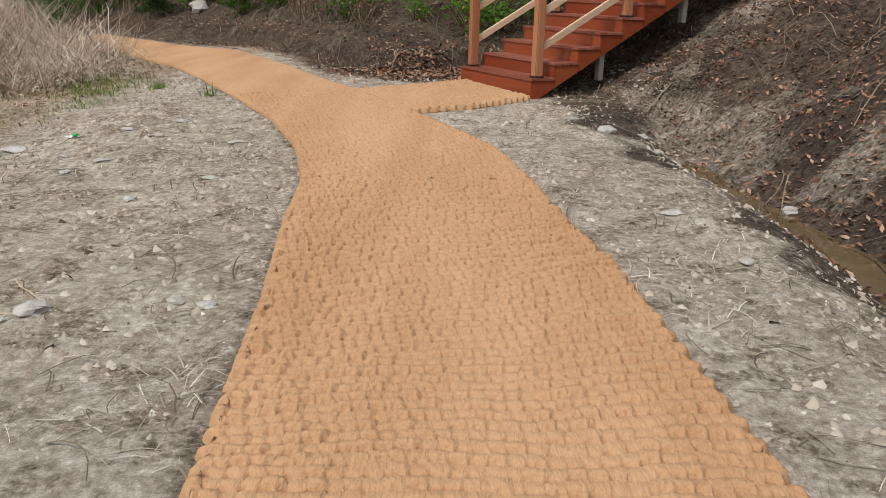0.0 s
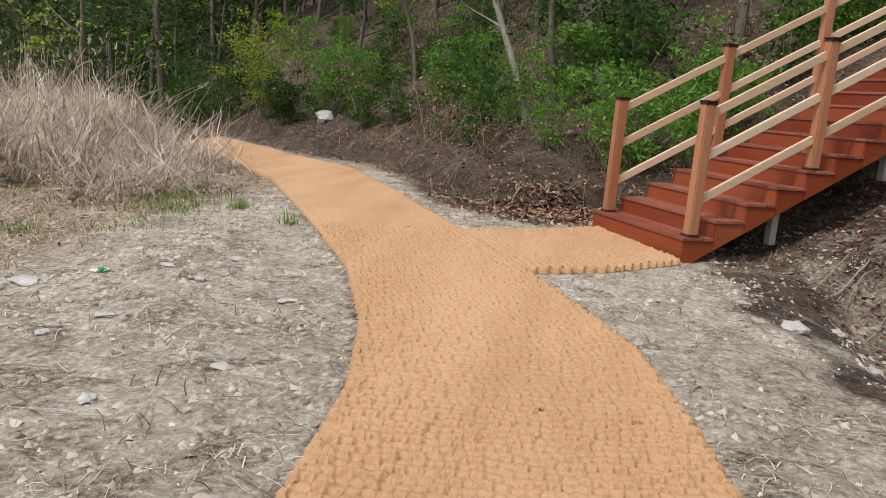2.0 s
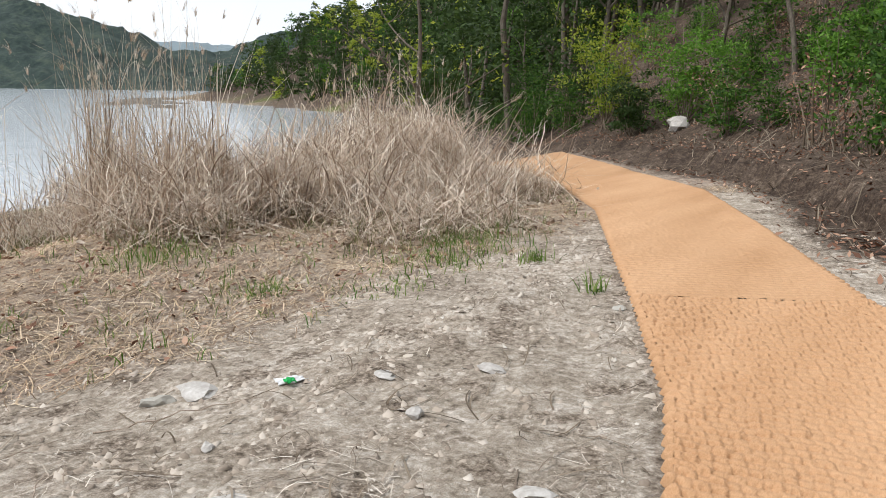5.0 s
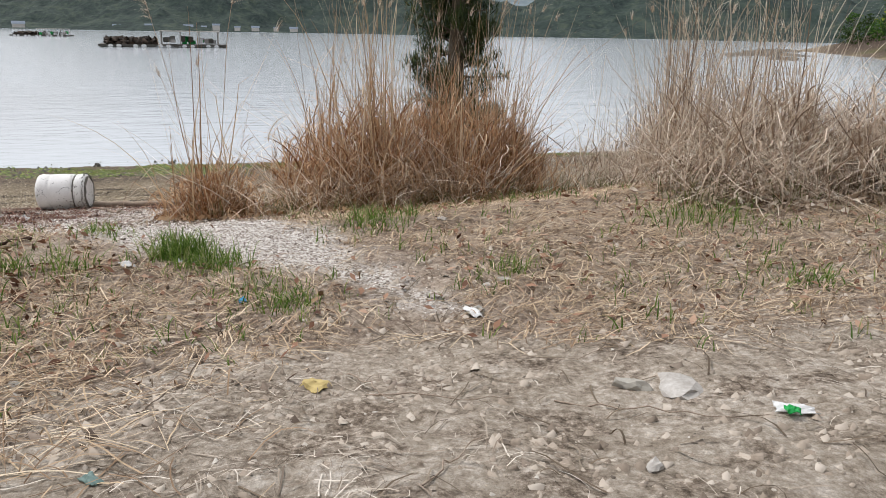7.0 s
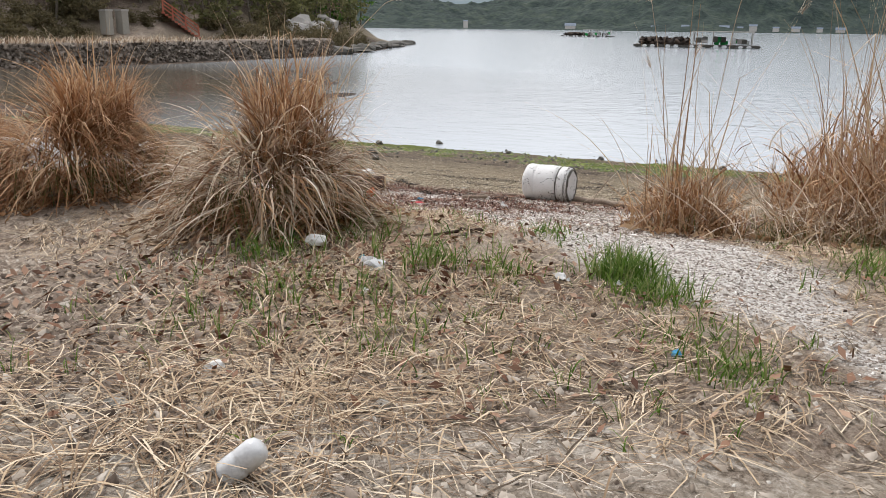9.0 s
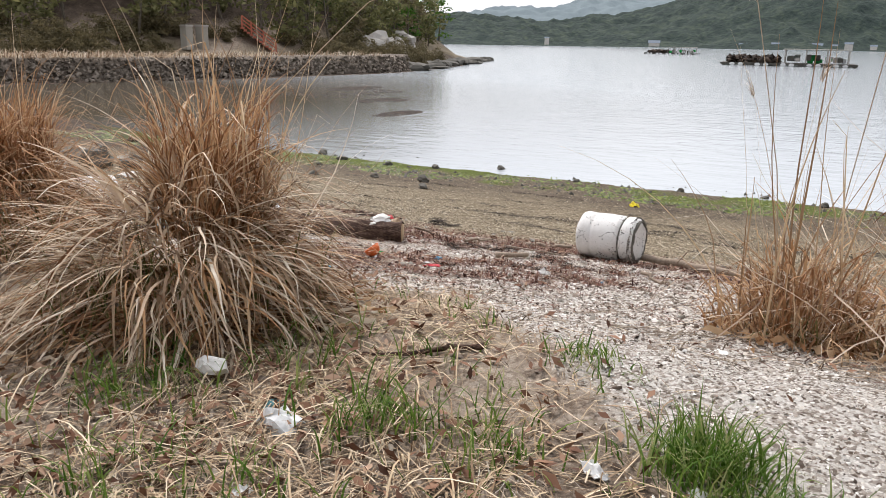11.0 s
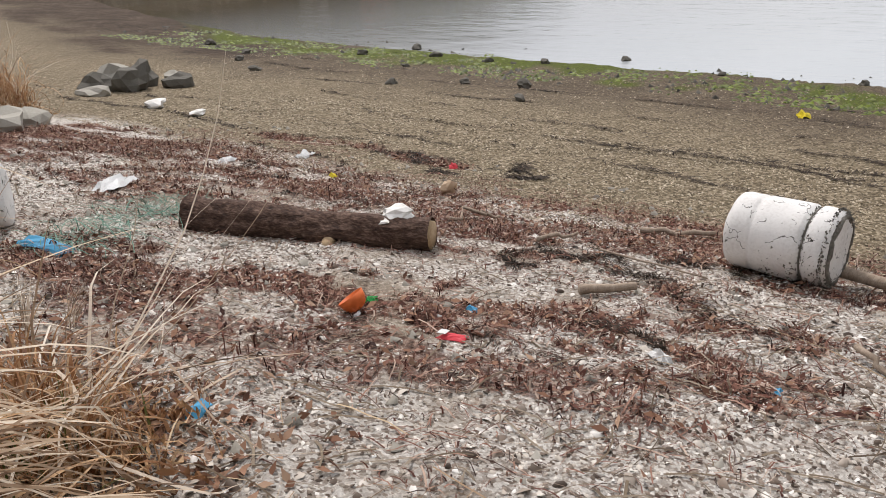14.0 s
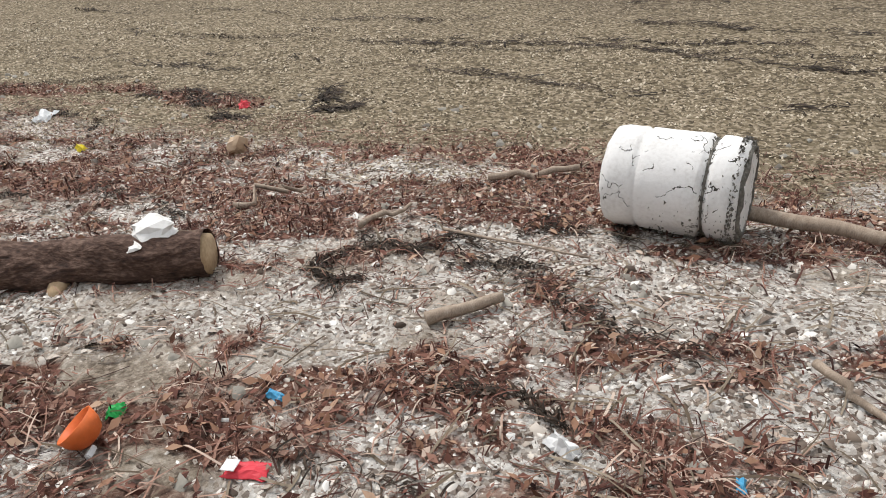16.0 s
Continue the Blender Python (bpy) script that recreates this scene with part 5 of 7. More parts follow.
leaning_trunk(-1.05, 18.5, -1.5, 0.3, 4.2, 0.085, 1, "pale bare trunk leaning over the bank")
leaning_trunk(0.5, 19.6, -1.7, 0.2, 4.6, 0.12, 2, "pale bare trunk leaning over the bank")


def spots_in(n, x0, x1, y0, y1, line, polygon, e0, e1, gap, rng):
    xs, ys = rng.uniform(x0, x1, n * 40), rng.uniform(y0, y1, n * 40)
    e = signed(xs, ys, line, polygon)
    out = []
    for x, y, d in zip(xs, ys, e):
        if e0 < d < e1 and all((x - a) ** 2 + (y - b) ** 2 > gap * gap for a, b in out) and not (x > 0 and y < 22 and abs((y - 11.5) - 0.54 * (x - 1.3)) < 3.8):
            out.append((x, y))
            if len(out) == n:
                break
    return out


def plant(protos, spots, rng, lo, hi):
    for x, y in spots:
        z = float(height(np.array([x]), np.array([y]))[0]) - 0.15
        s = rng.uniform(lo, hi)
        copy_thing(protos[rng.integers(len(protos))], pose(x, y, z, 0, 0, rng.uniform(0, 360)) @ Matrix.Diagonal((s, s, s * rng.uniform(0.85, 1.15), 1)))


near = spots_in(105, -36, 16, 13, 56, TOE, HILL, 2.6, 24, 1.5, rng_t)
kinds = [(M_LEAF_DARK, "slender woodland tree with dark foliage", 1500), (M_LEAF, "slender woodland tree in fresh green leaf", 1300), (M_LEAF_YELLOW, "slender tree with sparse yellow-green leaf", 1100),
         (M_LEAF_FRESH, "leaning woodland tree in bright young leaf", 1300), (M_BARK, "bare grey woodland tree", 0), (M_LEAF_DARK, "bare-limbed grey woodland tree", 0)]
protos = [tree(near[k][0], near[k][1], 6.5, 0.10, mt, lab, 300 + k, 0.11, n, 1.9, 0.25, 0.42) for k, (mt, lab, n) in enumerate(kinds)]
plant(protos, near[6:], rng_t, 0.7, 1.35)
plant([protos[0], protos[0], protos[1]], spots_in(70, -30, 14, 18, 52, TOE, HILL, 6.5, 22, 1.7, rng_t), rng_t, 0.8, 1.4)


def far_wood(name, spots, label, seed, mats=(M_LEAF_DARK, M_LEAF, M_LEAF_YELLOW)):
    """Distant woodland: trunks and leaf clumps of many trees in one sheet of stuff."""
    rng = np.random.default_rng(seed)
    tv, lv = [], {0: [], 1: [], 2: []}
    zs = height(np.array([s[0] for s in spots]), np.array([s[1] for s in spots]))
    for (x, y), z in zip(spots, zs):
        tall = rng.uniform(4.5, 9.0)
        tv.append(tube(np.array([[x, y, z - 0.3], [x + rng.normal(0, 0.3), y + rng.normal(0, 0.3), z + tall * 0.5], [x + rng.normal(0, 0.5), y + rng.normal(0, 0.5), z + tall * 0.9]]), [0.16, 0.11, 0.03], 5))
        n_cl = 19
        h = rng.uniform(0.12, 1.0, n_cl)
        wd = tall * 0.3 * np.sin(np.pi * np.clip(h * 0.85 + 0.12, 0, 1)) ** 0.7
        a = rng.uniform(0, 6.28, n_cl)
        r = np.sqrt(rng.uniform(0.1, 1, n_cl)) * wd
        cl = np.stack([x + r * np.cos(a), y + r * np.sin(a), z + h * tall], -1)
        away = math.hypot(x, y)
        each, size = (70, 0.36) if away < 48 else (24, 0.75) if away < 85 else (13, 1.1)
        c = np.repeat(cl, each, 0) + rng.normal(0, 0.42, (n_cl * each, 3)) * np.array([1.2, 1.2, 0.6])
        lv[rng.choice([0, 0, 0, 0, 0, 0, 0, 1, 2])].append(leaves(c, size * rng.uniform(0.2, 0.46, len(c)), rng=rng))
    ob = tagged(empty(name), label, "woodland", kind="stuff")
    v, f = merge(tv)
    part("trunk_mass", mesh_of("trunk_mass", v, f, M_BARK), M_BARK, ob)
    for k, m in enumerate(mats):
        v, f = merge(lv[k])
        part("crown_mass", mesh_of("crown_mass", v, f, m), m, ob)


far_wood("headland_wood", spots_in(150, -75, -14, 28, 110, TOE, HILL, 0.3, 26, 2.0, rng_t) + spots_in(190, -205, -70, 90, 215, TOE, HILL, 0.3, 36, 2.6, rng_t), "dense spring woodland on the headland", 41)
far_wood("cove_wood", spots_in(260, -145, -5, -100, -48, TOE_SOUTH, HILL_SOUTH, 2.5, 26, 2.2, rng_t), "dark mixed woodland above the cove", 42, (M_OLIVE, M_LEAF, M_OLIVE_DRY))
brush = spots_in(64, -16, 8, 13, 34, TOE, HILL, 0.7, 7, 0.9, rng_t)
bp = [shrub(brush[0][0], brush[0][1], 0.8, 1.2, M_LITTER, "leafless brown brush on the bank", 500, 260, 0.035), shrub(brush[1][0], brush[1][1], 0.9, 1.5, M_LEAF, "thin green brush on the bank", 501, 1300, 0.05),
      shrub(brush[2][0], brush[2][1], 0.9, 1.3, M_LEAF_FRESH, "low bright green brush on the bank", 502, 1200, 0.045)]
plant([bp[0], bp[0], bp[1], bp[2]], brush[3:], rng_t, 0.7, 1.3)
south_brush = [s for s in spots_in(150, -105, -25, -76, -48, TOE_SOUTH, HILL_SOUTH, -6, 4, 1.5, rng_t) if not (-76 < s[0] < -58 and s[1] > -58.5)]
sb = shrub(south_brush[0][0], south_brush[0][1], 2.0, 1.7, M_OLIVE_DRY, "olive brown scrub behind the sea wall", 510, 1800, 0.13)
plant([sb], south_brush[1:], rng_t, 0.6, 1.3)


def conifer(x, y, tall, seed):
    rng = np.random.default_rng(seed)
    z = float(height(np.array([x]), np.array([y]))[0]) - 0.1
    ob = tagged(empty("conifer_tree", pose(x, y, z)), "young dark green pine behind the reeds", "tree")
    v, f = tube(np.array([[0, 0, 0], [0.05, 0, tall * 0.3], [0, 0.06, tall * 0.65], [0.05, 0, tall]]), [0.17, 0.14, 0.09, 0.02], 9)
    pieces, tips, dirs = [(v, f)], [], []
    for i in range(120):
        h = rng.uniform(0.17, 0.98) * tall
        ln = 0.95 * (1 - 0.55 * h / tall) * rng.uniform(0.6, 1.15)
        pt, rd = limb((0, 0, h), rng.uniform(0, 6.28), rng.uniform(1.0, 1.7), ln, 0.022, 0.005, rng, 6, 0.4)
        pieces.append(tube(pt, rd, 4))
        tips += list(pt[2:])
    v, f = merge(pieces)
    part("trunk", mesh_of("trunk", v, f, M_BARK, True), M_BARK, ob)
    tips = np.array(tips)
    n = 24000
    c = tips[rng.integers(0, len(tips), n)] + rng.normal(0, 0.06, (n, 3))
    v, f = blades(c, rng.uniform(0, 6.28, n), rng.uniform(10, 100, n), rng.uniform(-20, 20, n), rng.uniform(0.1, 0.2, n), np.full(n, 0.0075), 3, rng)
    tagged(part("needle_mass", mesh_of("needle_mass", v, f, M_NEEDLE), M_NEEDLE, ob, "dense needle sprays"), kind="stuff")


tree(-12.6, 20.6, 5.6, 0.09, M_LEAF_YELLOW, "bare branching tree with sparse yellow-green leaf", 78, 0.06, 500, 2.2, 0.1, 0.2)
M_NEEDLE = mat("pine_needle", [(0.02, 0.038, 0.012), (0.042, 0.07, 0.02), (0.09, 0.125, 0.035)], 2, 0.6, 0, 30, island=0.6)
conifer(-12.75, 8.4, 5.2, 77)
p = np.concatenate([area(46000, -18, 9, 0, 32), area(7000, 2.8, 8, 2, 15)])
e = signed(p[:, 0], p[:, 1], TOE, HILL)
p = p[(e > -0.7) & (e < 9)]
scatter("bank_leaf_litter", leaves(ground(p, 0.02), RNG.uniform(0.02, 0.05, len(p)), 1.1), M_LITTER, "brown leaf litter covering the wooded bank", "leaf litter")
p = area(9000, -16, 8, 0, 30)
e = signed(p[:, 0], p[:, 1], TOE, HILL)
p = p[(e > -0.6) & (e < 8)]
scatter("bank_twigs", straws(p, RNG.uniform(0.15, 0.9, len(p)), RNG.uniform(0.002, 0.008, len(p)), RNG.uniform(0.02, 0.25, len(p)), 0.9, 6), M_TWIG, "fallen twigs and roots on the bank", "twigs")

# ---- foam float on the beach ----
def foam_float():
    ob = tagged(empty("foam_float", pose(-12.63, 2.88, -0.75, 90, 0, 176)), "dirty white foam barrel float lying on the beach", "buoy")
    R, LN = 0.248, 0.65
    prof = [(0.0, -LN / 2), (R * 0.8, -LN / 2), (R * 0.95, -LN / 2 + 0.02), (R, -LN / 2 + 0.06), (R * 0.985, -0.17), (R * 0.93, -0.155), (R * 0.985, -0.14), (R * 1.0, 0.0), (R, 0.12),
            (R * 0.985, 0.135), (R * 0.90, 0.15), (R * 0.90, 0.17), (R * 0.985, 0.185), (R, 0.24), (R * 0.95, LN / 2 - 0.02), (R * 0.8, LN / 2), (0.0, LN / 2)]
    bm = bmesh.new()
    vs = [bm.verts.new((r, 0, z)) for r, z in prof]
    es = [bm.edges.new((a, b)) for a, b in zip(vs, vs[1:])]
    bmesh.ops.spin(bm, geom=vs + es, cent=(0, 0, 0), axis=(0, 0, 1), angle=2 * math.pi, steps=72)
    bmesh.ops.remove_doubles(bm, verts=bm.verts, dist=0.0008)
    bmesh.ops.subdivide_edges(bm, edges=[e for e in bm.edges if e.calc_length() > 0.045], cuts=3, use_grid_fill=True)
    bmesh.ops.recalc_face_normals(bm, faces=bm.faces)
    for v in bm.verts:
        v.co *= 1 + 0.02 * noise.noise(v.co * 7) + 0.012 * noise.noise(v.co * 24)
    part("body", bm, M_FLOAT, ob, smooth=True)
    v, f = tube(np.array([[0.222 * math.cos(a), 0.222 * math.sin(a), 0.16] for a in np.linspace(0, 2 * math.pi, 41)]), np.full(41, 0.007), 6)
    part("groove_band", mesh_of("groove_band", v, f, M_GRIME, True), M_GRIME, ob, "grimy rope groove")
    v, f = tube(np.array([[0.205 * math.cos(a), 0.205 * math.sin(a), 0.316 + 0.005 * math.sin(a * 7)] for a in np.linspace(0, 2 * math.pi, 41)]), 0.012 + 0.01 * RNG.uniform(0, 1, 41), 6)
    part("end_rim", mesh_of("end_rim", v, f, M_GRIME, True), M_GRIME, ob, "dark fouled end rim")
    rng = np.random.default_rng(9)
    a = np.concatenate([rng.normal(4.6, 0.75, 900), rng.uniform(0, 6.28, 900), rng.uniform(0, 6.28, 350)])
    h = np.concatenate([0.32 - 0.4 * rng.uniform(0, 1, 900) ** 1.8, 0.325 - 0.05 * rng.uniform(0, 1, 900) ** 2.5, rng.normal(0.16, 0.014, 350)])
    rad = np.where(h > 0.3, rng.uniform(0.18, 0.236, len(h)), np.where(np.abs(h - 0.16) < 0.03, 0.228, 0.249))
    q = np.stack([rad * np.cos(a), rad * np.sin(a), h], -1)
    v, f = chips(q, 0.002 + 0.012 * rng.uniform(0, 1, len(h)) ** 1.6, 0.5, rng=rng)
    tagged(part("fouling", mesh_of("fouling", v, f, M_GRIME), M_GRIME, ob, "dark crust of dried barnacles"), kind="stuff")
    return ob


def float_material():
    """White foam with cracks and dark scuffs."""
    m = mat("scuffed_foam", [(0.66, 0.64, 0.61), (0.80, 0.79, 0.77), (0.85, 0.84, 0.82)], 5, 0.8, 0.5, 60, dist=0.006)
    N, L = m.node_tree.nodes, m.node_tree.links
    b = N["Principled BSDF"]
    base = b.inputs["Base Color"].links[0].from_socket
    co = N.new("ShaderNodeTexCoord")
    vor, nz = N.new("ShaderNodeTexVoronoi"), N.new("ShaderNodeTexNoise")
    vor.feature = "DISTANCE_TO_EDGE"
    vor.inputs["Scale"].default_value, nz.inputs["Scale"].default_value, nz.inputs["Detail"].default_value = 5.0, 7.0, 8
    wv = N.new("ShaderNodeVectorMath")
    wv.operation = "MULTIPLY_ADD"
    wv.inputs[1].default_value = (0.3, 0.3, 0.3)
    L.new(nz.outputs["Color"], wv.inputs[0])
    L.new(co.outputs["Object"], wv.inputs[2])
    L.new(wv.outputs[0], vor.inputs["Vector"])
    L.new(co.outputs["Object"], nz.inputs["Vector"])
    less = N.new("ShaderNodeMath")
    less.operation, less.inputs[1].default_value = "LESS_THAN", 0.012
    L.new(vor.outputs["Distance"], less.inputs[0])
    gate = N.new("ShaderNodeMath")
    gate.operation, gate.inputs[1].default_value = "GREATER_THAN", 0.53
    L.new(nz.outputs[0], gate.inputs[0])
    both = N.new("ShaderNodeMath")
    both.operation = "MULTIPLY"
    L.new(less.outputs[0], both.inputs[0])
    L.new(gate.outputs[0], both.inputs[1])
    mx = N.new("ShaderNodeMixRGB")
    mx.inputs[2].default_value = (0.06, 0.055, 0.045, 1)
    L.new(both.outputs[0], mx.inputs[0])
    L.new(base, mx.inputs[1])
    L.new(mx.outputs[0], b.inputs["Base Color"])
    return m


M_FLOAT = float_material()


big_float = foam_float()
copy_thing(big_float, pose(-9.6, -1.75, -0.37, 90, 0, 60))["label"] = "scuffed white foam float in the wrack"
copy_thing(big_float, pose(-9.1, -2.3, -0.28, 90, 0, 40))["label"] = "scuffed white foam float half behind reeds"

# ---- puddle in the ditch ----
M_PUDDLE = mat("muddy_water", [(0.10, 0.07, 0.035), (0.14, 0.10, 0.055)], 3, 0.06, 0.03, 20)
pv = np.array([[2.3, 3.0, -0.385], [3.7, 3.0, -0.385], [3.7, 9.4, -0.385], [2.3, 9.4, -0.385]])
tagged(new("puddle", mesh_of("puddle", pv, [[0, 1, 2, 3]], M_PUDDLE)), "shallow brown puddle in the ditch", "water", kind="structure")


# ---- green tufts ----
def grass_tuft(x, y, n, tall, spread, seed, label="bright green grass tuft"):
    rng = np.random.default_rng(seed)
    n, spread, tall = int(n * (1.3 if spread < 0.2 else 0.6)), spread * (0.8 if spread < 0.2 else 0.9), tall * (1.0 if spread < 0.2 else 0.75)
    v, f = tufts("grass_tuft", [(x, y)], n, tall, spread, M_GRASS, rng)
    return tagged(part("grass_tuft", mesh_of("grass_tuft", v, f, M_GRASS), M_GRASS), label, "grass", "green grass tufts", "stuff")


for k, (x, y, n, tall, spread) in enumerate([(-7.3, 4.95, 420, 0.24, 0.13), (-7.0, 5.2, 260, 0.17, 0.16), (-6.4, 5.55, 240, 0.16, 0.2), (-6.1, 5.75, 160, 0.14, 0.16), (-8.0, 4.25, 90, 0.12, 0.12), (-8.1, 6.55, 420, 0.28, 0.22),
        (-7.1, 9.35, 420, 0.28, 0.3), (-6.5, 7.4, 90, 0.14, 0.12), (-5.5, 9.2, 90, 0.14, 0.14), (-5.2, 11.6, 620, 0.28, 0.4), (-4.7, 10.7, 480, 0.2, 0.36), (-4.5, 9.6, 220, 0.14, 0.24), (-8.6, 7.0, 110, 0.22, 0.3), (-9.2, 8.3, 130, 0.22, 0.35),
        (-6.95, 3.7, 90, 0.22, 0.14), (-7.05, 4.2, 70, 0.18, 0.14), (-6.7, 2.6, 80, 0.22, 0.16), (-5.8, 3.9, 80, 0.18, 0.2), (-5.4, 2.9, 90, 0.2, 0.2), (-6.2, 3.3, 110, 0.2, 0.25), (-3.9, 10.9, 60, 0.2, 0.1), (-3.0, 10.2, 30, 0.2, 0.05), (-6.2, 4.4, 80, 0.15, 0.2)]):
    grass_tuft(x, y, n, tall, spread, 600 + k)


# ---- stones ----
def rock_mesh(name, size, seed, material, flat=0.6):
    bm = bmesh.new()
    bmesh.ops.create_icosphere(bm, subdivisions=2, radius=1)
    off = Vector((seed * 3.7, seed * 1.3, seed * 2.1))
    for v in bm.verts:
        d = 1 + 0.55 * noise.noise(v.co * 1.2 + off) + 0.3 * noise.noise(v.co * 2.6 + off)
        v.co = Vector((v.co.x * size[0], v.co.y * size[1], v.co.z * size[2] * flat)) * d
    me = bpy.data.meshes.new(name)
    bm.to_mesh(me)
    bm.free()
    me.materials.append(material)
    return me


def rock(x, y, sx, sy, sz, seed, material, label, name="stone", group="loose stones", turn=0.0):
    ob = new(name, rock_mesh(name, (sx, sy, sz), seed, material))
    ob.matrix_basis = pose(x, y, on_ground(x, y, sz * 0.25), 0, 0, turn)
    return tagged(ob, label, "stone", group)


M_PALE = mat("pale_stone", [(0.30, 0.275, 0.245), (0.42, 0.395, 0.36), (0.56, 0.54, 0.51)], 8, 0.8, 0.4, 50)
for k, (x, y, a, b, c) in enumerate([(-4.1, 7.48, 0.15, 0.10, 0.045), (-4.2, 7.3, 0.09, 0.03, 0.06), (-2.8, 7.75, 0.055, 0.045, 0.045), (-5.75, 6.95, 0.08, 0.045, 0.04), (-2.77, 8.4, 0.08, 0.05, 0.04), (-2.65, 9.87, 0.05, 0.045, 0.03),
        (-1.9, 3.4, 0.09, 0.07, 0.05), (-1.26, 3.5, 0.05, 0.045, 0.035), (-1.1, 3.45, 0.05, 0.04, 0.035), (-2.0, 3.3, 0.035, 0.03, 0.03), (1.75, 8.3, 0.13, 0.09, 0.08), (1.5, 8.9, 0.06, 0.05, 0.05), (3.2, 6.9, 0.10, 0.07, 0.06),
        (2.2, 7.9, 0.08, 0.07, 0.05), (-2.2, 5.4, 0.06, 0.04, 0.03), (-1.8, 6.0, 0.07, 0.045, 0.025), (1.6, 5.2, 0.07, 0.05, 0.03), (1.75, 4.2, 0.06, 0.04, 0.03), (-3.4, 7.0, 0.04, 0.03, 0.03), (-5.0, 4.4, 0.05, 0.04, 0.03), (-8.0, 7.2, 0.05, 0.04, 0.03),
        (-6.3, 7.3, 0.05, 0.04, 0.03), (-6.2, 7.15, 0.04, 0.03, 0.03), (2.4, 9.3, 0.09, 0.06, 0.05), (-2.9, 6.7, 0.09, 0.05, 0.02), (-4.5, 3.4, 0.05, 0.04, 0.03)]):
    rock(x, y, a, b, c, 20 + k, M_PALE if k % 2 == 0 else M_STONE, "pale stone lying on bare earth", turn=k * 47)
for k, (x, y, s) in enumerate([(-25.8, -4.7, 0.34), (-20.8, -4.45, 0.34), (-20.4, -5.6, 0.26), (-19.3, -6.6, 0.26), (-19.0, -3.35, 0.24), (-24.2, -9.5, 0.35), (-24.0, -7.6, 0.3), (-24.6, -6.3, 0.3), (-23.4, -11.4, 0.3), (-22.0, -8.6, 0.22),
        (-25.2, -11.0, 0.4), (-24.9, -2.0, 0.2), (-25.1, 0.8, 0.25), (-25.4, 2.8, 0.2), (-25.0, 4.2, 0.25), (-27.0, -2.6, 0.22), (-27.5, 1.4, 0.18), (-19.0, -10.5, 0.3), (-21.5, -14.0, 0.35), (-22.5, -17.0, 0.4), (-26.3, -8.0, 0.2), (-20.2, -12.6, 0.3), (-27.8, -6.2, 0.2)]):
    rock(x, y, s * 0.5, s * 0.36, s * 0.5, 60 + k, M_DARKSTONE, "dark weed-covered rock at the water's edge", "shore_rock", "rocks on the tidal beach", k * 61)
for k, (x, y, a, b, c) in enumerate([(-15.3, -9.3, 0.34, 0.22, 0.45), (-15.9, -9.9, 0.42, 0.25, 0.55), (-14.9, -9.8, 0.36, 0.26, 0.34), (-16.2, -9.2, 0.32, 0.2, 0.3), (-15.5, -10.3, 0.4, 0.3, 0.5), (-16.6, -9.9, 0.3, 0.2, 0.26), (-14.5, -9.2, 0.28, 0.2, 0.2), (-10.5, -5.7, 0.42, 0.34, 0.34), (-11.0, -5.7, 0.38, 0.3, 0.3), (-11.6, -6.0, 0.36, 0.3, 0.28), (-10.0, -5.3, 0.34, 0.3, 0.3), (-12.1, -6.3, 0.3, 0.24, 0.24)]):
    rock(x, y, a, b, c, 90 + k, M_STONE if k > 3 else M_DARKSTONE, "grey boulder heaped at the top of the beach", "boulder", "boulders", k * 53)
for k, (x, y, a, b, c) in enumerate([(-15.5, 25.6, 0.9, 0.7, 1.1), (-16.8, 26.2, 0.8, 0.6, 0.9), (-17.9, 28.4, 0.9, 0.7, 0.9), (-7.2, 24.3, 0.36, 0.28, 0.36)]):
    rock(x, y, a, b, c, 120 + k, M_PALE if k == 3 else M_STONE, "weathered boulder on the wooded bank", "boulder", "boulders", k * 40)
rock(-12.9, 23.9, 0.28, 0.2, 0.2, 140, M_PALE, "white stone beside the end of the matting", turn=20)

# ---- log and driftwood ----
M_LOGBARK = mat("wet_log_bark", [(0.014, 0.009, 0.007), (0.08, 0.047, 0.035), (0.23, 0.155, 0.12)], 9, 0.9, 1.0, 30, stretch=(1.5, 1.0, 3), dist=0.03)
M_CUT = mat("cut_wood", [(0.30, 0.20, 0.11), (0.46, 0.33, 0.20), (0.56, 0.43, 0.28)], 9, 0.8, 0.3, 60)
M_DRIFT = mat("bleached_driftwood", [(0.20, 0.15, 0.11), (0.33, 0.26, 0.20), (0.48, 0.40, 0.32)], 5, 0.85, 0.4, 40, stretch=(6, 6, 1), dist=0.005)


def pole(name, a, b, r0, r1, material, label, category, k=9, sag=0.02, seed=1, sides=10, group=""):
    rng = np.random.default_rng(seed)
    a, b = np.array(a, float), np.array(b, float)
    t = np.linspace(0, 1, k)[:, None]
    pts = a + (b - a) * t + rng.normal(0, sag, (k, 3)) * np.sin(np.pi * t)
    pts = np.concatenate([pts[:1] + (pts[0] - pts[1]) * 0.002, pts, pts[-1:] + (pts[-1] - pts[-2]) * 0.002])
    rad = np.concatenate([[0.001], np.linspace(r0, r1, k) * rng.uniform(0.94, 1.06, k), [0.001]])
    v, f = tube(pts, rad, sides)
    return tagged(new(name, mesh_of(name, v, f, material, True)), label, category, group)


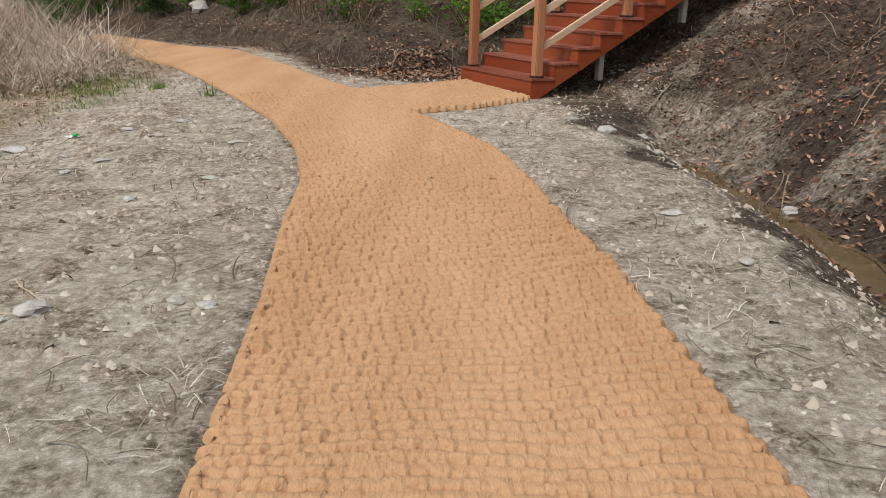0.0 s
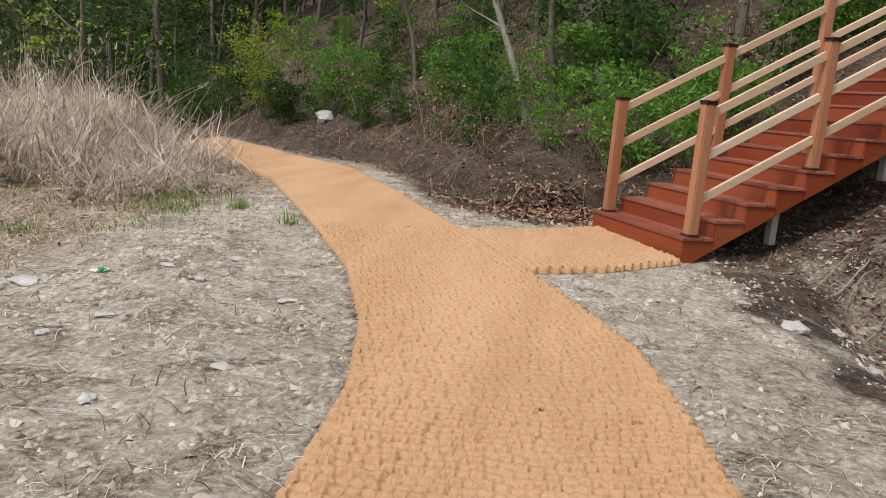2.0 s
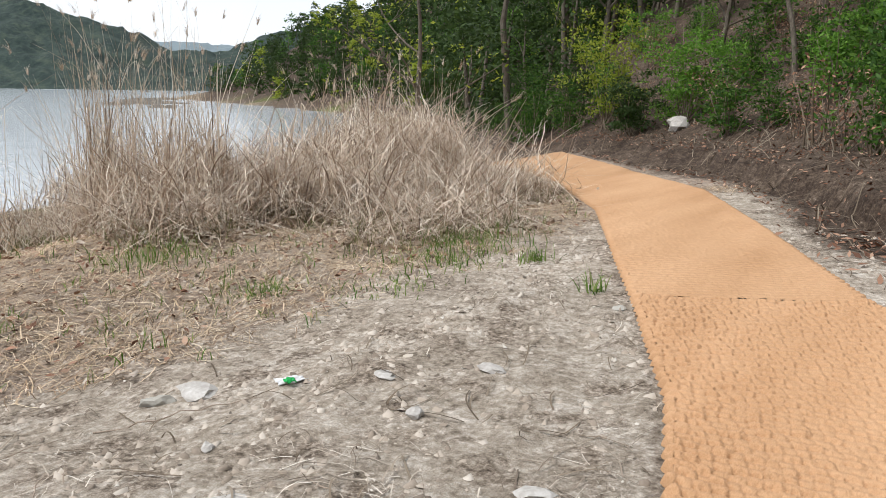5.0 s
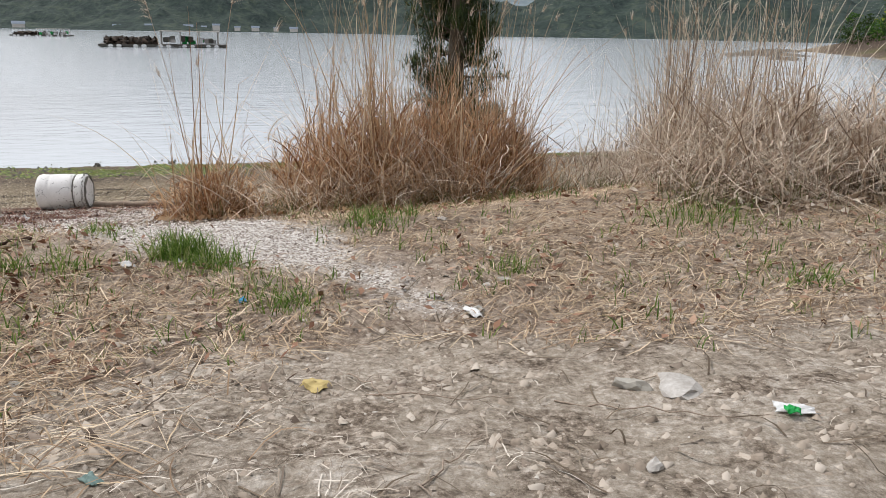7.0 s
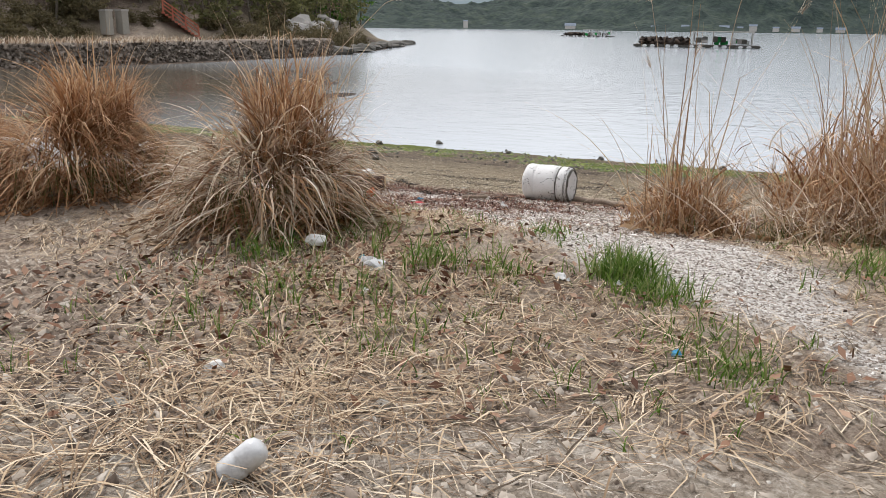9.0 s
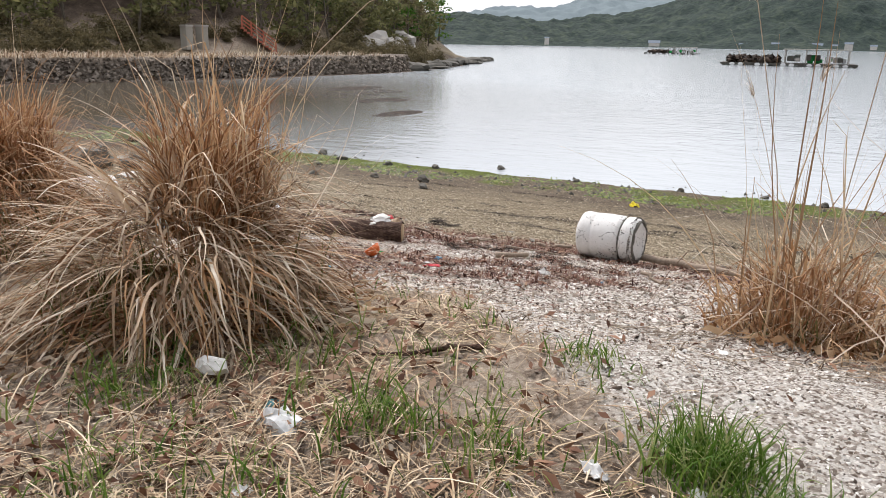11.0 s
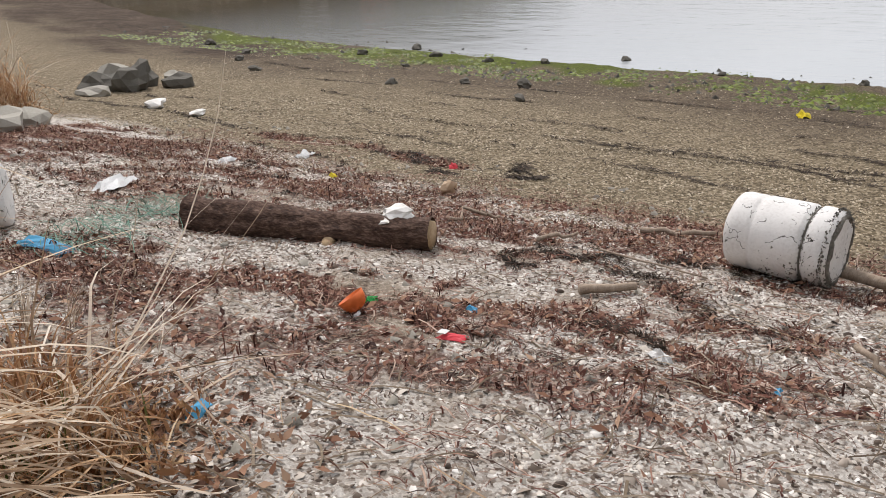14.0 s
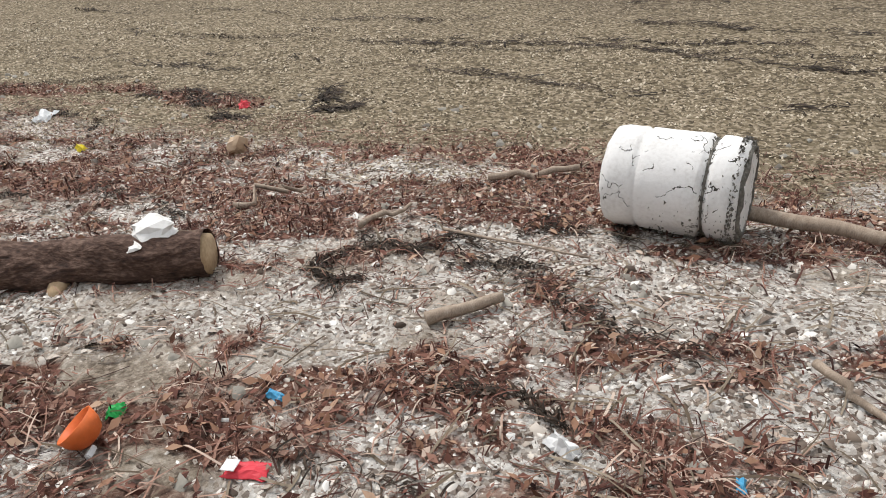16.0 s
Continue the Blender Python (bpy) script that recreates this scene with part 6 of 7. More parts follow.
def log_thing():
    rng = np.random.default_rng(3)
    a, b = np.array([-10.72, -0.72, -0.66]), np.array([-11.47, 0.96, -0.735])
    t = np.linspace(0, 1, 110)[:, None]
    pts = a + (b - a) * t + 0.018 * np.sin(t * np.array([[7, 9, 5]]) + np.array([[0, 1, 2]]))
    v, f = tube(pts, np.linspace(0.14, 0.112, 110), 44)
    c = np.repeat(pts, 44, 0)
    d = v - c
    bump = 1 + 0.22 * np.array([noise.noise(Vector((p[0] * 4, p[1] * 3, p[2] * 9))) for p in v]) + 0.16 * np.array([noise.noise(Vector((p[0] * 9, p[1] * 5, p[2] * 24))) for p in v]) + 0.13 * np.array([abs(noise.noise(Vector((p[0] * 24, p[1] * 10, p[2] * 34)))) for p in v])
    v = c + d * bump[:, None]
    ob = tagged(empty("log", pose(0, 0, 0)), "dark barked pine log with pale sawn ends lying in the wrack", "log")
    part("bark", mesh_of("bark", v, f, M_LOGBARK, True), M_LOGBARK, ob)
    ax = (b - a) / np.linalg.norm(b - a)
    for nm, e, s in (("sawn_end", pts[-1], 1), ("sawn_end", pts[0], -1)):
        p0, p1 = e - ax * 0.03 * s, e + ax * 0.006 * s
        vv, ff = tube(np.array([p0, p1, p1 + ax * 0.001 * s]), [0.1, 0.096, 0.001], 24)
        part(nm, mesh_of(nm, vv, ff, M_CUT), M_CUT, ob, "pale sawn end")
    e = pts[66] + np.array([0.15, 0.06, -0.05])
    vv, ff = tube(np.array([pts[66], e, e + np.array([0.02, 0.03, -0.015]), e + np.array([0.021, 0.031, -0.016])]), [0.055, 0.042, 0.036, 0.001], 12)
    part("branch_stub", mesh_of("branch_stub", vv, ff, M_CUT, True), M_CUT, ob, "sawn branch stub")
    return ob


log_thing()


def lie(x, y, up):
    return (x, y, on_ground(x, y, up))


pole("driftwood_pole", lie(-12.78, 3.1, 0.1), lie(-12.55, 4.6, 0.05), 0.038, 0.032, M_DRIFT, "long grey-brown pole jammed under the foam float", "driftwood", 10, 0.006, 4)
pole("driftwood_stick", lie(-13.03, 1.71, 0.04), lie(-13.3, 2.2, 0.06), 0.022, 0.018, M_DRIFT, "pale stick lying beside the foam float", "driftwood", 7, 0.015, 5)
pole("driftwood_board", lie(-11.36, 2.12, 0.03), lie(-11.6, 2.36, 0.05), 0.03, 0.022, M_DRIFT, "short grey piece of driftwood on the shells", "driftwood", 6, 0.004, 6, 6)
pole("driftwood_stick", lie(-12.16, 1.83, 0.05), lie(-12.08, 2.6, 0.04), 0.008, 0.005, M_DRIFT, "thin straight stick on the wrack", "driftwood", 6, 0.006, 7)
pole("driftwood_stick", lie(-12.08, 1.39, 0.04), lie(-12.37, 1.54, 0.07), 0.018, 0.01, M_DRIFT, "short broken stick in the wrack", "driftwood", 6, 0.02, 8)
pole("driftwood_stick", lie(-12.1, 0.55, 0.04), lie(-12.5, 0.76, 0.05), 0.016, 0.012, M_DRIFT, "bleached crooked root in the wrack", "driftwood", 8, 0.04, 9)
pole("driftwood_root", lie(-11.5, 3.55, 0.05), lie(-11.2, 3.85, 0.05), 0.018, 0.01, M_DRIFT, "grey crooked root on the shells", "driftwood", 8, 0.03, 10)
pole("driftwood_stick", lie(-7.85, 3.75, 0.03), lie(-7.5, 3.25, 0.03), 0.016, 0.008, M_LOGBARK, "dark stick lying across straw", "driftwood", 8, 0.03, 11)
for k, (x, y, l, a) in enumerate([(-4.5, 6.1, 0.5, 20), (-4.3, 6.4, 0.7, 70), (-3.9, 7.2, 0.8, 50), (-5.6, 7.0, 0.35, 80), (-1.62, 4.3, 0.3, 70), (-2.9, 5.6, 0.6, 20), (-3.6, 6.3, 0.5, 140), (-5.1, 5.0, 0.7, 100), (-2.5, 6.9, 0.45, 165), (1.5, 3.4, 0.5, 60), (2.0, 6.4, 0.5, 110), (-3.3, 4.4, 0.6, 10)]):
    ca, sa = math.cos(radians(a)) * l / 2, math.sin(radians(a)) * l / 2
    pole("twig", lie(x - ca, y - sa, 0.012), lie(x + ca, y + sa, 0.02), 0.0045, 0.002, M_DRIFT, "thin brown twig on bare earth", "twig", 12, 0.012, 30 + k, 5, "dark twigs")


# ---- seaweed ropes ----
M_WEED = mat("black_seaweed", [(0.01, 0.007, 0.005), (0.032, 0.022, 0.015), (0.085, 0.057, 0.04)], 8, 0.8, 0.2, 50, island=0.6)


def weed_heap(x, y, length, width, az, seed, n=420):
    rng = np.random.default_rng(seed)
    if x < -15:
        length, width, n = length * 2.6, width * 0.55, 420
    if width < 0.07:
        n = 90
    t = rng.uniform(-0.5, 0.5, n)
    t = t[np.sin(t * 13 + seed) + rng.normal(0, 0.5, n) > -0.3]
    n = len(t)
    q = rng.normal(0, width * 0.25, n) + width * 0.9 * np.sin(t * 5 + seed) + width * 0.4 * np.sin(t * 17 + seed * 2)
    px = x + math.cos(az) * t * length - math.sin(az) * (q + 0.15 * width * np.sin(t * 9))
    py = y + math.sin(az) * t * length + math.cos(az) * (q + 0.15 * width * np.sin(t * 9))
    far = 1.0 if x < -13.8 else 0.5
    v, f = straws(np.stack([px, py], -1), far * rng.uniform(0.04, 0.2, n), far * rng.uniform(0.003, 0.01, n), rng.uniform(0.005, 0.03, n), 1.2, 5, rng, rng.normal(az, 0.7, n))
    return tagged(part("seaweed_heap", mesh_of("seaweed_heap", v, f, M_WEED), M_WEED), "dark heap of dried seaweed on the beach", "seaweed", "seaweed heaps", "stuff")


for k, (x, y, l, w, a) in enumerate([(-14.1, -1.5, 1.6, 0.2, 1.4), (-14.5, -0.35, 0.7, 0.18, 1.2), (-11.65, 1.5, 0.5, 0.035, 0.6), (-12.0, 1.95, 1.3, 0.12, 1.35), (-12.3, 2.2, 1.0, 0.14, 1.7), (-13.4, -2.6, 1.8, 0.16, 1.5), (-15.6, -1.0, 1.3, 0.1, 1.55),
        (-16.6, 0.8, 2.2, 0.12, 1.5), (-16.9, 3.6, 2.4, 0.14, 1.6), (-17.6, -2.4, 2.2, 0.1, 1.45), (-15.2, -4.4, 1.6, 0.12, 1.6), (-18.6, 1.2, 2.0, 0.1, 1.5), (-12.0, -0.4, 1.4, 0.16, 1.8), (-12.4, -2.2, 1.3, 0.2, 1.5), (-12.7, 4.6, 1.4, 0.2, 1.5), (-11.6, 4.6, 0.8, 0.06, 1.3),
        (-10.5, 2.3, 0.7, 0.03, 1.5), (-20.5, -1.5, 2.6, 0.14, 1.55), (-19.6, 3.4, 2.4, 0.12, 1.6)]):
    weed_heap(x, y, l, w, a, 700 + k)


def weed_rope(points, seed, width=0.03, n=520):
    """A rope of matted dark weed along a bent line."""
    rng = np.random.default_rng(seed)
    pts = np.array(points, float)
    t = rng.uniform(0, len(pts) - 1, n)
    k = np.clip(t.astype(int), 0, len(pts) - 2)
    d = pts[k + 1] - pts[k]
    xy = pts[k] + d * (t - k)[:, None] + rng.normal(0, width * 0.5, (n, 2))
    v, f = straws(xy, rng.uniform(0.02, 0.09, n), rng.uniform(0.0015, 0.005, n), rng.uniform(0.005, 0.035, n), 0.9, 5, rng, np.arctan2(d[:, 1], d[:, 0]) + rng.normal(0, 0.4, n))
    return tagged(part("seaweed_rope", mesh_of("seaweed_rope", v, f, M_WEED), M_WEED), "twisted dark rope of dried seaweed on shells", "seaweed", "seaweed heaps", "stuff")


weed_rope([(-11.63, 1.7), (-11.54, 1.53), (-11.6, 1.41), (-11.74, 1.39), (-11.9, 1.55), (-12.02, 1.8)], 1, 0.03, 330)
weed_rope([(-12.02, 1.8), (-11.97, 2.25), (-11.75, 2.55), (-11.57, 2.8), (-11.5, 3.15)], 2, 0.09, 240)
weed_rope([(-16.1, -0.4), (-16.3, 0.3), (-16.3, 0.95), (-16.55, 1.6), (-16.5, 2.3), (-16.5, 3.3), (-16.4, 4.6)], 3, 0.06, 420)
weed_rope([(-16.4, -3.4), (-16.3, -2.8), (-16.5, -2.0)], 4, 0.06, 160)
weed_rope([(-13.95, -4.1), (-14.3, -3.6), (-14.7, -2.9)], 5, 0.06, 220)
weed_rope([(-10.9, 2.85), (-11.05, 2.65), (-11.0, 2.4)], 6, 0.03, 160)

p = np.stack([RNG.choice([-14.3, -15.2, -16.3, -17.4, -18.8, -20.3, -21.6], 9000), RNG.uniform(-12, 9, 9000)], -1)
p[:, 0] += 0.5 * wob(p[:, 1], p[:, 0], 2.5, 4) + RNG.normal(0, 0.05, len(p))
p = p[wob(p[:, 0] * 2, p[:, 1] * 0.6, 0.9, 5) + RNG.normal(0, 0.15, len(p)) > 0.3]
scatter("strand_lines", straws(p, RNG.uniform(0.04, 0.2, len(p)), RNG.uniform(0.003, 0.010, len(p)), RNG.uniform(0.005, 0.03, len(p)), 0.8, 4, az=RNG.normal(1.57, 0.35, len(p))), M_WEED, "thin dark lines of dried seaweed across the gravel", "seaweed")


# ---- litter ----
def plain(name, rgb, rough=0.5):
    return mat(name, [tuple(c * 0.85 for c in rgb), rgb], 20, rough, 0.15, 80)


M_ORANGE, M_GREENP, M_BLUE = plain("orange_plastic", (0.72, 0.16, 0.04)), plain("green_plastic", (0.02, 0.36, 0.08)), plain("blue_plastic", (0.08, 0.35, 0.58))
M_REDP, M_YELLOW, M_WHITE = plain("red_wrapper", (0.70, 0.06, 0.08)), plain("yellow_plastic", (0.75, 0.60, 0.03)), plain("white_plastic", (0.75, 0.75, 0.74))
M_CLEAR = plain("cloudy_plastic", (0.74, 0.75, 0.75), 0.25)
M_NET = mat("green_net", [(0.10, 0.22, 0.17), (0.20, 0.34, 0.27)], 8, 0.8, 0.2, 40, island=0.6)


def crumple(name, x, y, sx, sy, sz, material, label, category, seed, turn=0.0, up=0.0):
    """A crumpled scrap: a thin folded sheet with thickness."""
    rng = np.random.default_rng(seed)
    bm = bmesh.new()
    bmesh.ops.create_grid(bm, x_segments=7, y_segments=6, size=0.5)
    for v in bm.verts:
        c = v.co.copy()
        edge = max(abs(c.x), abs(c.y)) * 2
        v.co.z = (noise.noise(c * 3.1 + Vector((seed, 0, 0))) * 0.5 + 0.55 * (1 - edge * edge)) * sz
        v.co.x = (c.x + 0.12 * noise.noise(c * 2.3 + Vector((0, seed, 0)))) * sx
        v.co.y = (c.y + 0.12 * noise.noise(c * 2.9 + Vector((0, 0, seed)))) * sy
    g = bmesh.ops.solidify(bm, geom=bm.faces[:], thickness=0.004)
    ob = part(name, bm, material)
    ob.matrix_basis = pose(x, y, on_ground(x, y, 0.015 + up), rng.uniform(-6, 6), rng.uniform(-6, 6), turn)
    return tagged(ob, label, category)


def broken_cup():
    ob = tagged(empty("broken_float_cup", pose(-10.32, 1.39, on_ground(-10.32, 1.39, 0.03), 36, 0, 19)), "broken orange plastic cup lying on the strand line", "litter")
    prof = [(0.0, 0.0), (0.03, 0.002), (0.052, 0.014), (0.07, 0.045), (0.077, 0.085), (0.072, 0.085), (0.064, 0.047), (0.046, 0.02), (0.0, 0.008)]
    bm = bmesh.new()
    vs = [bm.verts.new((r, 0, z)) for r, z in prof]
    es = [bm.edges.new((a, b)) for a, b in zip(vs, vs[1:])]
    bmesh.ops.spin(bm, geom=vs + es, cent=(0, 0, 0), axis=(0, 0, 1), angle=2 * math.pi, steps=24)
    bmesh.ops.remove_doubles(bm, verts=bm.verts, dist=0.0006)
    part("cup", bm, M_ORANGE, ob, smooth=True)
    part("stub", join(box(0.05, 0.025, 0.02, Matrix.Translation((0.05, 0.0, -0.01)), 0.004)), M_WHITE, ob, "pale broken tab")


def foam_lump(x, y, sx, sy, sz, label, seed, turn, up=0.0):
    ob = new("foam_chunk", rock_mesh("foam_chunk", (sx / 2, sy / 2, sz / 2), seed, M_FOAM, 1.0))
    ob.matrix_basis = pose(x, y, on_ground(x, y, sz * 0.35 + up), 8, -6, turn)
    return tagged(ob, label, "litter")


broken_cup()
crumple("bottle_cap", -10.46, 1.34, 0.07, 0.06, 0.04, M_GREENP, "crumpled green plastic cap", "litter", 2, 30)
pack = crumple("wrapper", -10.4, 1.95, 0.15, 0.08, 0.02, M_REDP, "red and white sweet wrapper", "litter", 3, 100)
part("white_panel", box(0.05, 0.05, 0.004, Matrix.Translation((-0.045, -0.01, 0.026)), 0.001), M_WHITE, pack, "white printed panel")
crumple("blue_scrap", -10.74, 1.82, 0.08, 0.04, 0.03, M_BLUE, "small blue plastic scrap", "litter", 4, 80)
crumple("blue_scrap", -9.07, 1.77, 0.12, 0.07, 0.04, M_BLUE, "crumpled blue and white wrapper", "litter", 5, 10)
crumple("blue_scrap", -6.16, 5.46, 0.05, 0.05, 0.03, M_BLUE, "small blue scrap on straw", "litter", 6, 10)
crumple("blue_scrap", -10.86, 3.38, 0.05, 0.03, 0.02, M_BLUE, "small blue scrap on shells", "litter", 7, 10)
crumple("blue_bag", -9.75, -0.85, 0.4, 0.14, 0.05, M_BLUE, "flattened blue plastic sheet", "litter", 8, 100)
crumple("yellow_scrap", -12.78, -1.42, 0.11, 0.06, 0.05, M_YELLOW, "yellow plastic scrap on wrack", "litter", 9, 70)
crumple("yellow_scrap", -20.5, 0.9, 0.28, 0.2, 0.14, M_YELLOW, "yellow plastic scrap near the tide line", "litter", 10, 20)
crumple("red_scrap", -14.13, -0.98, 0.14, 0.1, 0.07, M_REDP, "red plastic scrap in dark seaweed", "litter", 11, 40)
foam_lump(-11.42, 0.68, 0.3, 0.17, 0.09, "broken white foam chunk lying on the log", 12, 100, 0.19)
foam_lump(-11.3, 0.66, 0.12, 0.09, 0.05, "small white foam chunk on the log", 13, 60, 0.16)
foam_lump(-14.45, -7.2, 0.55, 0.3, 0.16, "white foam debris on the beach", 14, 80, 0.0)
foam_lump(-14.4, -6, 0.3, 0.2, 0.1, "white foam debris on the beach", 15, 20, 0.0)
foam_lump(-6.92, 2.83, 0.16, 0.08, 0.09, "white foam piece by the reeds", 16, 100, 0.05)
crumple("plastic_bag", -6.75, 3.38, 0.22, 0.13, 0.09, M_CLEAR, "crumpled clear plastic bag", "litter", 17, 70)
crumple("wrapper", -3.64, 7.74, 0.17, 0.07, 0.03, M_WHITE, "white and green drink wrapper", "litter", 18, 70)
crumple("green_scrap", -3.6, 7.7, 0.06, 0.05, 0.03, M_GREENP, "green corner of a drink wrapper", "litter", 19, 70, 0.015)
foam_lump(-5, 3.5, 0.12, 0.08, 0.05, "white foam scrap in straw", 20, 10, 0.0)
crumple("foam_chunk", -12.4, -2.6, 0.2, 0.14, 0.06, M_CLEAR, "clear plastic scrap in the wrack", "litter", 21, 10)
crumple("plastic_bag", -10.95, -2.2, 0.5, 0.2, 0.1, M_CLEAR, "pale blue plastic sheet in the wrack", "litter", 22, 30)
crumple("dry_leaf", -4.6, 5.84, 0.13, 0.10, 0.04, mat("yellow_dead_leaf", [(0.42, 0.32, 0.13), (0.58, 0.46, 0.20)], 9, 0.7, 0.3, 40), "large yellow dead leaf on bare earth", "leaf", 23, 40)
crumple("plastic_scrap", -10.83, 2.85, 0.12, 0.06, 0.08, M_WHITE, "torn white plastic scrap standing in wrack", "litter", 31, 60)
crumple("plastic_scrap", -13.37, -2.5, 0.22, 0.14, 0.08, M_CLEAR, "crumpled clear plastic scrap on the beach", "litter", 32, 20)
crumple("plastic_scrap", -5.72, 6.92, 0.17, 0.07, 0.04, M_WHITE, "white foam scrap at the edge of the straw", "litter", 33, 15)
crumple("plastic_scrap", -7.08, 4.6, 0.12, 0.07, 0.05, M_WHITE, "white scrap beside a green tuft", "litter", 34, 50)
crumple("plastic_scrap", -7.12, 4.97, 0.07, 0.05, 0.04, M_WHITE, "white scrap beside a green tuft", "litter", 35, 90)
crumple("plastic_scrap", -6.32, 3.57, 0.09, 0.06, 0.04, M_WHITE, "white scrap among dead leaves", "litter", 36, 10)
crumple("blue_scrap", -6.86, 3.25, 0.09, 0.06, 0.04, plain("teal_plastic", (0.12, 0.30, 0.33)), "teal wrapper among dead leaves", "litter", 37, 10)
crumple("green_scrap", -3.8, 5.0, 0.1, 0.05, 0.03, plain("dull_teal_plastic", (0.16, 0.24, 0.22)), "dull green scrap on earth", "litter", 38, 40)
for k, (x, y) in enumerate([(-3.22, 8.04), (-1.94, 7.37), (-3.04, 6.23)]):
    rock(x, y, 0.07 + 0.02 * math.sin(k * 2.2), 0.045, 0.03, 160 + k, M_PALE, "small flat pale stone on bare earth", turn=k * 37)
ball = tagged(new("float_ball", rock_mesh("float_ball", (0.075, 0.07, 0.07), 2.0, plain("tan_rubber", (0.55, 0.40, 0.27)), 1.0)), "small tan ball on the wrack", "ball")
ball.location = lie(-13.1, -0.22, 0.055)


def bottle():
    ob = tagged(empty("plastic_bottle", pose(-4.2, 4.3, on_ground(-4.2, 4.3, 0.07), 50, 20, 200) @ Matrix.Diagonal((0.9, 0.9, 0.85, 1))), "crushed cloudy plastic bottle lying in straw", "bottle")
    prof = [(0, -0.1), (0.045, -0.1), (0.055, -0.085), (0.055, -0.02), (0.051, -0.01), (0.055, 0.0), (0.055, 0.06), (0.046, 0.085), (0.03, 0.096), (0, 0.098)]
    bm = bmesh.new()
    vs = [bm.verts.new((r, 0, z)) for r, z in prof]
    es = [bm.edges.new((a, b)) for a, b in zip(vs, vs[1:])]
    bmesh.ops.spin(bm, geom=vs + es, cent=(0, 0, 0), axis=(0, 0, 1), angle=2 * math.pi, steps=20)
    bmesh.ops.remove_doubles(bm, verts=bm.verts, dist=0.0006)
    for v in bm.verts:
        v.co.x *= 1 + 0.25 * noise.noise(v.co * 14)
    part("body", bm, M_CLEAR, ob, smooth=True)


bottle()


def net_tangle(x, y, seed):
    rng = np.random.default_rng(seed)
    n = 120
    q = in_ellipse(n, x, y, 0.4, 0.3, rng)
    v, f = straws(q, rng.uniform(0.15, 0.5, n), rng.uniform(0.002, 0.004, n), rng.uniform(0.02, 0.1, n), 1.6, 8, rng)
    return tagged(part("net_tangle", mesh_of("net_tangle", v, f, M_NET), M_NET), "tangle of pale green fishing net", "net")


net_tangle(-10.75, -1.2, 1)
net_tangle(-10.0, -0.9, 2)


# ---- sea wall across the cove ----
M_RUBBLE = mat("brown_rubble", [(0.075, 0.06, 0.047), (0.19, 0.157, 0.126), (0.37, 0.315, 0.26)], 2, 0.9, 0.4, 20, island=0.7)
WALL = [(-31, -60), (-37, -53.5), (-44, -51.5), (-51, -48.6), (-60, -47), (-80, -45), (-88, -46.5)]


def sea_wall():
    rng = np.random.default_rng(17)
    wall = tagged(empty("sea_wall"), "low rubble stone sea wall along the cove", "wall", kind="structure")
    w = np.array(WALL, float)
    seg = np.concatenate([[0], np.cumsum(np.linalg.norm(np.diff(w, axis=0), axis=1))])
    n = 3800
    s = rng.uniform(0, seg[-1], n)
    h = rng.uniform(0, 1, n)
    x, y = np.interp(s, seg, w[:, 0]), np.interp(s, seg, w[:, 1])
    pos = np.stack([x, y - 1.3 * h + 0.3, SEA - 0.2 + 2.0 * h], -1)
    v, f = chips(pos, rng.uniform(0.12, 0.27, n), 0.6, 6, 1.6, rng)
    tagged(part("rubble", mesh_of("rubble", v, f, M_RUBBLE), M_RUBBLE, wall), kind="stuff")
    s = np.linspace(0, seg[-1], 60)
    x, y = np.interp(s, seg, w[:, 0]), np.interp(s, seg, w[:, 1])
    rows = [np.stack([x, y + dy, np.full(60, z)], -1) for dy, z in ((0.25, SEA - 1.0), (-1.2, -0.55), (-4.0, -0.5), (-4.2, SEA - 1.0))]
    v = np.stack(rows, 1).reshape(-1, 3)
    i, j = np.meshgrid(np.arange(59), np.arange(3), indexing="ij")
    f = np.stack([i * 4 + j, (i + 1) * 4 + j, (i + 1) * 4 + j + 1, i * 4 + j + 1], -1).reshape(-1, 4)
    part("core", mesh_of("core", v, f, M_RUBBLE), M_RUBBLE, wall)


sea_wall()


def wall_grass():
    """Tan grass that hangs over the top of the sea wall and the bank beside it."""
    rng = np.random.default_rng(37)
    w = np.array(WALL, float)
    n = 5200
    t = 5 * rng.uniform(0, 1, n) ** 1.25
    k = np.clip(t.astype(int), 0, len(w) - 2)
    xy = w[k] + (w[k + 1] - w[k]) * (t - k)[:, None]
    xy[:, 1] -= 0.6 + 4.5 * rng.uniform(0, 1, n) ** 1.3
    xy = xy[fbm(xy[:, 0], xy[:, 1], 2.5, 81) + rng.normal(0, 0.2, n) > -0.1]
    n = len(xy)
    base = np.concatenate([xy, np.maximum(height(xy[:, 0], xy[:, 1]), -0.6)[:, None]], 1)
    v, f = blades(base, rng.normal(1.6, 1.2, n), rng.uniform(5, 45, n), rng.uniform(40, 140, n), rng.uniform(0.35, 0.95, n), rng.uniform(0.015, 0.04, n), 5, rng)
    scatter("bank_grass", (v, f), M_REED_TAN, "tan dead grass along the top of the sea wall", "dry grass")


wall_grass()

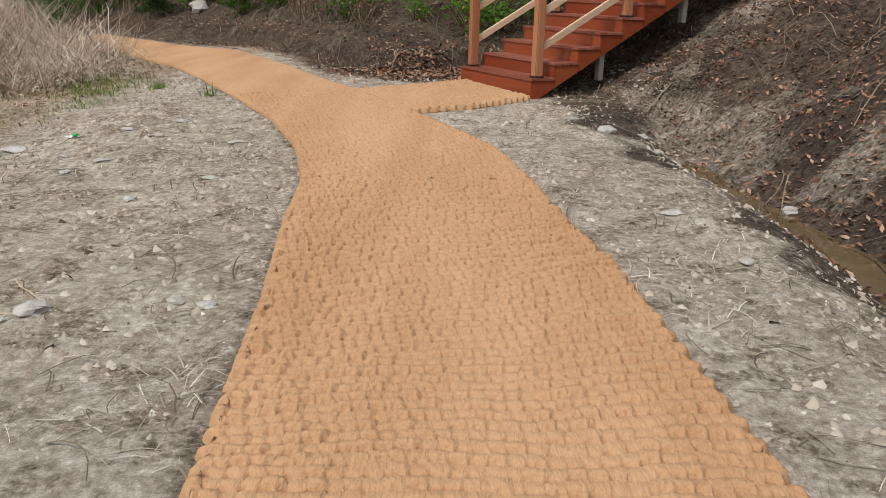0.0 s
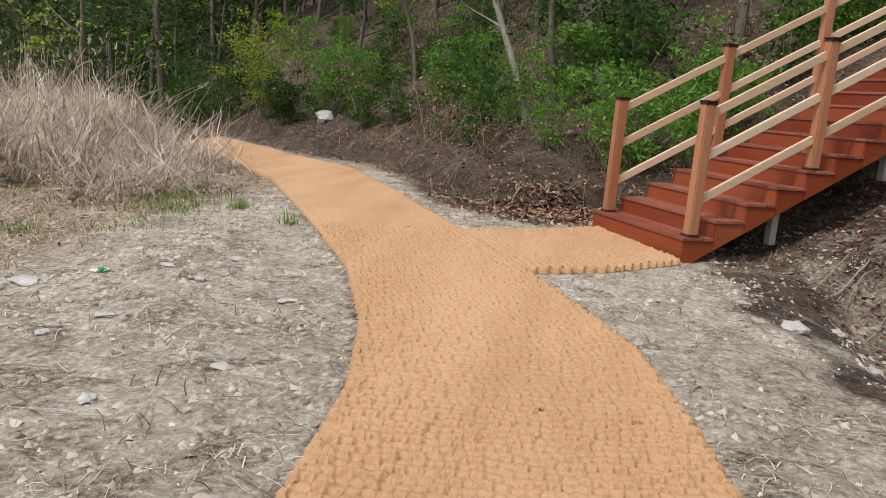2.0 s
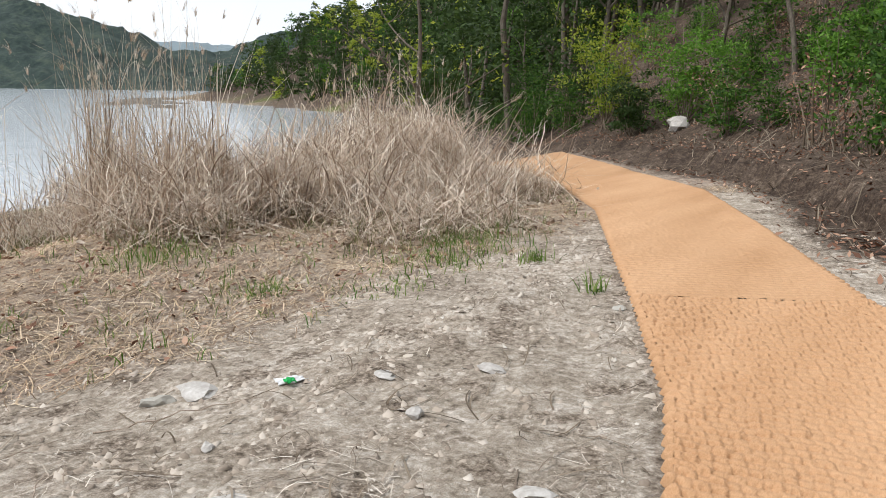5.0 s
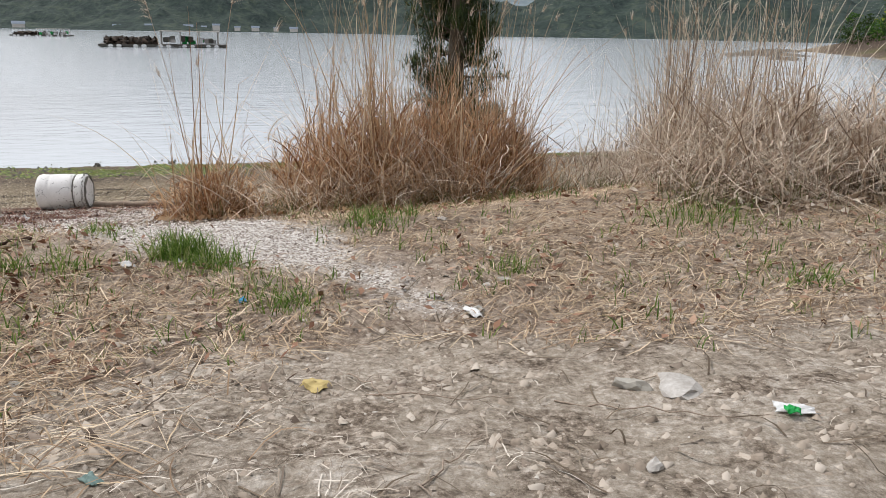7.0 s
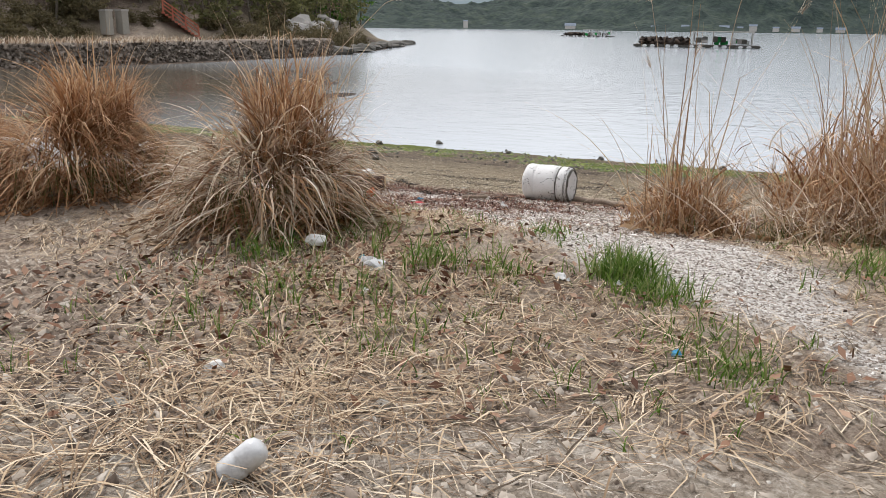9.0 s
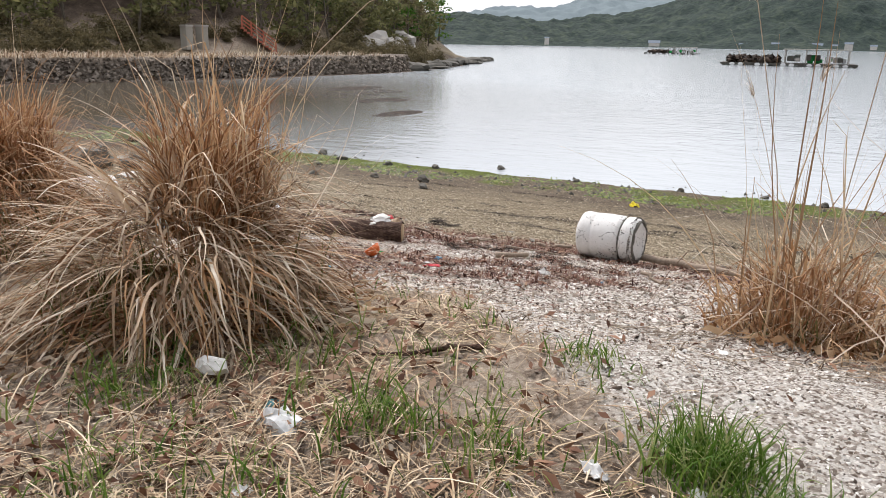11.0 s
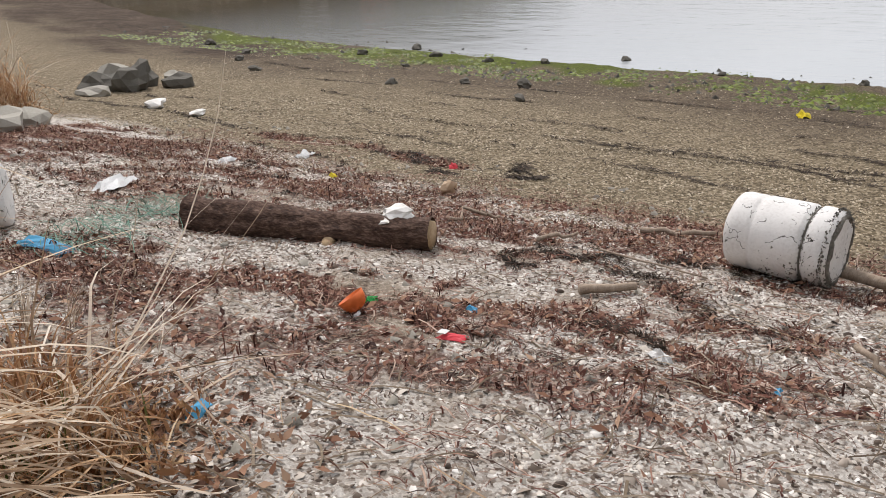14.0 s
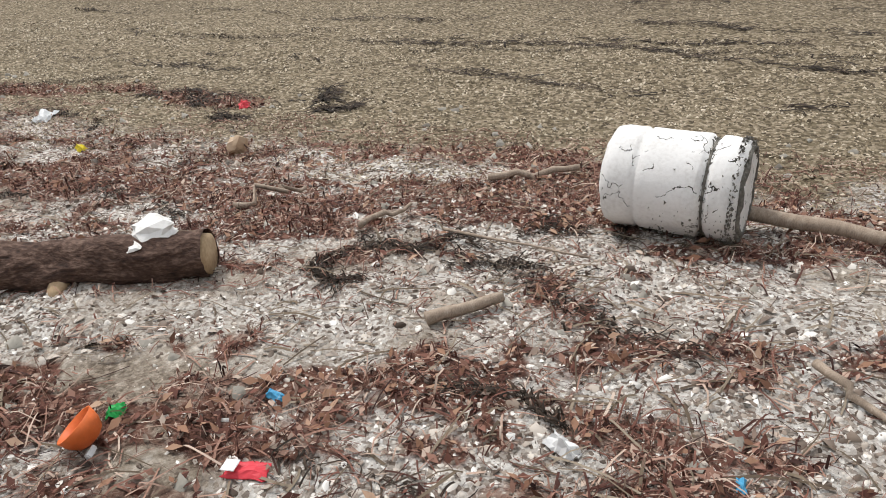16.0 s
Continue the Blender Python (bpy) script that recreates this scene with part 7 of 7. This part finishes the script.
# small wet stones in the algae and the shallows
p = area(2600, -29, -20.5, -24, 9)
d_p = signed(p[:, 0], p[:, 1], COAST, LAND)
p = p[(d_p > -0.7) & (d_p < 4.2) & (fbm(p[:, 0], p[:, 1], 1.4, 61) + RNG.normal(0, 0.25, len(p)) > 0.12)]
scatter("wet_stones", chips(np.concatenate([p, np.maximum(height(p[:, 0], p[:, 1]), SEA - 0.01)[:, None]], 1), 0.02 + 0.09 * RNG.uniform(0, 1, len(p)) ** 2.5, 0.6, 6, 0.4), M_DARKSTONE, "small dark wet stones along the water's edge", "stones")
for k, (x, y) in enumerate([(-95, -57.5), (-98, -58.6), (-101.5, -59), (-105.5, -60.2), (-109, -61.5)]):
    rock(x, y, 2.4, 1.6, 2.6 + 0.5 * math.sin(k * 1.9), 230 + k, M_PALE, "pale rock face on the far point", "boulder", "rocks of the point", k * 67)

# rocky foreshore of the far point
for k in range(26):
    t = k / 25
    x, y = -88 - 52 * t, -46.5 - 16.5 * t
    rock(x, y + 0.6 * math.sin(k * 2.1), 1.6 + 0.7 * math.sin(k * 1.7), 1.1, 0.9 + 0.3 * math.cos(k), 200 + k, M_DARKSTONE, "dark rock along the foot of the point", "shore_rock", "rocks of the point", k * 31)


M_FARRED = mat("faded_red_paint", [(0.36, 0.10, 0.06), (0.50, 0.17, 0.11)], 3, 0.6, 0.1, 20)


def red_steps():
    st = tagged(empty("red_steps", pose(-73.5, -55.6, on_ground(-73.5, -55.6, 0.1), 0, 0, 312)), "red-stained timber steps with rails above the far sea wall", "stair")
    for k in range(12):
        part("tread", box(0.34, 2.2, 0.2, Matrix.Translation((k * 0.32, 0, 0.12 + k * 0.24)), 0.01), M_FARRED, st)
    sl = math.degrees(math.atan2(0.24, 0.32))
    for y in (-1.1, 1.1):
        for k in (0, 4, 8, 11):
            part("post", box(0.14, 0.14, 1.3, Matrix.Translation((k * 0.32, y, 0.75 + k * 0.24)), 0.01), M_FARRED, st)
        for h in (0.5, 0.9, 1.3):
            part("rail", box(11 * 0.4, 0.06, 0.12, Matrix.Translation((5.5 * 0.32, y, h + 0.15 + 5.5 * 0.24)) @ pose(0, 0, 0, 0, -sl, 0), 0.01), M_FARRED, st)


red_steps()
for x, y in ((-63.4, -58.5), (-65.2, -58.2)):
    ob = tagged(empty("gate_pillar", pose(x, y, on_ground(x, y) - 0.1)), "grey concrete gate pillar above the sea wall", "pillar", "gate pillars")
    part("shaft", box(0.9, 0.9, 2.3, Matrix.Translation((0, 0, 1.15)), 0.03), M_STONE, ob)
    part("cap", box(1.05, 1.05, 0.18, Matrix.Translation((0, 0, 2.38)), 0.03), M_PALE, ob)


# ---- rafts out on the water ----
def raft(x, y, turn, s, label, seed):
    rng = np.random.default_rng(seed)
    ob = tagged(empty("fish_farm_raft", pose(x, y, SEA, 0, 0, turn) @ Matrix.Diagonal((s, s, s, 1))), label, "raft", "aquaculture rafts")
    part("deck", box(23, 7, 0.35, Matrix.Translation((0, 0, 0.35)), 0.05), M_DARKSTONE, ob)
    v, f = chips(np.stack([rng.uniform(-10.5, -1.5, 240), rng.uniform(-3, 3, 240), rng.uniform(0.5, 1.5, 240)], -1), rng.uniform(0.4, 0.9, 240), 0.7, 6, 1.5, rng)
    tagged(part("net_heap", mesh_of("net_heap", v, f, M_WEED), M_WEED, ob, "heaped black nets"), kind="stuff")
    for px in (-0.5, 3.0, 6.5, 10.0):
        for py in (-2.8, 2.8):
            part("post", box(0.16, 0.16, 2.5, Matrix.Translation((px, py, 1.7)), 0.01), M_PALE, ob)
    part("canopy", box(11.2, 6.2, 0.14, Matrix.Translation((4.7, 0, 2.98)), 0.02), M_PALE, ob, "pale flat canopy")
    for k in range(16):
        part("float", box(0.9, 0.7, 0.55, Matrix.Translation((-10.8 + k * 1.45, -3.5, 0.25)), 0.15), M_WHITE if k % 3 else M_DARKSTONE, ob, "foam float under the deck edge")
    for k in range(26):
        part("crate", box(0.9, 0.9, rng.uniform(0.5, 1.1), Matrix.Translation((rng.uniform(0, 9.5), rng.uniform(-2.4, 2.4), 0.9 + rng.uniform(0, 0.7))), 0.04), (M_WHITE, M_PALE, M_GREENP, M_DARKSTONE)[k % 4], ob)


raft(-165, -13.4, 95, 1.0, "long fish-farm raft with black nets and a pale canopy", 1)
raft(-290, -66, 80, 0.8, "low dark fish-farm raft further out", 2)


# ---- houses on the far shore ----
def house(x, y, w, h, roof, turn):
    ob = tagged(empty("house", pose(x, y, SEA + 1.2, 0, 0, turn)), "small pale house on the far shore", "house", "far shore houses")
    part("wall", box(w, w * 0.7, h, Matrix.Translation((0, 0, h / 2)), 0.05), M_PALE, ob)
    bm = bmesh.new()
    hw, hd = w * 0.56, w * 0.42
    vs = [bm.verts.new(c) for c in ((-hw, -hd, h), (hw, -hd, h), (hw, hd, h), (-hw, hd, h), (-hw, 0, h + w * 0.25), (hw, 0, h + w * 0.25))]
    for q in ((0, 1, 5, 4), (2, 3, 4, 5), (0, 4, 3), (1, 2, 5), (3, 2, 1, 0)):
        bm.faces.new([vs[k] for k in q])
    part("roof", bm, roof, ob)
    for k in (-1, 1):
        part("window", box(w * 0.16, 0.1, h * 0.3, Matrix.Translation((k * w * 0.25, -w * 0.352, h * 0.6))), M_DARKSTONE, ob)


M_ROOF = mat("blue_grey_roof", [(0.10, 0.13, 0.17), (0.20, 0.24, 0.29)], 2, 0.6, 0.1, 10)
for k, (br, dist, w, h) in enumerate([(97.5, 612, 12, 7), (95.0, 616, 15, 6), (93.2, 612, 12, 9), (91.8, 618, 10, 6), (90.6, 612, 13, 6), (89.2, 616, 9, 6), (99.5, 614, 12, 5), (105.2, 610, 18, 6), (112.5, 612, 8, 12), (88.0, 618, 14, 5), (94.0, 622, 9, 6)]):
    a = radians(br)
    house(-4 - math.sin(a) * dist, 5 + math.cos(a) * dist, w * 0.42, h * 0.4, M_ROOF, br - 180)


# ---- larger oyster shells and leaf scraps on the strand ----
rng_s = np.random.default_rng(23)
p = thin(area(5200, -13.4, -8.6, -4, 5.6, rng_s), 0, rng_s)
scatter("oyster_shells", chips(ground(p, 0.004), 0.012 + 0.026 * rng_s.uniform(0, 1, len(p)) ** 2, 0.35, 7, 0.9, rng_s), M_SHELL, "larger white oyster shells on the strand", "shells")
p = thin(area(9000, -14.6, -9.0, -6, 6.2, rng_s), 5, rng_s)
scatter("strand_dead_leaves", leaves(ground(p, 0.02), rng_s.uniform(0.015, 0.04, len(p)), 0.9, rng_s), M_LITTER, "curled brown dead leaves on the strand line", "dead leaves")
p = area(420, -14.6, -9.0, -6, 6.2, rng_s)
scatter("strand_pebbles", chips(ground(p, 0.004), rng_s.uniform(0.02, 0.05, len(p)), 0.6, 7, 0.6, rng_s), M_STONE, "grey pebbles on the strand line", "pebbles")


# ---- floating weed in the cove ----
rng_w = np.random.default_rng(29)
for k, (x, y, rx, ry) in enumerate([(-49.5, -28.5, 5.5, 3.6), (-46.0, -22.5, 2.4, 1.3), (-54.5, -31.0, 3.0, 1.4), (-39.0, -17.0, 2.0, 0.8)]):
    q = in_ellipse(1300, x, y, rx, ry, rng_w)
    q = q[fbm(q[:, 0], q[:, 1], 1.6, 70 + k) + rng_w.normal(0, 0.15, len(q)) > -0.05]
    v, f = chips(np.concatenate([q, np.full((len(q), 1), SEA + 0.004)], 1), rng_w.uniform(0.06, 0.3, len(q)), 0.1, 6, 0.1, rng_w)
    tagged(part("floating_weed", mesh_of("floating_weed", v, f, M_WEED), M_WEED), "dark patch of seaweed at the water surface", "seaweed", "floating weed", "stuff")



# ---- single leaning plumed stalks ----
def plumed_stalk(points, seed, label):
    rng = np.random.default_rng(seed)
    pts = np.array(points, float)
    t = np.linspace(0, len(pts) - 1, 18)
    line = np.stack([np.interp(t, np.arange(len(pts)), pts[:, k]) for k in range(3)], -1)
    v, f = tube(line, np.linspace(0.004, 0.0025, 18), 5)
    ob = tagged(empty("plumed_stalk"), label, "dry grass", "plumed stalks")
    part("stem", mesh_of("stem", v, f, M_REED_GREY), M_REED_GREY, ob)
    n = 60
    base = np.repeat(line[-3:], 20, 0) + rng.normal(0, 0.008, (n, 3))
    d = line[-1] - line[-4]
    v, f = blades(base, np.full(n, math.atan2(d[1], d[0])) + rng.normal(0, 0.4, n), rng.uniform(30, 80, n), rng.uniform(20, 90, n), rng.uniform(0.06, 0.18, n), np.full(n, 0.002), 5, rng)
    tagged(part("plume", mesh_of("plume", v, f, M_REED_GREY), M_REED_GREY, ob, "pale feathery plume"), kind="stuff")


plumed_stalk([(-7.76, 13.14, 0.0), (-6.98, 13.75, 0.66), (-6.3, 14.2, 1.3), (-6.06, 14.33, 1.47)], 1, "long pale plumed stalk leaning over the matting")
plumed_stalk([(-8.1, 1.4, -0.2), (-8.35, 1.84, 0.82), (-8.6, 2.13, 1.19), (-8.8, 2.39, 1.51), (-8.86, 2.5, 1.56)], 2, "long pale plumed stalk leaning from the silver grass")
plumed_stalk([(-9.7, 4.9, -0.45), (-9.75, 4.8, 0.5), (-9.9, 4.6, 1.3), (-9.95, 4.5, 1.7)], 3, "tall pale plumed stalk by the foam float")
plumed_stalk([(-9.7, 5.1, -0.45), (-9.65, 5.2, 0.5), (-9.6, 5.3, 1.4), (-9.55, 5.4, 1.9)], 4, "tall pale plumed stalk by the foam float")

# ---- tidal flat off the headland ----
M_FLAT = mat("tidal_mud", [(0.05, 0.043, 0.034), (0.11, 0.095, 0.075), (0.18, 0.16, 0.125)], 0.6, 0.8, 0.5, 6, dist=0.05)


def tidal_flat(cx, cy, rx, ry, turn, seed):
    ring = np.linspace(0, 2 * np.pi, 72, endpoint=False)
    rows = []
    for k, r in enumerate((1.0, 0.8, 0.5, 0.2)):
        wav = 1 + 0.25 * np.sin(ring * 3 + seed) + 0.14 * np.sin(ring * 7 + 2 * seed) + 0.08 * np.sin(ring * 17 + seed)
        x, y = rx * r * wav * np.cos(ring), ry * r * wav * np.sin(ring)
        c, s = math.cos(turn), math.sin(turn)
        rows.append(np.stack([cx + c * x - s * y, cy + s * x + c * y, np.full(72, SEA - 0.1 + (0, 0.18, 0.35, 0.42)[k]) + 0.06 * np.sin(ring * 9 + k)], -1))
    v = np.concatenate(rows + [np.array([[cx, cy, SEA + 0.33]])])
    i, j = np.meshgrid(np.arange(3), np.arange(72), indexing="ij")
    q = np.stack([i * 72 + j, i * 72 + (j + 1) % 72, (i + 1) * 72 + (j + 1) % 72, (i + 1) * 72 + j], -1).reshape(-1, 4)
    cap = np.stack([216 + np.arange(72), 216 + (np.arange(72) + 1) % 72, np.full(72, 288), np.full(72, 288)], -1)
    tri = np.concatenate([q[:, [0, 1, 2]], q[:, [0, 2, 3]], cap[:, :3]])
    tagged(new("tidal_flat", mesh_of("tidal_flat", v, tri, M_FLAT, True)), "low dark tidal flat in the bay", "shoal", "tidal flats")


tidal_flat(-168, 118, 34, 9, 2.5, 1.0)
tidal_flat(-205, 148, 26, 7, 2.4, 2.0)
tidal_flat(-130, 97, 10, 3, 2.5, 3.0)
